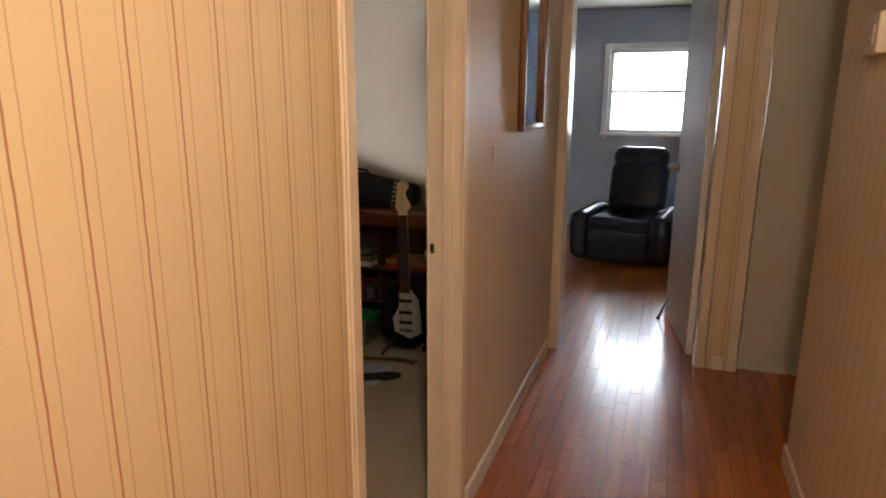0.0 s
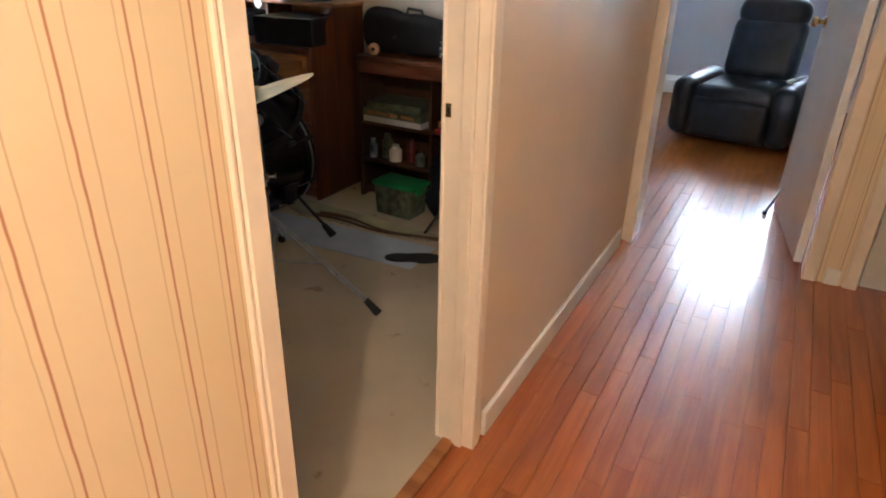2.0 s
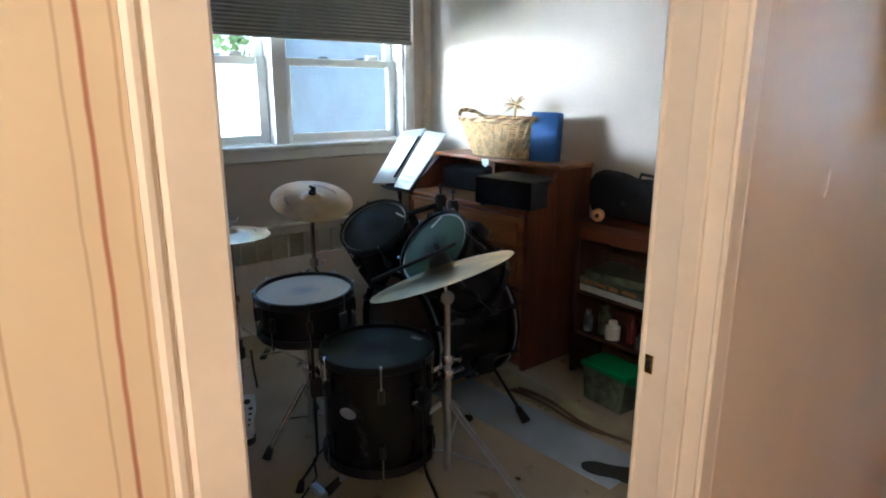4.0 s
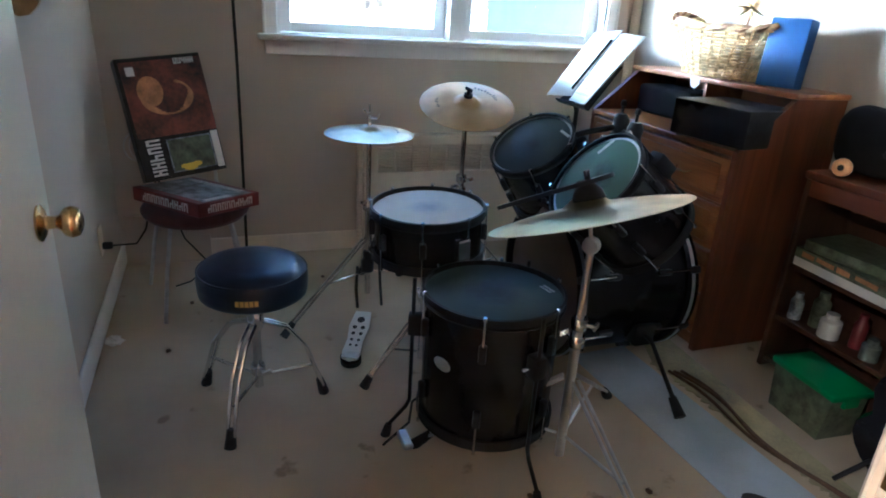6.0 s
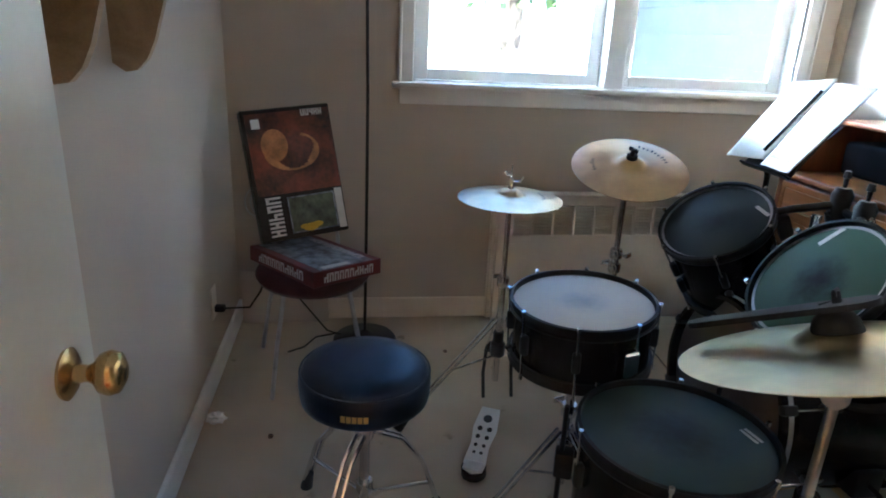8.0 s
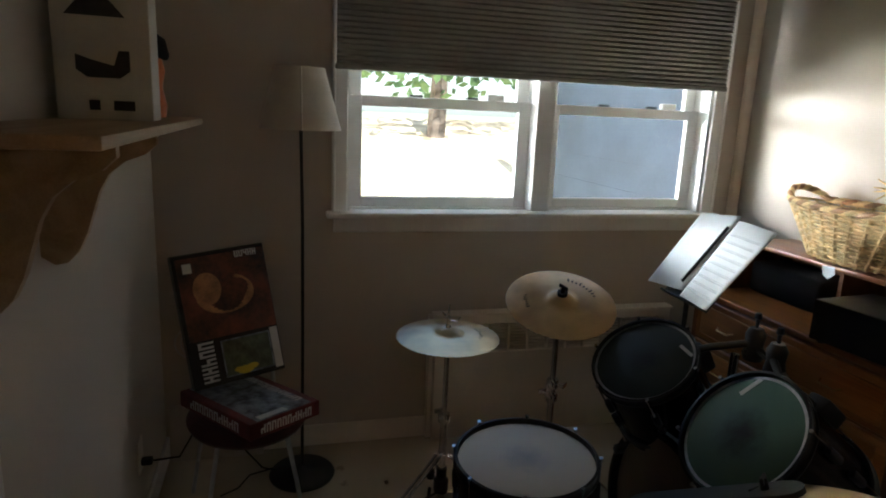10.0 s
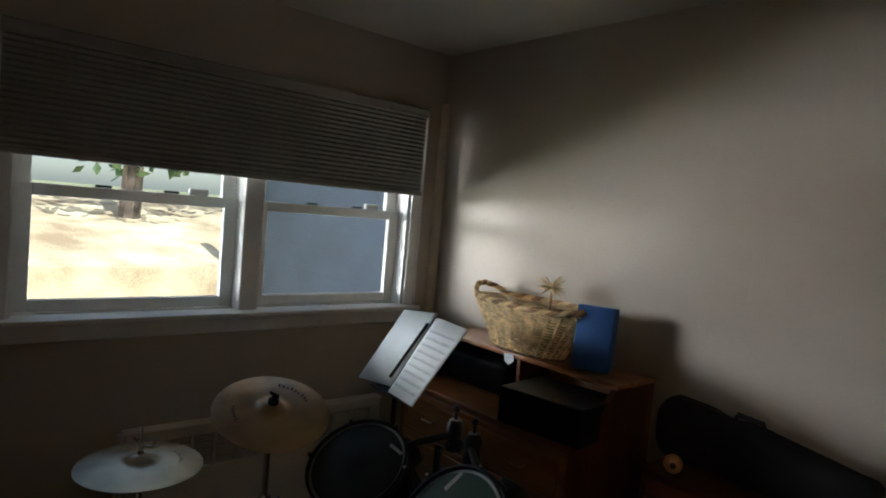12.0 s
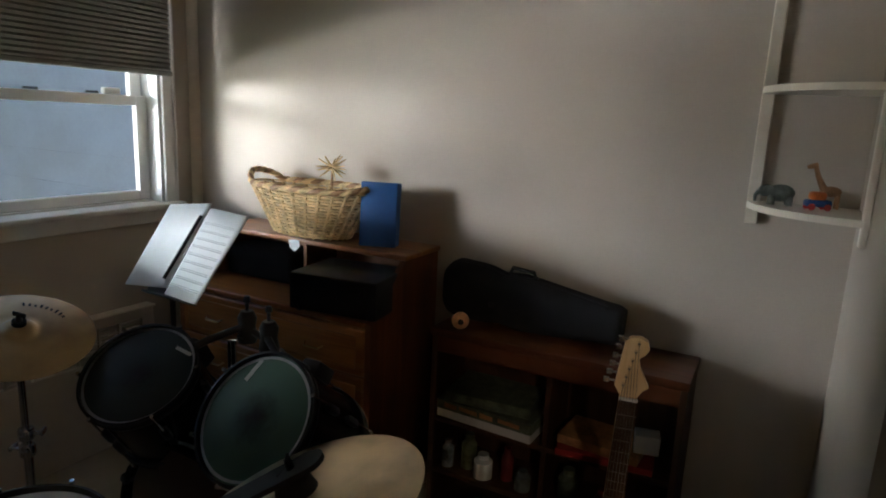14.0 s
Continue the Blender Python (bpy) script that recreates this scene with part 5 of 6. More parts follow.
part("cord", tube(B(), ((0, 0.04, -0.024), (-0.02, 0.12, -0.03), (-0.10, 0.15, 0.0), (-0.18, 0.17, 0.10), (-0.22, 0.20, 0.18), (-0.24, 0.28, -0.10), (-0.25, 0.38, -0.24), (-0.28, 0.46, -0.285)), 0.0035, 6), BLACKRUB, ol, "black lamp cord")

# corner shelf with toys
cs = thing("corner_shelf", pose(-0.205, NY, 1.238), "cream painted corner shelf with rounded boards", "shelf")
for z in (0.0, 0.325, 0.650):
    r = 0.285
    part("board", prism(B(), [(0, 0)] + [(r * -math.cos(radians(a)), -r * math.sin(radians(a))) for a in range(0, 91, 9)], 2, z, z + 0.018), TRIM, cs)
for lo, hi in (((-0.285, -0.018, -0.05), (-0.250, -0.002, 1.02)), ((-0.018, -0.285, -0.05), (-0.002, -0.250, 1.02))):
    part("upright", box(B(), lo, hi, 0.003), TRIM, cs)
b = B()
M = Matrix
lathe(b, [(0.034 * math.sin(math.pi * i / 10), -0.034 * math.cos(math.pi * i / 10)) for i in range(11)], 20, pose(0, 0, 0.045) @ M.Diagonal((1.45, 0.9, 0.95, 1)))
lathe(b, [(0.022 * math.sin(math.pi * i / 8), -0.022 * math.cos(math.pi * i / 8)) for i in range(9)], 16, pose(-0.055, 0, 0.05))
tube(b, ((-0.072, 0, 0.048), (-0.085, 0, 0.03), (-0.084, 0, 0.008)), 0.007, 8, radii=(0.010, 0.007, 0.005))
for x in (-0.03, 0.03):
    for y in (-0.016, 0.016):
        rod(b, (x, y, 0.035), (x, y, 0.0), 0.011, 0.012)
for y in (-0.022, 0.022):
    lathe(b, ((0, 0.003), (0.018, 0.002), (0.018, -0.002), (0, -0.003)), 14, pose(-0.045, y, 0.055, 90, 0, 0))
single("toy_elephant", b, GREYTOY, "small grey toy elephant on the corner shelf", "toy", pose(-0.405, 1.625, 1.257, 0, 0, 10) @ M.Scale(0.75, 4), "toys on the corner shelf", 60)
b = B()
lathe(b, [(0.022 * math.sin(math.pi * i / 8), -0.022 * math.cos(math.pi * i / 8)) for i in range(9)], 16, pose(0, 0, 0.055) @ M.Diagonal((1.5, 0.8, 0.8, 1)))
tube(b, ((-0.02, 0, 0.06), (-0.042, 0, 0.10), (-0.055, 0, 0.135)), 0.008, 8, radii=(0.012, 0.008, 0.007))
tube(b, ((-0.050, 0, 0.137), (-0.078, 0, 0.130)), 0.008, 8, radii=(0.010, 0.006))
for x in (-0.022, 0.022):
    for y in (-0.010, 0.010):
        rod(b, (x, y, 0.05), (x, y, 0.0), 0.005)
single("toy_giraffe", b, WICKERD, "small brown toy giraffe on the corner shelf", "toy", pose(-0.285, 1.640, 1.257, 0, 0, 15) @ M.Scale(0.85, 4), "toys on the corner shelf", 60)
car = thing("toy_car", pose(-0.315, 1.57, 1.257, 0, 0, 20) @ M.Scale(0.8, 4), "orange and blue toy car on the corner shelf", "toy", "toys on the corner shelf")
part("body", box(B(), (-0.04, -0.02, 0.012), (0.04, 0.02, 0.035), 0.008, 3), BLUE, car)
part("cab", box(B(), (-0.028, -0.018, 0.034), (0.022, 0.018, 0.062), 0.010, 3), ORANGETOY, car)
for x in (-0.025, 0.025):
    for y in (-0.021, 0.021):
        part("wheel", lathe(B(), ((0, 0.004), (0.010, 0.004), (0.012, 0), (0.010, -0.004), (0, -0.004)), 16), REDPLASTIC, car, "", 35, pose(x, y, 0.012, 90, 0, 0))

# ---- oak desk with hutch ----
DX0, DX1, DF, DT = -2.45, -1.53, 1.262, 0.957
desk = thing("oak_desk", pose(0, 0, 0), "golden oak slant-front desk with four drawers and an open top bay", "desk")
side = ((NY - 0.004, 0.0), (DF, 0.0), (DF, 0.775), (DF + 0.03, 0.80), (1.475, DT), (NY - 0.004, DT))
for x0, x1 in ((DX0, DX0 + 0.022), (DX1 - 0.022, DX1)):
    part("side_panel", prism(B(), side, 0, x0, x1), OAKV_DIM, desk)
part("top", box(B(), (DX0 - 0.012, 1.452, DT), (DX1 + 0.012, NY - 0.003, DT + 0.02), 0.007, 2), OAK, desk)
part("writing_surface", box(B(), (DX0 + 0.022, DF - 0.006, 0.757), (DX1 - 0.022, NY - 0.02, 0.779), 0.004), OAK, desk)
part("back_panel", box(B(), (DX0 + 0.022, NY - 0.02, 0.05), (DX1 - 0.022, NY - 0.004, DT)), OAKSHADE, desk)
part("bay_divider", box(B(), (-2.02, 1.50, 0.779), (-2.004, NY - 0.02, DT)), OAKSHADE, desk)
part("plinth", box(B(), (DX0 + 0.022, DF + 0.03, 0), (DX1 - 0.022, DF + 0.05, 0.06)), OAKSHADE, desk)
for z0, z1 in ((0.065, 0.225), (0.235, 0.40), (0.41, 0.575), (0.585, 0.748)):
    dr = part("drawer", box(B(), (DX0 + 0.026, DF - 0.004, z0), (DX1 - 0.026, DF + 0.40, z1), 0.004), OAK, desk, "oak drawer front")
    part("drawer_panel", box(B(), (DX0 + 0.056, DF - 0.010, z0 + 0.024), (DX1 - 0.056, DF - 0.0042, z1 - 0.024), 0.006, 2), OAK, dr)
    for x in (-2.24, -1.76):
        part("pull", tube(B(), ((x - 0.04, DF - 0.012, (z0 + z1) / 2), (x - 0.03, DF - 0.028, (z0 + z1) / 2 - 0.008), (x + 0.03, DF - 0.028, (z0 + z1) / 2 - 0.008), (x + 0.04, DF - 0.012, (z0 + z1) / 2)), 0.004, 8), BRASS, dr)
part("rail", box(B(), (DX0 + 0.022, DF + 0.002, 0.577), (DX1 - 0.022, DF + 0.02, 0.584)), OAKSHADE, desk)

rd = thing("black_receiver", pose(-1.692, 1.355, 0.7795, 0, 0, 7), "black stereo receiver on the desk's open bay", "receiver")
part("case", box(B(), (-0.165, -0.11, 0.008), (0.165, 0.15, 0.138), 0.004, 2), BLACKMETAL, rd)
part("front_panel", box(B(), (-0.165, -0.116, 0.010), (0.165, -0.1105, 0.136), 0.002), BLACKLACQ, rd)
for x in (-0.14, 0.14):
    for y in (-0.09, 0.12):
        part("foot", rod(B(), (x, y, 0), (x, y, 0.009), 0.012), BLACKRUB, rd)
# dark block added to make the bay's left part read as a shaded void
bay_fill = single("bay_dark_fill", box(B(), (-2.40, 1.46, 0.7795), (-2.05, 1.64, 0.905), 0.02, 3), BLACKCLOTH, "dark block added as the shade in the desk's open bay", "case")
b = B()
prism(b, ((0, 0), (0.05, 0.004), (0.056, -0.02), (0.03, -0.042), (0.006, -0.03)), 1, -0.0006, 0.0006)
single("paper_scrap", b, SHEET, "torn white paper scrap hanging from the desk top", "paper", pose(-2.05, 1.449, DT + 0.010))

# wicker basket on the desk
def basket():
    bk = thing("wicker_basket", pose(-2.030, 1.562, DT + 0.02, 0, 0, -4), "pale oval wicker basket with raised handles", "basket")
    a0, b0, a1, b1, hh_ = 0.182, 0.098, 0.312, 0.142, 0.185
    def ring(t, off=0.0):
        return a0 + (a1 - a0) * t + off, b0 + (b1 - b0) * t + off, hh_ * t
    nst = 30
    part("base", lathe(B(), ((0, 0.004), (a0, 0.004), (a0, 0.012), (0, 0.012)), 40, None, 1.0, b0 / a0), WICKERD, bk)
    for k in range(nst):
        a = 2 * math.pi * k / nst
        pts = []
        for i in range(7):
            t = i / 6
            ra, rb, z = ring(t)
            pts.append((ra * math.cos(a), rb * math.sin(a), z + 0.004))
        part("stake", tube(B(), pts, 0.0068, 6), WICKER, bk)
    for j in range(16):
        t = (j + 0.5) / 16
        ra, rb, z = ring(t)
        pts = []
        for i in range(160):
            a = 2 * math.pi * i / 160
            w = 0.0042 * math.cos(nst / 2 * a + math.pi * (j % 2))
            pts.append(((ra + w) * math.cos(a), (rb + w) * math.sin(a), z + 0.004 + 0.03 * max(0, abs(math.cos(a)) - 0.75) * t))
        part("weaver", tube(B(), pts, 0.0048, 6, loop=True), WICKER, bk)
    for q in range(2):
        pts = []
        for i in range(120):
            a = 2 * math.pi * i / 120
            ra, rb, z = ring(1.0)
            w = 0.0035 * math.cos(20 * a + math.pi * q)
            lift = (0.042 if math.cos(a) < 0 else 0.016) * max(0, (abs(math.cos(a)) - 0.80) / 0.20) ** 0.8
            pts.append(((ra + w) * math.cos(a), (rb + w) * math.sin(a), z + 0.008 + lift + 0.0035 * math.sin(20 * a + math.pi * q)))
        part("rim", tube(B(), pts, 0.0105, 6, loop=True), WICKERD if q else WICKER, bk, "braided brown rim with handles")
    return bk
basket()
b = B()
rnd = random.Random(4)
for k in range(34):
    d = Vector((rnd.uniform(-1, 1), rnd.uniform(-1, 1), rnd.uniform(-0.5, 1))).normalized()
    tube(b, (Vector((0, 0, 0)), d * 0.062), 0.006, 5, radii=(0.006, 0.0012))
bmesh.ops.create_icosphere(b, subdivisions=1, radius=0.014)
single("star_ornament", b, WICKER, "spiky golden star ornament in the basket", "ornament", pose(-1.950, 1.585, 1.246))
part_star_stem = rod(B(), (-1.950, 1.585, DT + 0.033), (-1.950, 1.585, 1.236), 0.004)
single("ornament_stick", part_star_stem, WICKERD, "thin stick that holds the star ornament", "stick")

bb = thing("blue_box", axes((-1.690, 1.535, DT + 0.021), (0.93, 0.36, 0), (-0.36, 0.93, 0.0), (0, 0, 1)) @ pose(0, 0, 0, -6, 0, 0), "bright blue cloth-covered box standing by the basket", "box")
part("body", box(B(), (-0.068, -0.037, 0), (0.068, 0.037, 0.236), 0.004, 2), BLUE, bb)
part("edge_band", box(B(), (0.0682, -0.034, 0.004), (0.0690, 0.034, 0.228)), BLUE, bb)

# ---- red-brown bookcase ----
KX0, KX1, KF, KT = -1.40, -0.56, 1.452, 0.745
bc = thing("bookcase", pose(0, 0, 0), "low red-brown bookcase with two shelves", "bookcase")
for x0, x1 in ((KX0, KX0 + 0.02), (KX1 - 0.02, KX1)):
    part("side_panel", box(B(), (x0, KF, 0), (x1, NY - 0.014, KT - 0.028), 0.002), DARKWOOD, bc)
part("top", box(B(), (KX0 - 0.004, KF - 0.008, KT - 0.028), (KX1 + 0.004, NY - 0.014, KT), 0.004, 2), CHERRY, bc)
part("apron", box(B(), (KX0 + 0.02, KF + 0.002, KT - 0.085), (KX1 - 0.02, KF + 0.018, KT - 0.029)), CHERRY, bc)
for z in (0.045, 0.215, 0.415):
    part("shelf", box(B(), (KX0 + 0.02, KF + 0.006, z - 0.018), (KX1 - 0.02, NY - 0.03, z), 0.002), DARKWOOD, bc)
part("divider", box(B(), (-0.985, KF + 0.02, 0.045), (-0.968, NY - 0.03, 0.655)), DARKWOOD, bc)
part("back", box(B(), (KX0 + 0.02, NY - 0.03, 0.0), (KX1 - 0.02, NY - 0.02, KT - 0.03)), DARKWOOD, bc)

def carton(name, m, size, faces, label, category="box", strip=None):
    bx = thing(name, m, label, category)
    part("body", box(B(), (-size[0] / 2, -size[1] / 2, 0), (size[0] / 2, size[1] / 2, size[2]), 0.002), faces, bx)
    return bx
g1 = carton("board_game", pose(-1.19, 1.575, 0.415, 0, 0, -3), (0.36, 0.24, 0.055), WHITEPRINT, "flat board game with a white edge and dark lid")
part("lid", box(B(), (-0.181, -0.121, 0.030), (0.181, 0.121, 0.066), 0.002), OLIVEPRINT, g1, "dark printed lid")
b = B()
for i, (x, w) in enumerate(((-0.15, 0.05), (-0.09, 0.07), (-0.01, 0.05), (0.06, 0.08))):
    b.faces.new([b.verts.new(p) for p in ((x, -0.1214, 0.040 + 0.004 * (i % 2)), (x + w, -0.1214, 0.040), (x + w, -0.1214, 0.056), (x, -0.1214, 0.058))])
part("title_bars", b, ORANGEPRINT, g1, "orange printed title strokes", None)
g2 = carton("board_game", pose(-1.20, 1.58, 0.4825, 0, 0, 4), (0.31, 0.22, 0.035), OLIVEPRINT, "dark thin board game on a stack")
g3 = carton("brown_envelope", pose(-0.79, 1.55, 0.415, 0, 0, 6), (0.30, 0.20, 0.022), REDPLASTIC, "red folder on the bookcase shelf", "folder")
g4 = carton("paper_pad", pose(-0.80, 1.55, 0.438, 0, 0, -4), (0.26, 0.17, 0.03), ORANGEPRINT, "stack of brown envelopes on the shelf", "paper")
g5 = carton("clear_box", pose(-0.665, 1.52, 0.4685, 0, 0, 12), (0.075, 0.06, 0.06), WHITEPRINT, "small clear plastic box on the envelopes")
rnd = random.Random(11)
for i, (x, hgt, mt, nm) in enumerate(((-1.34, 0.10, GREYPRINT, "grey tin"), (-1.27, 0.13, OLIVEPRINT, "olive bottle"), (-1.20, 0.085, WHITEPRINT, "white jar"), (-1.12, 0.12, REDPRINT, "red tin"), (-1.05, 0.07, GREYTOY, "dark jar"), (-0.90, 0.11, OLIVEPRINT, "olive tin"), (-0.78, 0.09, REDPRINT, "red jar"))):
    r = 0.022 + 0.006 * (i % 3)
    c_ = single(nm.replace(" ", "_"), lathe(B(), ((0, 0), (r, 0), (r, hgt * 0.7), (r * 0.6, hgt * 0.82), (r * 0.6, hgt), (0, hgt)), 20), mt, nm + " standing among clutter on the lower shelf", "jar", pose(x, 1.50 + 0.03 * (i % 2), 0.215))
for i, x in enumerate((-0.92, -0.87, -0.82, -0.77, -0.72, -0.67)):
    single("book", box(B(), (-0.019, -0.07, 0), (0.019, 0.07, 0.155 - 0.012 * (i % 3)), 0.003), (REDPRINT, GREYPRINT, OLIVEPRINT, CARDBOARD, BLUE, BLACKPRINT)[i], "old book standing on the bottom shelf", "book", pose(x, 1.56, 0.045), "books")

crate = thing("green_crate", pose(-1.075, 1.352, 0, 0, 0, -4), "see-through plastic storage box with a green lid", "storage box")
part("tub", prism(B(), ((-0.10, 0.0), (0.10, 0.0), (0.115, 0.15), (-0.115, 0.15)), 1, -0.07, 0.07), OLIVEPRINT, crate, "dark filled plastic tub")
part("lid", box(B(), (-0.125, -0.08, 0.150), (0.125, 0.08, 0.172), 0.006, 2), GREENPLASTIC, crate, "green plastic lid")
for s in (-1, 1):
    part("clip", box(B(), (0.112 * s - 0.012, -0.03, 0.12), (0.112 * s + 0.012, 0.03, 0.165), 0.004), GREENPLASTIC, crate)

# violin case lying on the bookcase
b = B()
outline = []
for i in range(40):
    t = i / 39
    x = -0.40 + 0.78 * t
    w = 0.115 - 0.045 * min(1, max(0, (t - 0.40) / 0.5)) ** 1.0 - 0.018 * math.exp(-((t - 0.36) / 0.07) ** 2)
    e = min(1, t / 0.10, (1 - t) / 0.07)
    outline.append((x, w * math.sqrt(max(0.0, 1 - (1 - e) ** 2))))
secs = []
for x, w in outline[1:-1]:
    hgt = 0.135 * min(1, 0.55 + w / 0.115 * 0.55)
    secs.append([b.verts.new((x, w * math.copysign(abs(math.cos(a)) ** 0.55, math.cos(a)), hgt / 2 + hgt / 2 * math.copysign(abs(math.sin(a)) ** 0.6, math.sin(a)))) for a in [2 * math.pi * k / 24 for k in range(24)]])
for p, q in zip(secs, secs[1:]):
    for k in range(24):
        b.faces.new((p[k], p[(k + 1) % 24], q[(k + 1) % 24], q[k]))
b.faces.new(secs[0][::-1]), b.faces.new(secs[-1])
vc = thing("violin_case", pose(-1.100, 1.605, KT + 0.102, 0, 3.6, 0) @ pose(0, 0.055, 0, 97, 0, 0) @ Matrix.Diagonal((0.86, 0.93, 0.80, 1)), "black cloth violin case standing on its side on the bookcase", "instrument case")
part("shell", b, BLACKCLOTH, vc, "", 70)
part("handle", tube(B(), ((-0.10, 0.105, 0.075), (-0.09, 0.132, 0.08), (0.0, 0.130, 0.08), (0.01, 0.10, 0.075)), 0.008, 8), BLACKRUB, vc)
part("zip", tube(B(), [(x, w + 0.001, 0.082) for x, w in outline[4:-4]], 0.003, 6), BLACKMETAL, vc)
for x in (-0.16, 0.08, 0.2):
    part("buckle", box(B(), (x, -0.02, 0.138 - 0.02 * (x > 0)), (x + 0.025, 0.0, 0.144 - 0.02 * (x > 0)), 0.002), BLACKMETAL, vc)
b = B()
bmesh.ops.create_uvsphere(b, u_segments=24, v_segments=16, radius=0.030)
ball = single("peach_ball", b, PEACH, "small peach-coloured ball with a dark mark", "ball", pose(-1.312, 1.485, KT + 0.0302), "", 180)
part("mark", lathe(B(), ((0, 0.0306), (0.007, 0.0300), (0.010, 0.0288)), 16), BLACKPRINT, ball, "dark printed mark", 60, tilt_to((0, 0, 0), (0.45, -0.85, 0.1)))

# electric guitar on a low stand
gt = thing("electric_guitar", axes((-0.712, 1.262, 0.045), (0.98, 0.20, 0), (0.13, -0.64, -0.09), (0.075, -0.215, 1.0)) @ pose(0, 0, 0), "dark electric guitar with a white pickguard and maple headstock", "guitar")
body = []
for a in range(0, 360, 12):
    r_ = radians(a)
    x = 0.155 * math.cos(r_) * (1 - 0.22 * math.exp(-((math.sin(r_) - 0.05) / 0.28) ** 2)) * (1.0 if math.sin(r_) < 0 else 0.86)
    body.append((x, 0.20 + 0.205 * math.sin(r_)))
part("body", prism(B(), body, 1, -0.022, 0.022), BLACKLACQ, gt, "black lacquered body")
part("pickguard", prism(B(), ((-0.06, 0.10), (0.02, 0.06), (0.085, 0.10), (0.08, 0.20), (0.07, 0.30), (0.03, 0.36), (-0.03, 0.36), (-0.035, 0.25), (-0.07, 0.18)), 1, 0.0222, 0.0245), WHITEPRINT, gt, "white plastic pickguard")
for z in (0.16, 0.22, 0.29):
    part("pickup", box(B(), (-0.036, 0.0246, z - 0.009), (0.036, 0.030, z + 0.009), 0.004), BLACKRUB, gt)
part("bridge", box(B(), (-0.035, 0.0246, 0.10), (0.035, 0.033, 0.125), 0.003), CHROME, gt)
part("neck", prism(B(), ((-0.028, 0.34), (0.028, 0.34), (0.021, 0.775), (-0.021, 0.775)), 1, 0.006, 0.028), MAPLE, gt)
part("fretboard", prism(B(), ((-0.028, 0.34), (0.028, 0.34), (0.021, 0.775), (-0.021, 0.775)), 1, 0.0281, 0.034), DARKWOOD, gt, "dark rosewood fretboard")
for i in range(14):
    z = 0.775 - 0.43 * (1 - 0.944 ** (i + 1)) / (1 - 0.944 ** 15)
    part("fret", rod(B(), (-0.024, 0.0345, z), (0.024, 0.0345, z), 0.0011, seg=5), CHROME, gt)
part("nut", box(B(), (-0.022, 0.028, 0.775), (0.022, 0.0365, 0.780)), WHITEPRINT, gt)
part("headstock", prism(B(), ((-0.020, 0.780), (0.020, 0.780), (0.030, 0.800), (0.043, 0.812), (0.034, 0.830), (0.018, 0.862), (0.013, 0.888), (0.026, 0.900), (0.033, 0.916), (0.028, 0.934), (0.010, 0.943), (-0.012, 0.940), (-0.024, 0.928), (-0.036, 0.807)), 1, 0.008, 0.022), MAPLE, gt, "pale maple headstock")
for i in range(6):
    z, x = 0.815 + i * 0.0235, -0.034 + i * 0.0047
    tn = part("tuner", rod(B(), (x - 0.002, 0.015, z), (x - 0.016, 0.015, z), 0.003, seg=8), CHROME, gt)
    part("tuner_button", box(B(), (x - 0.030, 0.010, z - 0.007), (x - 0.015, 0.020, z + 0.007), 0.003, 2), CHROME, tn)
    part("string_post", rod(B(), (x + 0.018, 0.022, z), (x + 0.018, 0.032, z), 0.0035, seg=8), CHROME, gt)
for i in range(6):
    part("string", tube(B(), ((-0.026 + i * 0.0104, 0.0375, 0.11), (-0.0175 + i * 0.007, 0.0385, 0.778), (-0.016 + i * 0.0047, 0.030, 0.815 + i * 0.0235)), 0.0006, 4), CHROME, gt)
gs = thing("guitar_stand", pose(-0.685, 1.285, 0), "black folding guitar stand on the carpet", "stand")
for x, y in ((-0.14, -0.12), (0.14, -0.12), (0.0, 0.14)):
    part("leg", tube(B(), ((0, 0.045, 0.32), (x * 0.6, y * 0.6 + 0.02, 0.12), (x, y, 0.008)), 0.007, 8), BLACKMETAL, gs)
for x in (-0.085, 0.085):
    part("cradle", tube(B(), ((x * 0.8, 0.03, 0.085), (x, -0.03, 0.045), (x, -0.065, 0.045), (x, -0.07, 0.07)), 0.008, 8), BLACKRUB, gs)

# ---- chair with boxes, floor lamp ----
ch = thing("metal_chair", pose(-2.40, -0.505, 0, 0, 0, 8), "metal-legged chair with a maroon vinyl seat", "chair")
part("seat", lathe(B(), ((0, -0.022), (0.17, -0.022), (0.195, -0.012), (0.20, 0.0), (0.19, 0.012), (0.12, 0.016), (0, 0.012)), 40), SEATRED, ch, "rounded maroon seat", 60, pose(0, 0, 0.395, 0, 5, 0))
for x, y in ((0.15, -0.13), (0.15, 0.13), (-0.16, -0.15), (-0.16, 0.15)):
    part("leg", tube(B(), ((x * 0.8, y * 0.8, 0.385), (x * 1.05, y * 1.05, 0.20), (x * 1.25, y * 1.25, 0.004)), 0.0075, 8), STEEL, ch)
part("back_frame", tube(B(), ((-0.16, -0.14, 0.37), (-0.21, -0.145, 0.55), (-0.235, -0.135, 0.70), (-0.24, -0.07, 0.74), (-0.24, 0.06, 0.74), (-0.235, 0.10, 0.70), (-0.21, 0.105, 0.55), (-0.16, 0.11, 0.37)), 0.0075, 8), STEEL, ch)
for q in (-0.13, -0.15):
    part("wire_ring", tube(B(), [(-0.19 + 0.02 * math.sin(a), q + 0.045 * math.cos(a) - 0.03, 0.60 + 0.06 * math.sin(a)) for a in [2 * math.pi * i / 20 for i in range(20)]], 0.0025, 6, loop=True), STEEL, ch)

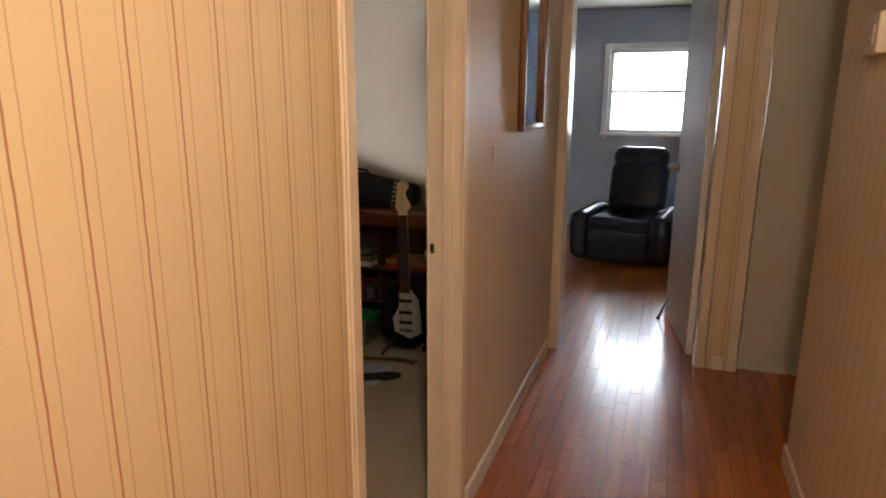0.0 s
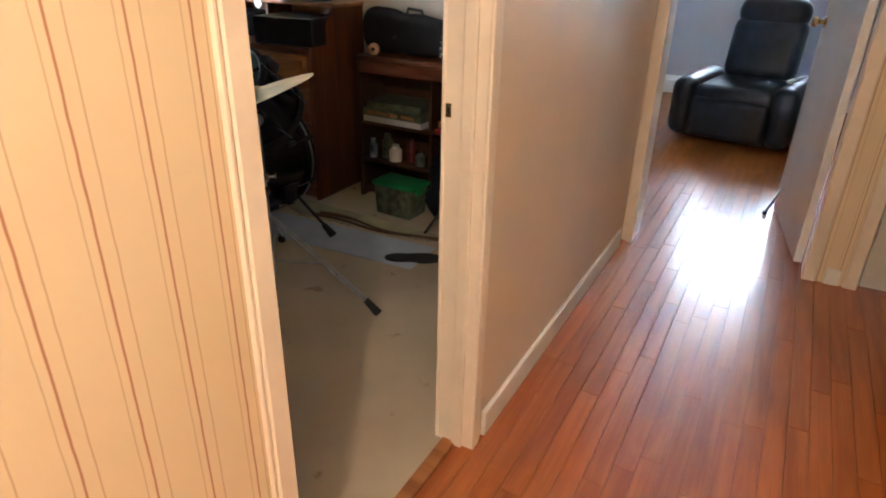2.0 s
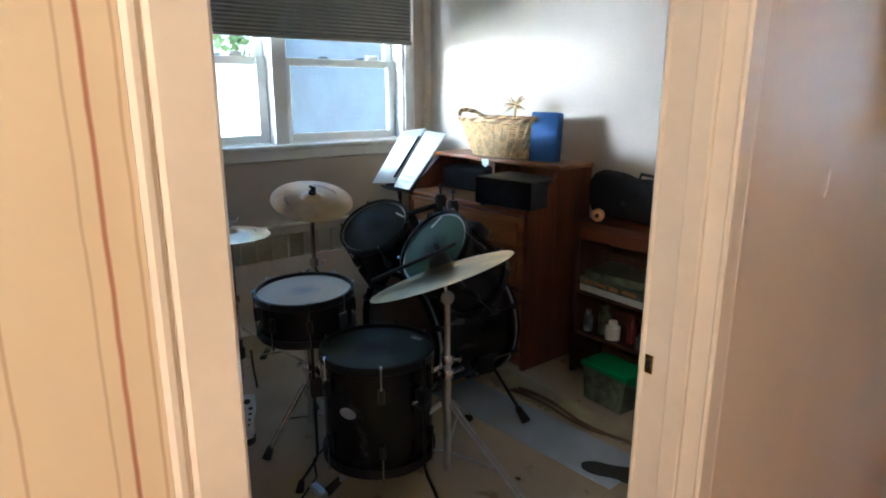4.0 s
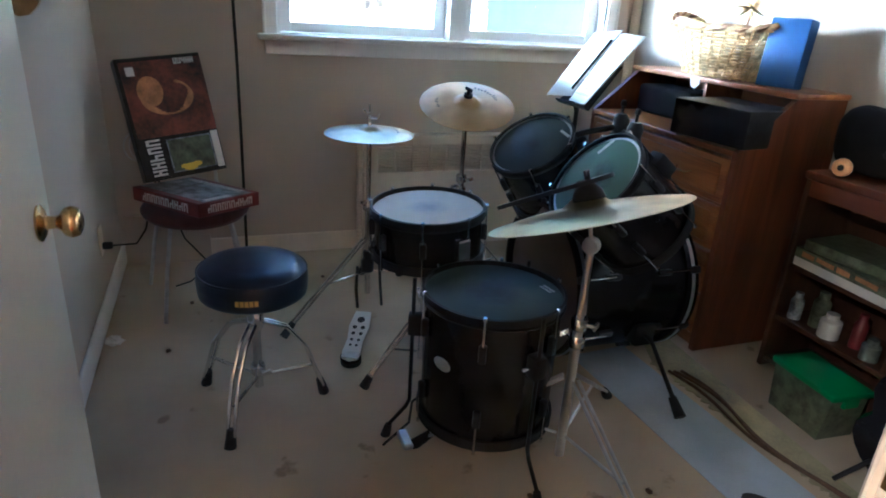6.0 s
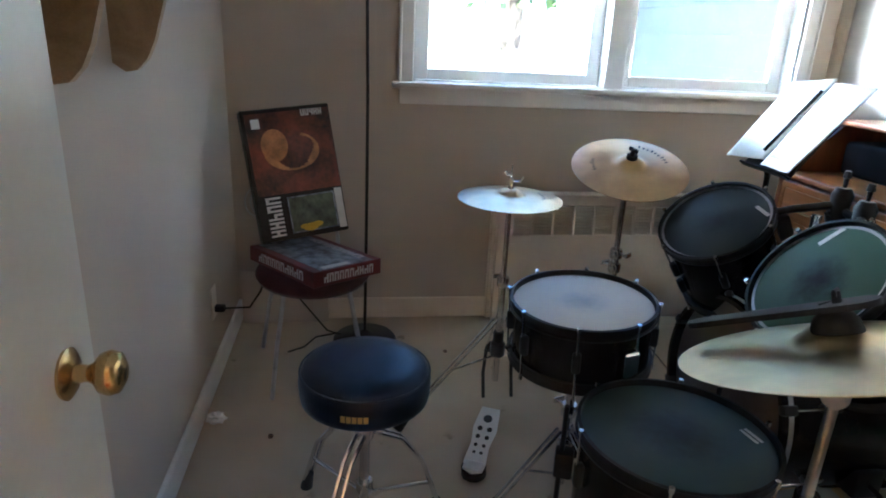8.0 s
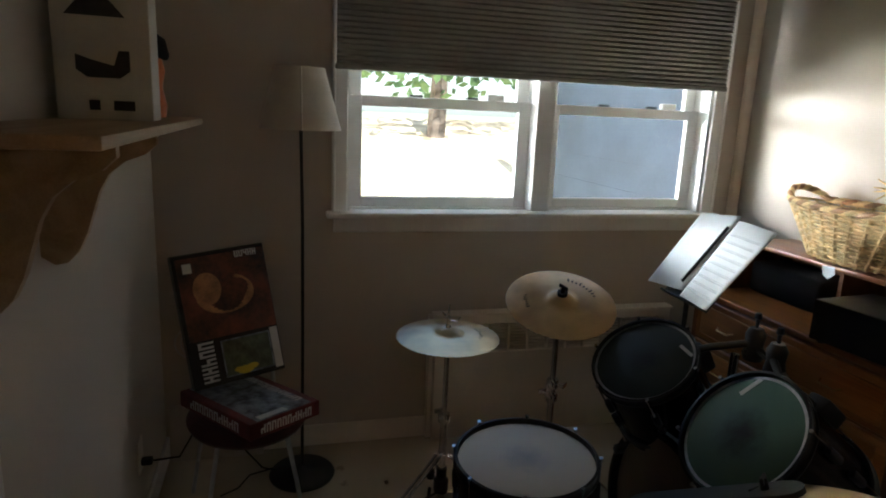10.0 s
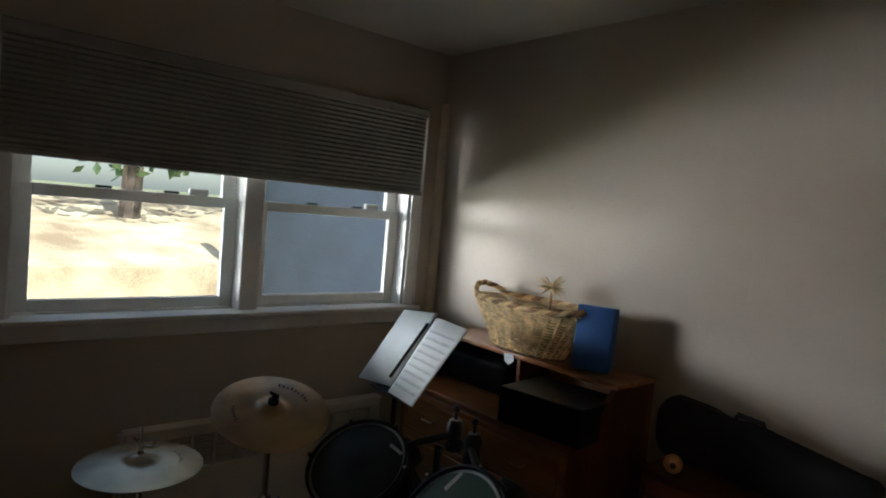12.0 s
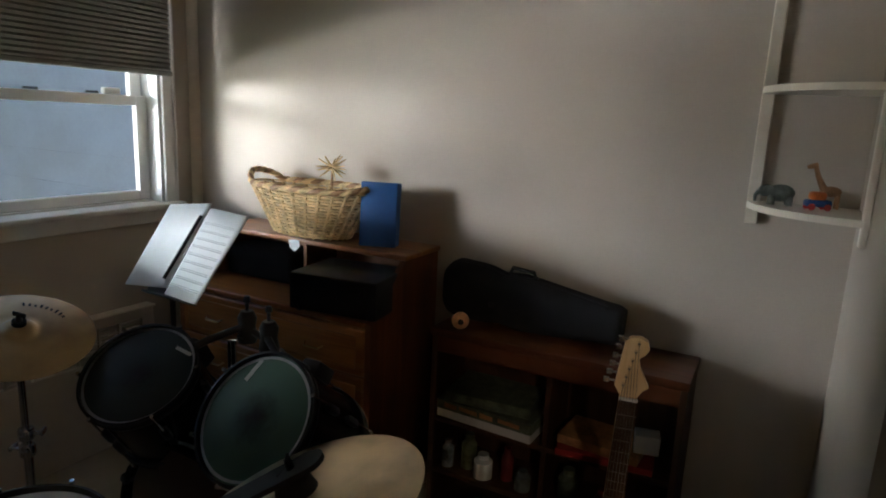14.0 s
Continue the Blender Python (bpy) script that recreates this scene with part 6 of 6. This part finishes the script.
gm = axes((-2.365, -0.500, 0.4235), (-0.80, -0.60, -0.045), (-0.60, 0.80, -0.045), (-0.06, 0.0, 1))
game = thing("red_game_box", gm, "flat dark red board game box with a grey picture lid", "box")
L, Wd, Ht = 0.40, 0.27, 0.052
part("tray", box(B(), (-L / 2, -Wd / 2, 0), (L / 2, Wd / 2, Ht), 0.002), REDPRINT, game)
part("lid_picture", box(B(), (-L / 2 + 0.006, -Wd / 2 + 0.03, Ht), (L / 2 - 0.008, Wd / 2 - 0.03, Ht + 0.0012)), GREYPRINT, game, "grey photo print on the lid")
part("white_strip", box(B(), (-L / 2 + 0.012, -Wd / 2 + 0.045, Ht + 0.0014), (-L / 2 + 0.038, Wd / 2 - 0.12, Ht + 0.002)), WHITEPRINT, game)
def title(parent, m, n, w, h, mat=WHITEPRINT, seed=0):
    """A maker's or product title, drawn as a row of plain block strokes."""
    r_ = random.Random(seed)
    b_ = B()
    cw = w / n
    for i in range(n):
        x = -w / 2 + cw * i
        t = cw * 0.26
        k_ = r_.randint(0, 3)
        bars = [(x, -h / 2, x + t, h / 2), (x + cw * 0.55, -h / 2, x + cw * 0.55 + t, h / 2 * (1 if k_ else 0.2))]
        bars.append((x, h * (0.28 if k_ % 2 else -0.08), x + cw * 0.8, h * (0.5 if k_ % 2 else 0.12)))
        for a_, c_, d_, e_ in bars:
            b_.faces.new([b_.verts.new(p) for p in ((a_, c_, 0.0), (d_, c_, 0.0), (d_, e_, 0.0), (a_, e_, 0.0))])
    return part("title_print", b_, mat, parent, "white block strokes of a printed title", None, m)
title(game, axes((-L / 2 - 0.0006, 0.0, Ht / 2), (0, -1, 0), (0, 0, 1), (-1, 0, 0)) @ pose(0.0, 0, 0), 10, 0.20, 0.030, seed=1)
title(game, axes((0.0, -Wd / 2 - 0.0006, Ht / 2), (1, 0, 0), (0, 0, 1), (0, -1, 0)), 10, 0.28, 0.032, seed=1)
title(game, axes((0.0, Wd / 2 - 0.045, Ht + 0.0018), (1, 0, 0), (0, 1, 0), (0, 0, 1)), 10, 0.30, 0.030, seed=1)

tx = Vector((-0.26, 0.96, -0.03)).normalized()
tz = Vector((0.91, 0.24, 0.26)).normalized()
ty = tz.cross(tx).normalized()
toy_m = axes((-2.440, -0.560, 0.738), tx, ty, tz) @ pose(0, 0, 0, 0, 0, 7)
toy = thing("toy_set_box", toy_m, "large dark toy box with a fiery picture on the chair", "box")
w2, h2 = 0.150, 0.222
part("carton", box(B(), (-w2, -h2, -0.07), (w2, h2, 0.0), 0.002), BLACKPRINT, toy)
part("picture", box(B(), (-w2 + 0.012, -0.065, 0.0), (w2 - 0.002, h2 - 0.012, 0.001)), FIREPRINT, toy, "dark red fiery planet print")
b = B()
for i in range(28):
    a = math.pi * 2 * i / 28
    a2 = math.pi * 2 * (i + 1) / 28
    if 4 < i < 9:
        continue
    o, n_ = 0.082, 0.066 + 0.008 * math.sin(3 * a)
    b.faces.new([b.verts.new((r2_ * math.cos(q) * 1.15, 0.075 + r2_ * math.sin(q) * 0.8, 0.0016)) for r2_, q in ((n_, a), (o, a), (o, a2), (n_, a2))])
part("ring_print", b, ORANGEPRINT, toy, "orange printed ring", None)
b = B()
b.faces.new([b.verts.new((-0.055 + 0.045 * math.cos(q), 0.10 + 0.055 * math.sin(q), 0.0014)) for q in [2 * math.pi * i / 24 for i in range(24)]])
part("planet_print", b, ORANGEPRINT, toy, "glowing printed planet", None)
part("window_print", box(B(), (-0.045, -h2 + 0.018, 0.0), (0.118, -0.078, 0.0011)), GREYPRINT, toy)
part("window_art", box(B(), (-0.040, -h2 + 0.023, 0.0012), (0.113, -0.083, 0.0018)), OLIVEPRINT, toy)
b = B()
for x, y, r_ in ((0.02, -0.19, 0.020), (0.045, -0.183, 0.014), (0.0, -0.185, 0.012)):
    b.faces.new([b.verts.new((x + r_ * math.cos(q) * 1.4, y + r_ * math.sin(q) * 0.7, 0.0022)) for q in [2 * math.pi * i / 10 for i in range(10)]])
part("yellow_print", b, YELLOWPRINT, toy, "yellow printed model", None)
title(toy, axes((-0.092, -0.137, 0.0014), (0, 1, 0), (-1, 0, 0), (0, 0, 1)), 5, 0.14, 0.050, seed=5)
title(toy, axes((0.085, h2 - 0.022, 0.0016), (-1, 0, 0), (0, -1, 0), (0, 0, 1)), 5, 0.075, 0.022, seed=5)
part("age_mark", box(B(), (-w2 + 0.03, h2 - 0.062, 0.001), (-w2 + 0.058, h2 - 0.030, 0.0016)), WHITEPRINT, toy)
part("barcode_panel", box(B(), (w2 - 0.030, -h2 + 0.012, 0.001), (w2 - 0.004, -0.07, 0.0016)), WHITEPRINT, toy)
part("top_flap", box(B(), (-w2, h2, -0.066), (w2, h2 + 0.002, -0.004)), OLIVEPRINT, toy)

lamp = thing("floor_lamp", pose(-2.625, -0.318, 0), "black floor lamp with a white cone shade", "lamp")
part("base", lathe(B(), ((0, 0.0), (0.125, 0.0), (0.128, 0.008), (0.118, 0.020), (0.03, 0.028), (0.012, 0.045), (0, 0.045)), 40), BLACKMETAL, lamp, "round black base", 60)
part("pole", tube(B(), ((0, 0, 0.04), (0.003, 0.004, 0.5), (-0.002, 0.006, 1.0), (0, 0, 1.50)), 0.0062, 12), BLACKMETAL, lamp)
sh = part("shade", lathe(B(), ((0.142, 1.355), (0.085, 1.565), (0.083, 1.565), (0.140, 1.355), (0.142, 1.355)), 48), LAMPSHADE, lamp, "white fabric cone shade", 60)
part("shade_seam", rod(B(), (0.1425, 0.0, 1.357), (0.0855, 0.0, 1.563), 0.002, seg=6), WHITEPRINT, sh)
part("cord", tube(B(), ((-0.05, -0.10, 0.012), (-0.02, -0.20, 0.008), (0.06, -0.24, 0.006), (0.10, -0.30, 0.006)), 0.0035, 6), BLACKRUB, lamp)

single("flat_carton", box(B(), (WX + 0.016, -0.83, 0.0), (WX + 0.045, -0.47, 0.235), 0.002), PLASTER, "flat pale board standing against the wall", "board")

# ---- things on the carpet ----
sl = []
for i in range(28):
    a = 2 * math.pi * i / 28
    x = 0.125 * math.cos(a)
    sl.append((x, (0.046 - 0.014 * math.exp(-((x + 0.01) / 0.05) ** 2) + 0.004 * (x > 0)) * math.sin(a)))
single("black_insole", prism(B(), sl, 2, 0.001, 0.012), BLACKRUB, "black rubber shoe sole lying on the carpet", "sole", pose(-0.735, 0.915, 0, 0, 0, 28))
mp = []
rnd = random.Random(8)
for i in range(60):
    t = i / 59
    mp.append((-1.95 + 1.27 * t, 1.245 - 0.06 * t))
for i in range(60):
    t = 1 - i / 59
    mp.append((-1.50 + 0.72 * t * 1.0, 1.045 + 0.06 * t + 0.012 * rnd.uniform(-1, 1)))
single("canvas_sheet", prism(B(), mp, 2, 0.001, 0.004), MAPPAPER, "yellowed canvas sheet with a ragged edge on the carpet", "sheet")
# thin pale blue sheet standing in for window light on the carpet
single("light_patch", box(B(), (-1.62, 0.80, 0.0008), (-0.70, 1.04, 0.003)), LIGHTPATCH, "pale blue sheet as painted window light under the bass drum spur", "mat", Matrix.Translation((-1.15, 0.93, 0)) @ pose(0, 0, 0, 0, 0, 3) @ Matrix.Translation((1.15, -0.93, 0)))
cpts = [(-1.42 + 0.80 * t, 1.075 + 0.03 * t + 0.022 * math.sin(9 * t), 0.010) for t in [i / 24 for i in range(25)]]
cd_ = thing("brown_cable", pose(0, 0, 0), "tangled brown cords lying along the canvas sheet", "cord")
for k in range(3):
    part("cord", tube(B(), [(x + 0.01 * k, y + 0.012 * math.sin(6 * x + 2 * k) + 0.008 * k, z + 0.003 * k) for x, y, z in cpts], 0.0055, 6), CORDM, cd_)
b = B()
bmesh.ops.create_icosphere(b, subdivisions=3, radius=0.035)
for v in b.verts:
    v.co *= 0.75 + 0.5 * noise.noise(v.co * 60)
    v.co.z = max(-0.018, v.co.z * 0.6)
single("crumpled_tissue", b, CRUMPLED, "crumpled white tissue on the carpet by the wall", "tissue", pose(-2.07, -0.80, 0.019))
for i, (x, y) in enumerate(((-1.0, 0.30), (-0.93, 0.62), (-1.98, -0.62), (-2.5, 0.0), (-2.35, -0.55))):
    b = B()
    bmesh.ops.create_icosphere(b, subdivisions=1, radius=0.010)
    single("lint", b, CORDM, "dark crumb of lint on the carpet", "lint", pose(x, y, 0.006) @ Matrix.Diagonal((1.3, 1, 0.5, 1)), "lint")
cbl = thing("floor_cable", pose(0, 0, 0), "thin black cable on the carpet under the drums", "cable")
part("cable", tube(B(), ((-1.30, -0.02, 0.005), (-1.38, 0.08, 0.005), (-1.48, 0.12, 0.005), (-1.60, 0.30, 0.005), (-1.66, 0.50, 0.005)), 0.004, 6), BLACKRUB, cbl)
part("connector", box(B(), (-1.34, 0.03, 0.0), (-1.26, 0.06, 0.02), 0.005), STEEL, cbl, "silver connector")

# ---- hall ----
pf = thing("picture_frame", pose(0.0, 0.880, 1.235), "brown wooden frame with a pale glazed print", "picture")
fw_, fh = 0.205, 0.82
for lo, hi in (((0.0, -fw_, 0), (0.028, -fw_ + 0.026, fh)), ((0.0, fw_ - 0.026, 0), (0.028, fw_, fh)), ((0.0, -fw_ + 0.026, 0), (0.028, fw_ - 0.026, 0.026)), ((0.0, -fw_ + 0.026, fh - 0.026), (0.028, fw_ - 0.026, fh))):
    part("moulding", box(B(), lo, hi, 0.006, 2), FRAMEWOOD, pf)
part("print", box(B(), (0.002, -fw_ + 0.026, 0.026), (0.010, fw_ - 0.026, fh - 0.026)), MIRROR, pf, "pale print behind glass")
th = thing("thermostat", pose(1.065, 0.32, 1.515), "small cream thermostat on the hall wall", "thermostat")
part("case", box(B(), (-0.03, -0.06, -0.045), (0.0, 0.06, 0.06), 0.006, 2), TRIM, th)
part("dial", box(B(), (-0.034, -0.035, -0.02), (-0.0302, 0.035, 0.03), 0.002), DOORPAINT, th)
cl = thing("ceiling_light", pose(0.70, -1.85, H), "round opal ceiling light in the hall", "ceiling light")
part("base", lathe(B(), ((0, 0), (0.13, 0), (0.13, -0.02), (0, -0.02)), 32), WHITE, cl)
part("diffuser", lathe(B(), ((0.12, -0.021), (0.118, -0.03), (0.08, -0.04), (0, -0.045)), 32), OPAL, cl, "glowing opal glass", 60)
nl = thing("wall_nail", pose(0.0, 0.32, 1.15), "small wire hook in the hall wall", "hook")
part("wire", tube(B(), ((0, 0, 0.05), (0.006, 0, 0.045), (0.006, 0, 0.012), (0.003, 0.0, 0.0)), 0.0016, 6), PLAINPAPER, nl)

# ---- far room ----
rc = thing("recliner", pose(0.27, 3.97, 0, 0, 0, -9), "black leather recliner with rounded arms", "armchair")
def cushion(name, lo, hi, r, at=None, label=""):
    return part(name, box(B(), lo, hi, r, 4), LEATHER, rc, label, 60, at)
cushion("base", (-0.36, -0.36, 0.03), (0.36, 0.34, 0.30), 0.05)
cushion("seat", (-0.27, -0.44, 0.26), (0.27, 0.22, 0.42), 0.07)
cushion("footrest", (-0.26, -0.47, 0.06), (0.26, -0.38, 0.34), 0.04)
cushion("backrest", (-0.255, -0.10, -0.05), (0.255, 0.10, 0.42), 0.09, pose(0, 0.25, 0.42, -14, 0, 0))
cushion("head_cushion", (-0.245, -0.11, 0.0), (0.245, 0.09, 0.21), 0.095, pose(0, 0.335, 0.755, -10, 0, 0))
for s in (-1, 1):
    cushion("arm", (0.24 * s if s > 0 else -0.42, -0.44, 0.04), (0.42 if s > 0 else -0.24, 0.34, 0.455), 0.085)
single("remote_control", box(B(), (-0.06, -0.02, 0), (0.06, 0.02, 0.018), 0.005, 2), WHITEPRINT, "pale remote control on the recliner's arm", "remote", pose(0.545, 3.80, 0.456, 0, 0, 75))
bh = thing("baseboard_heater", pose(-1.5, 5.385, 0), "white baseboard heater along the far wall", "heater")
part("cover", prism(B(), ((-0.0, 0.02), (-0.055, 0.03), (-0.055, 0.13), (-0.02, 0.17), (0.0, 0.17)), 0, -0.8, 1.25), WHITE, bh)

# ---- hall floorboards, nearest ones singly ----
rnd = random.Random(21)
BWID = 0.0572
shared = {}
def board_mesh(length):
    if length not in shared:
        b_ = B()
        box(b_, (-BWID / 2 + 0.0004, -length / 2 + 0.0004, -0.006), (BWID / 2 - 0.0004, length / 2 - 0.0004, 0.0), 0.0008)
        shared[length] = mesh_of(b_, "floorboard", OAKFLOOR, 35)
    return shared[length]
floor_ob = bpy.data.objects["floor_hall"]
far_ob = bpy.data.objects["floor_far_room"]
rest, far_rest = B(), B()
LENGTHS = (0.42, 0.63, 0.84, 1.05)
count = 0
x = -0.045 + BWID / 2
row = 0
while x < 2.55:
    y = -3.2 - rnd.uniform(0, 0.4)
    while y < 5.4:
        ln_ = rnd.choice(LENGTHS)
        yc = y + ln_ / 2
        low = max(y, 0.70 if x > 1.10 else -3.2)
        if y + ln_ - low > 0.02:
            if x < 1.10 and -1.4 < yc < 3.3 and count < 290:
                ob = new("floorboard", board_mesh(ln_))
                ob.parent = floor_ob
                ob.location = (x, yc, 0)
                count += 1
            else:
                box(rest, (x - BWID / 2 + 0.0004, low + 0.0004, -0.006), (x + BWID / 2 - 0.0004, min(5.4, y + ln_) - 0.0004, 0.0))
        y += ln_
    x += BWID
x = -0.045 - BWID / 2
while x > -2.4:
    y = 1.95 - rnd.uniform(0, 0.4)
    while y < 5.4:
        ln_ = rnd.choice(LENGTHS)
        box(far_rest, (x - BWID / 2 + 0.0004, max(1.83, y) + 0.0004, -0.006), (x + BWID / 2 - 0.0004, min(5.4, y + ln_) - 0.0004, 0.0))
        y += ln_
    x -= BWID
tagged(part("floorboards", rest, OAKFLOOR, floor_ob, "oak strip floorboards, varnished"), kind="stuff")
tagged(part("floorboards", far_rest, OAKFLOOR, far_ob, "oak strip floorboards, varnished"), kind="stuff")
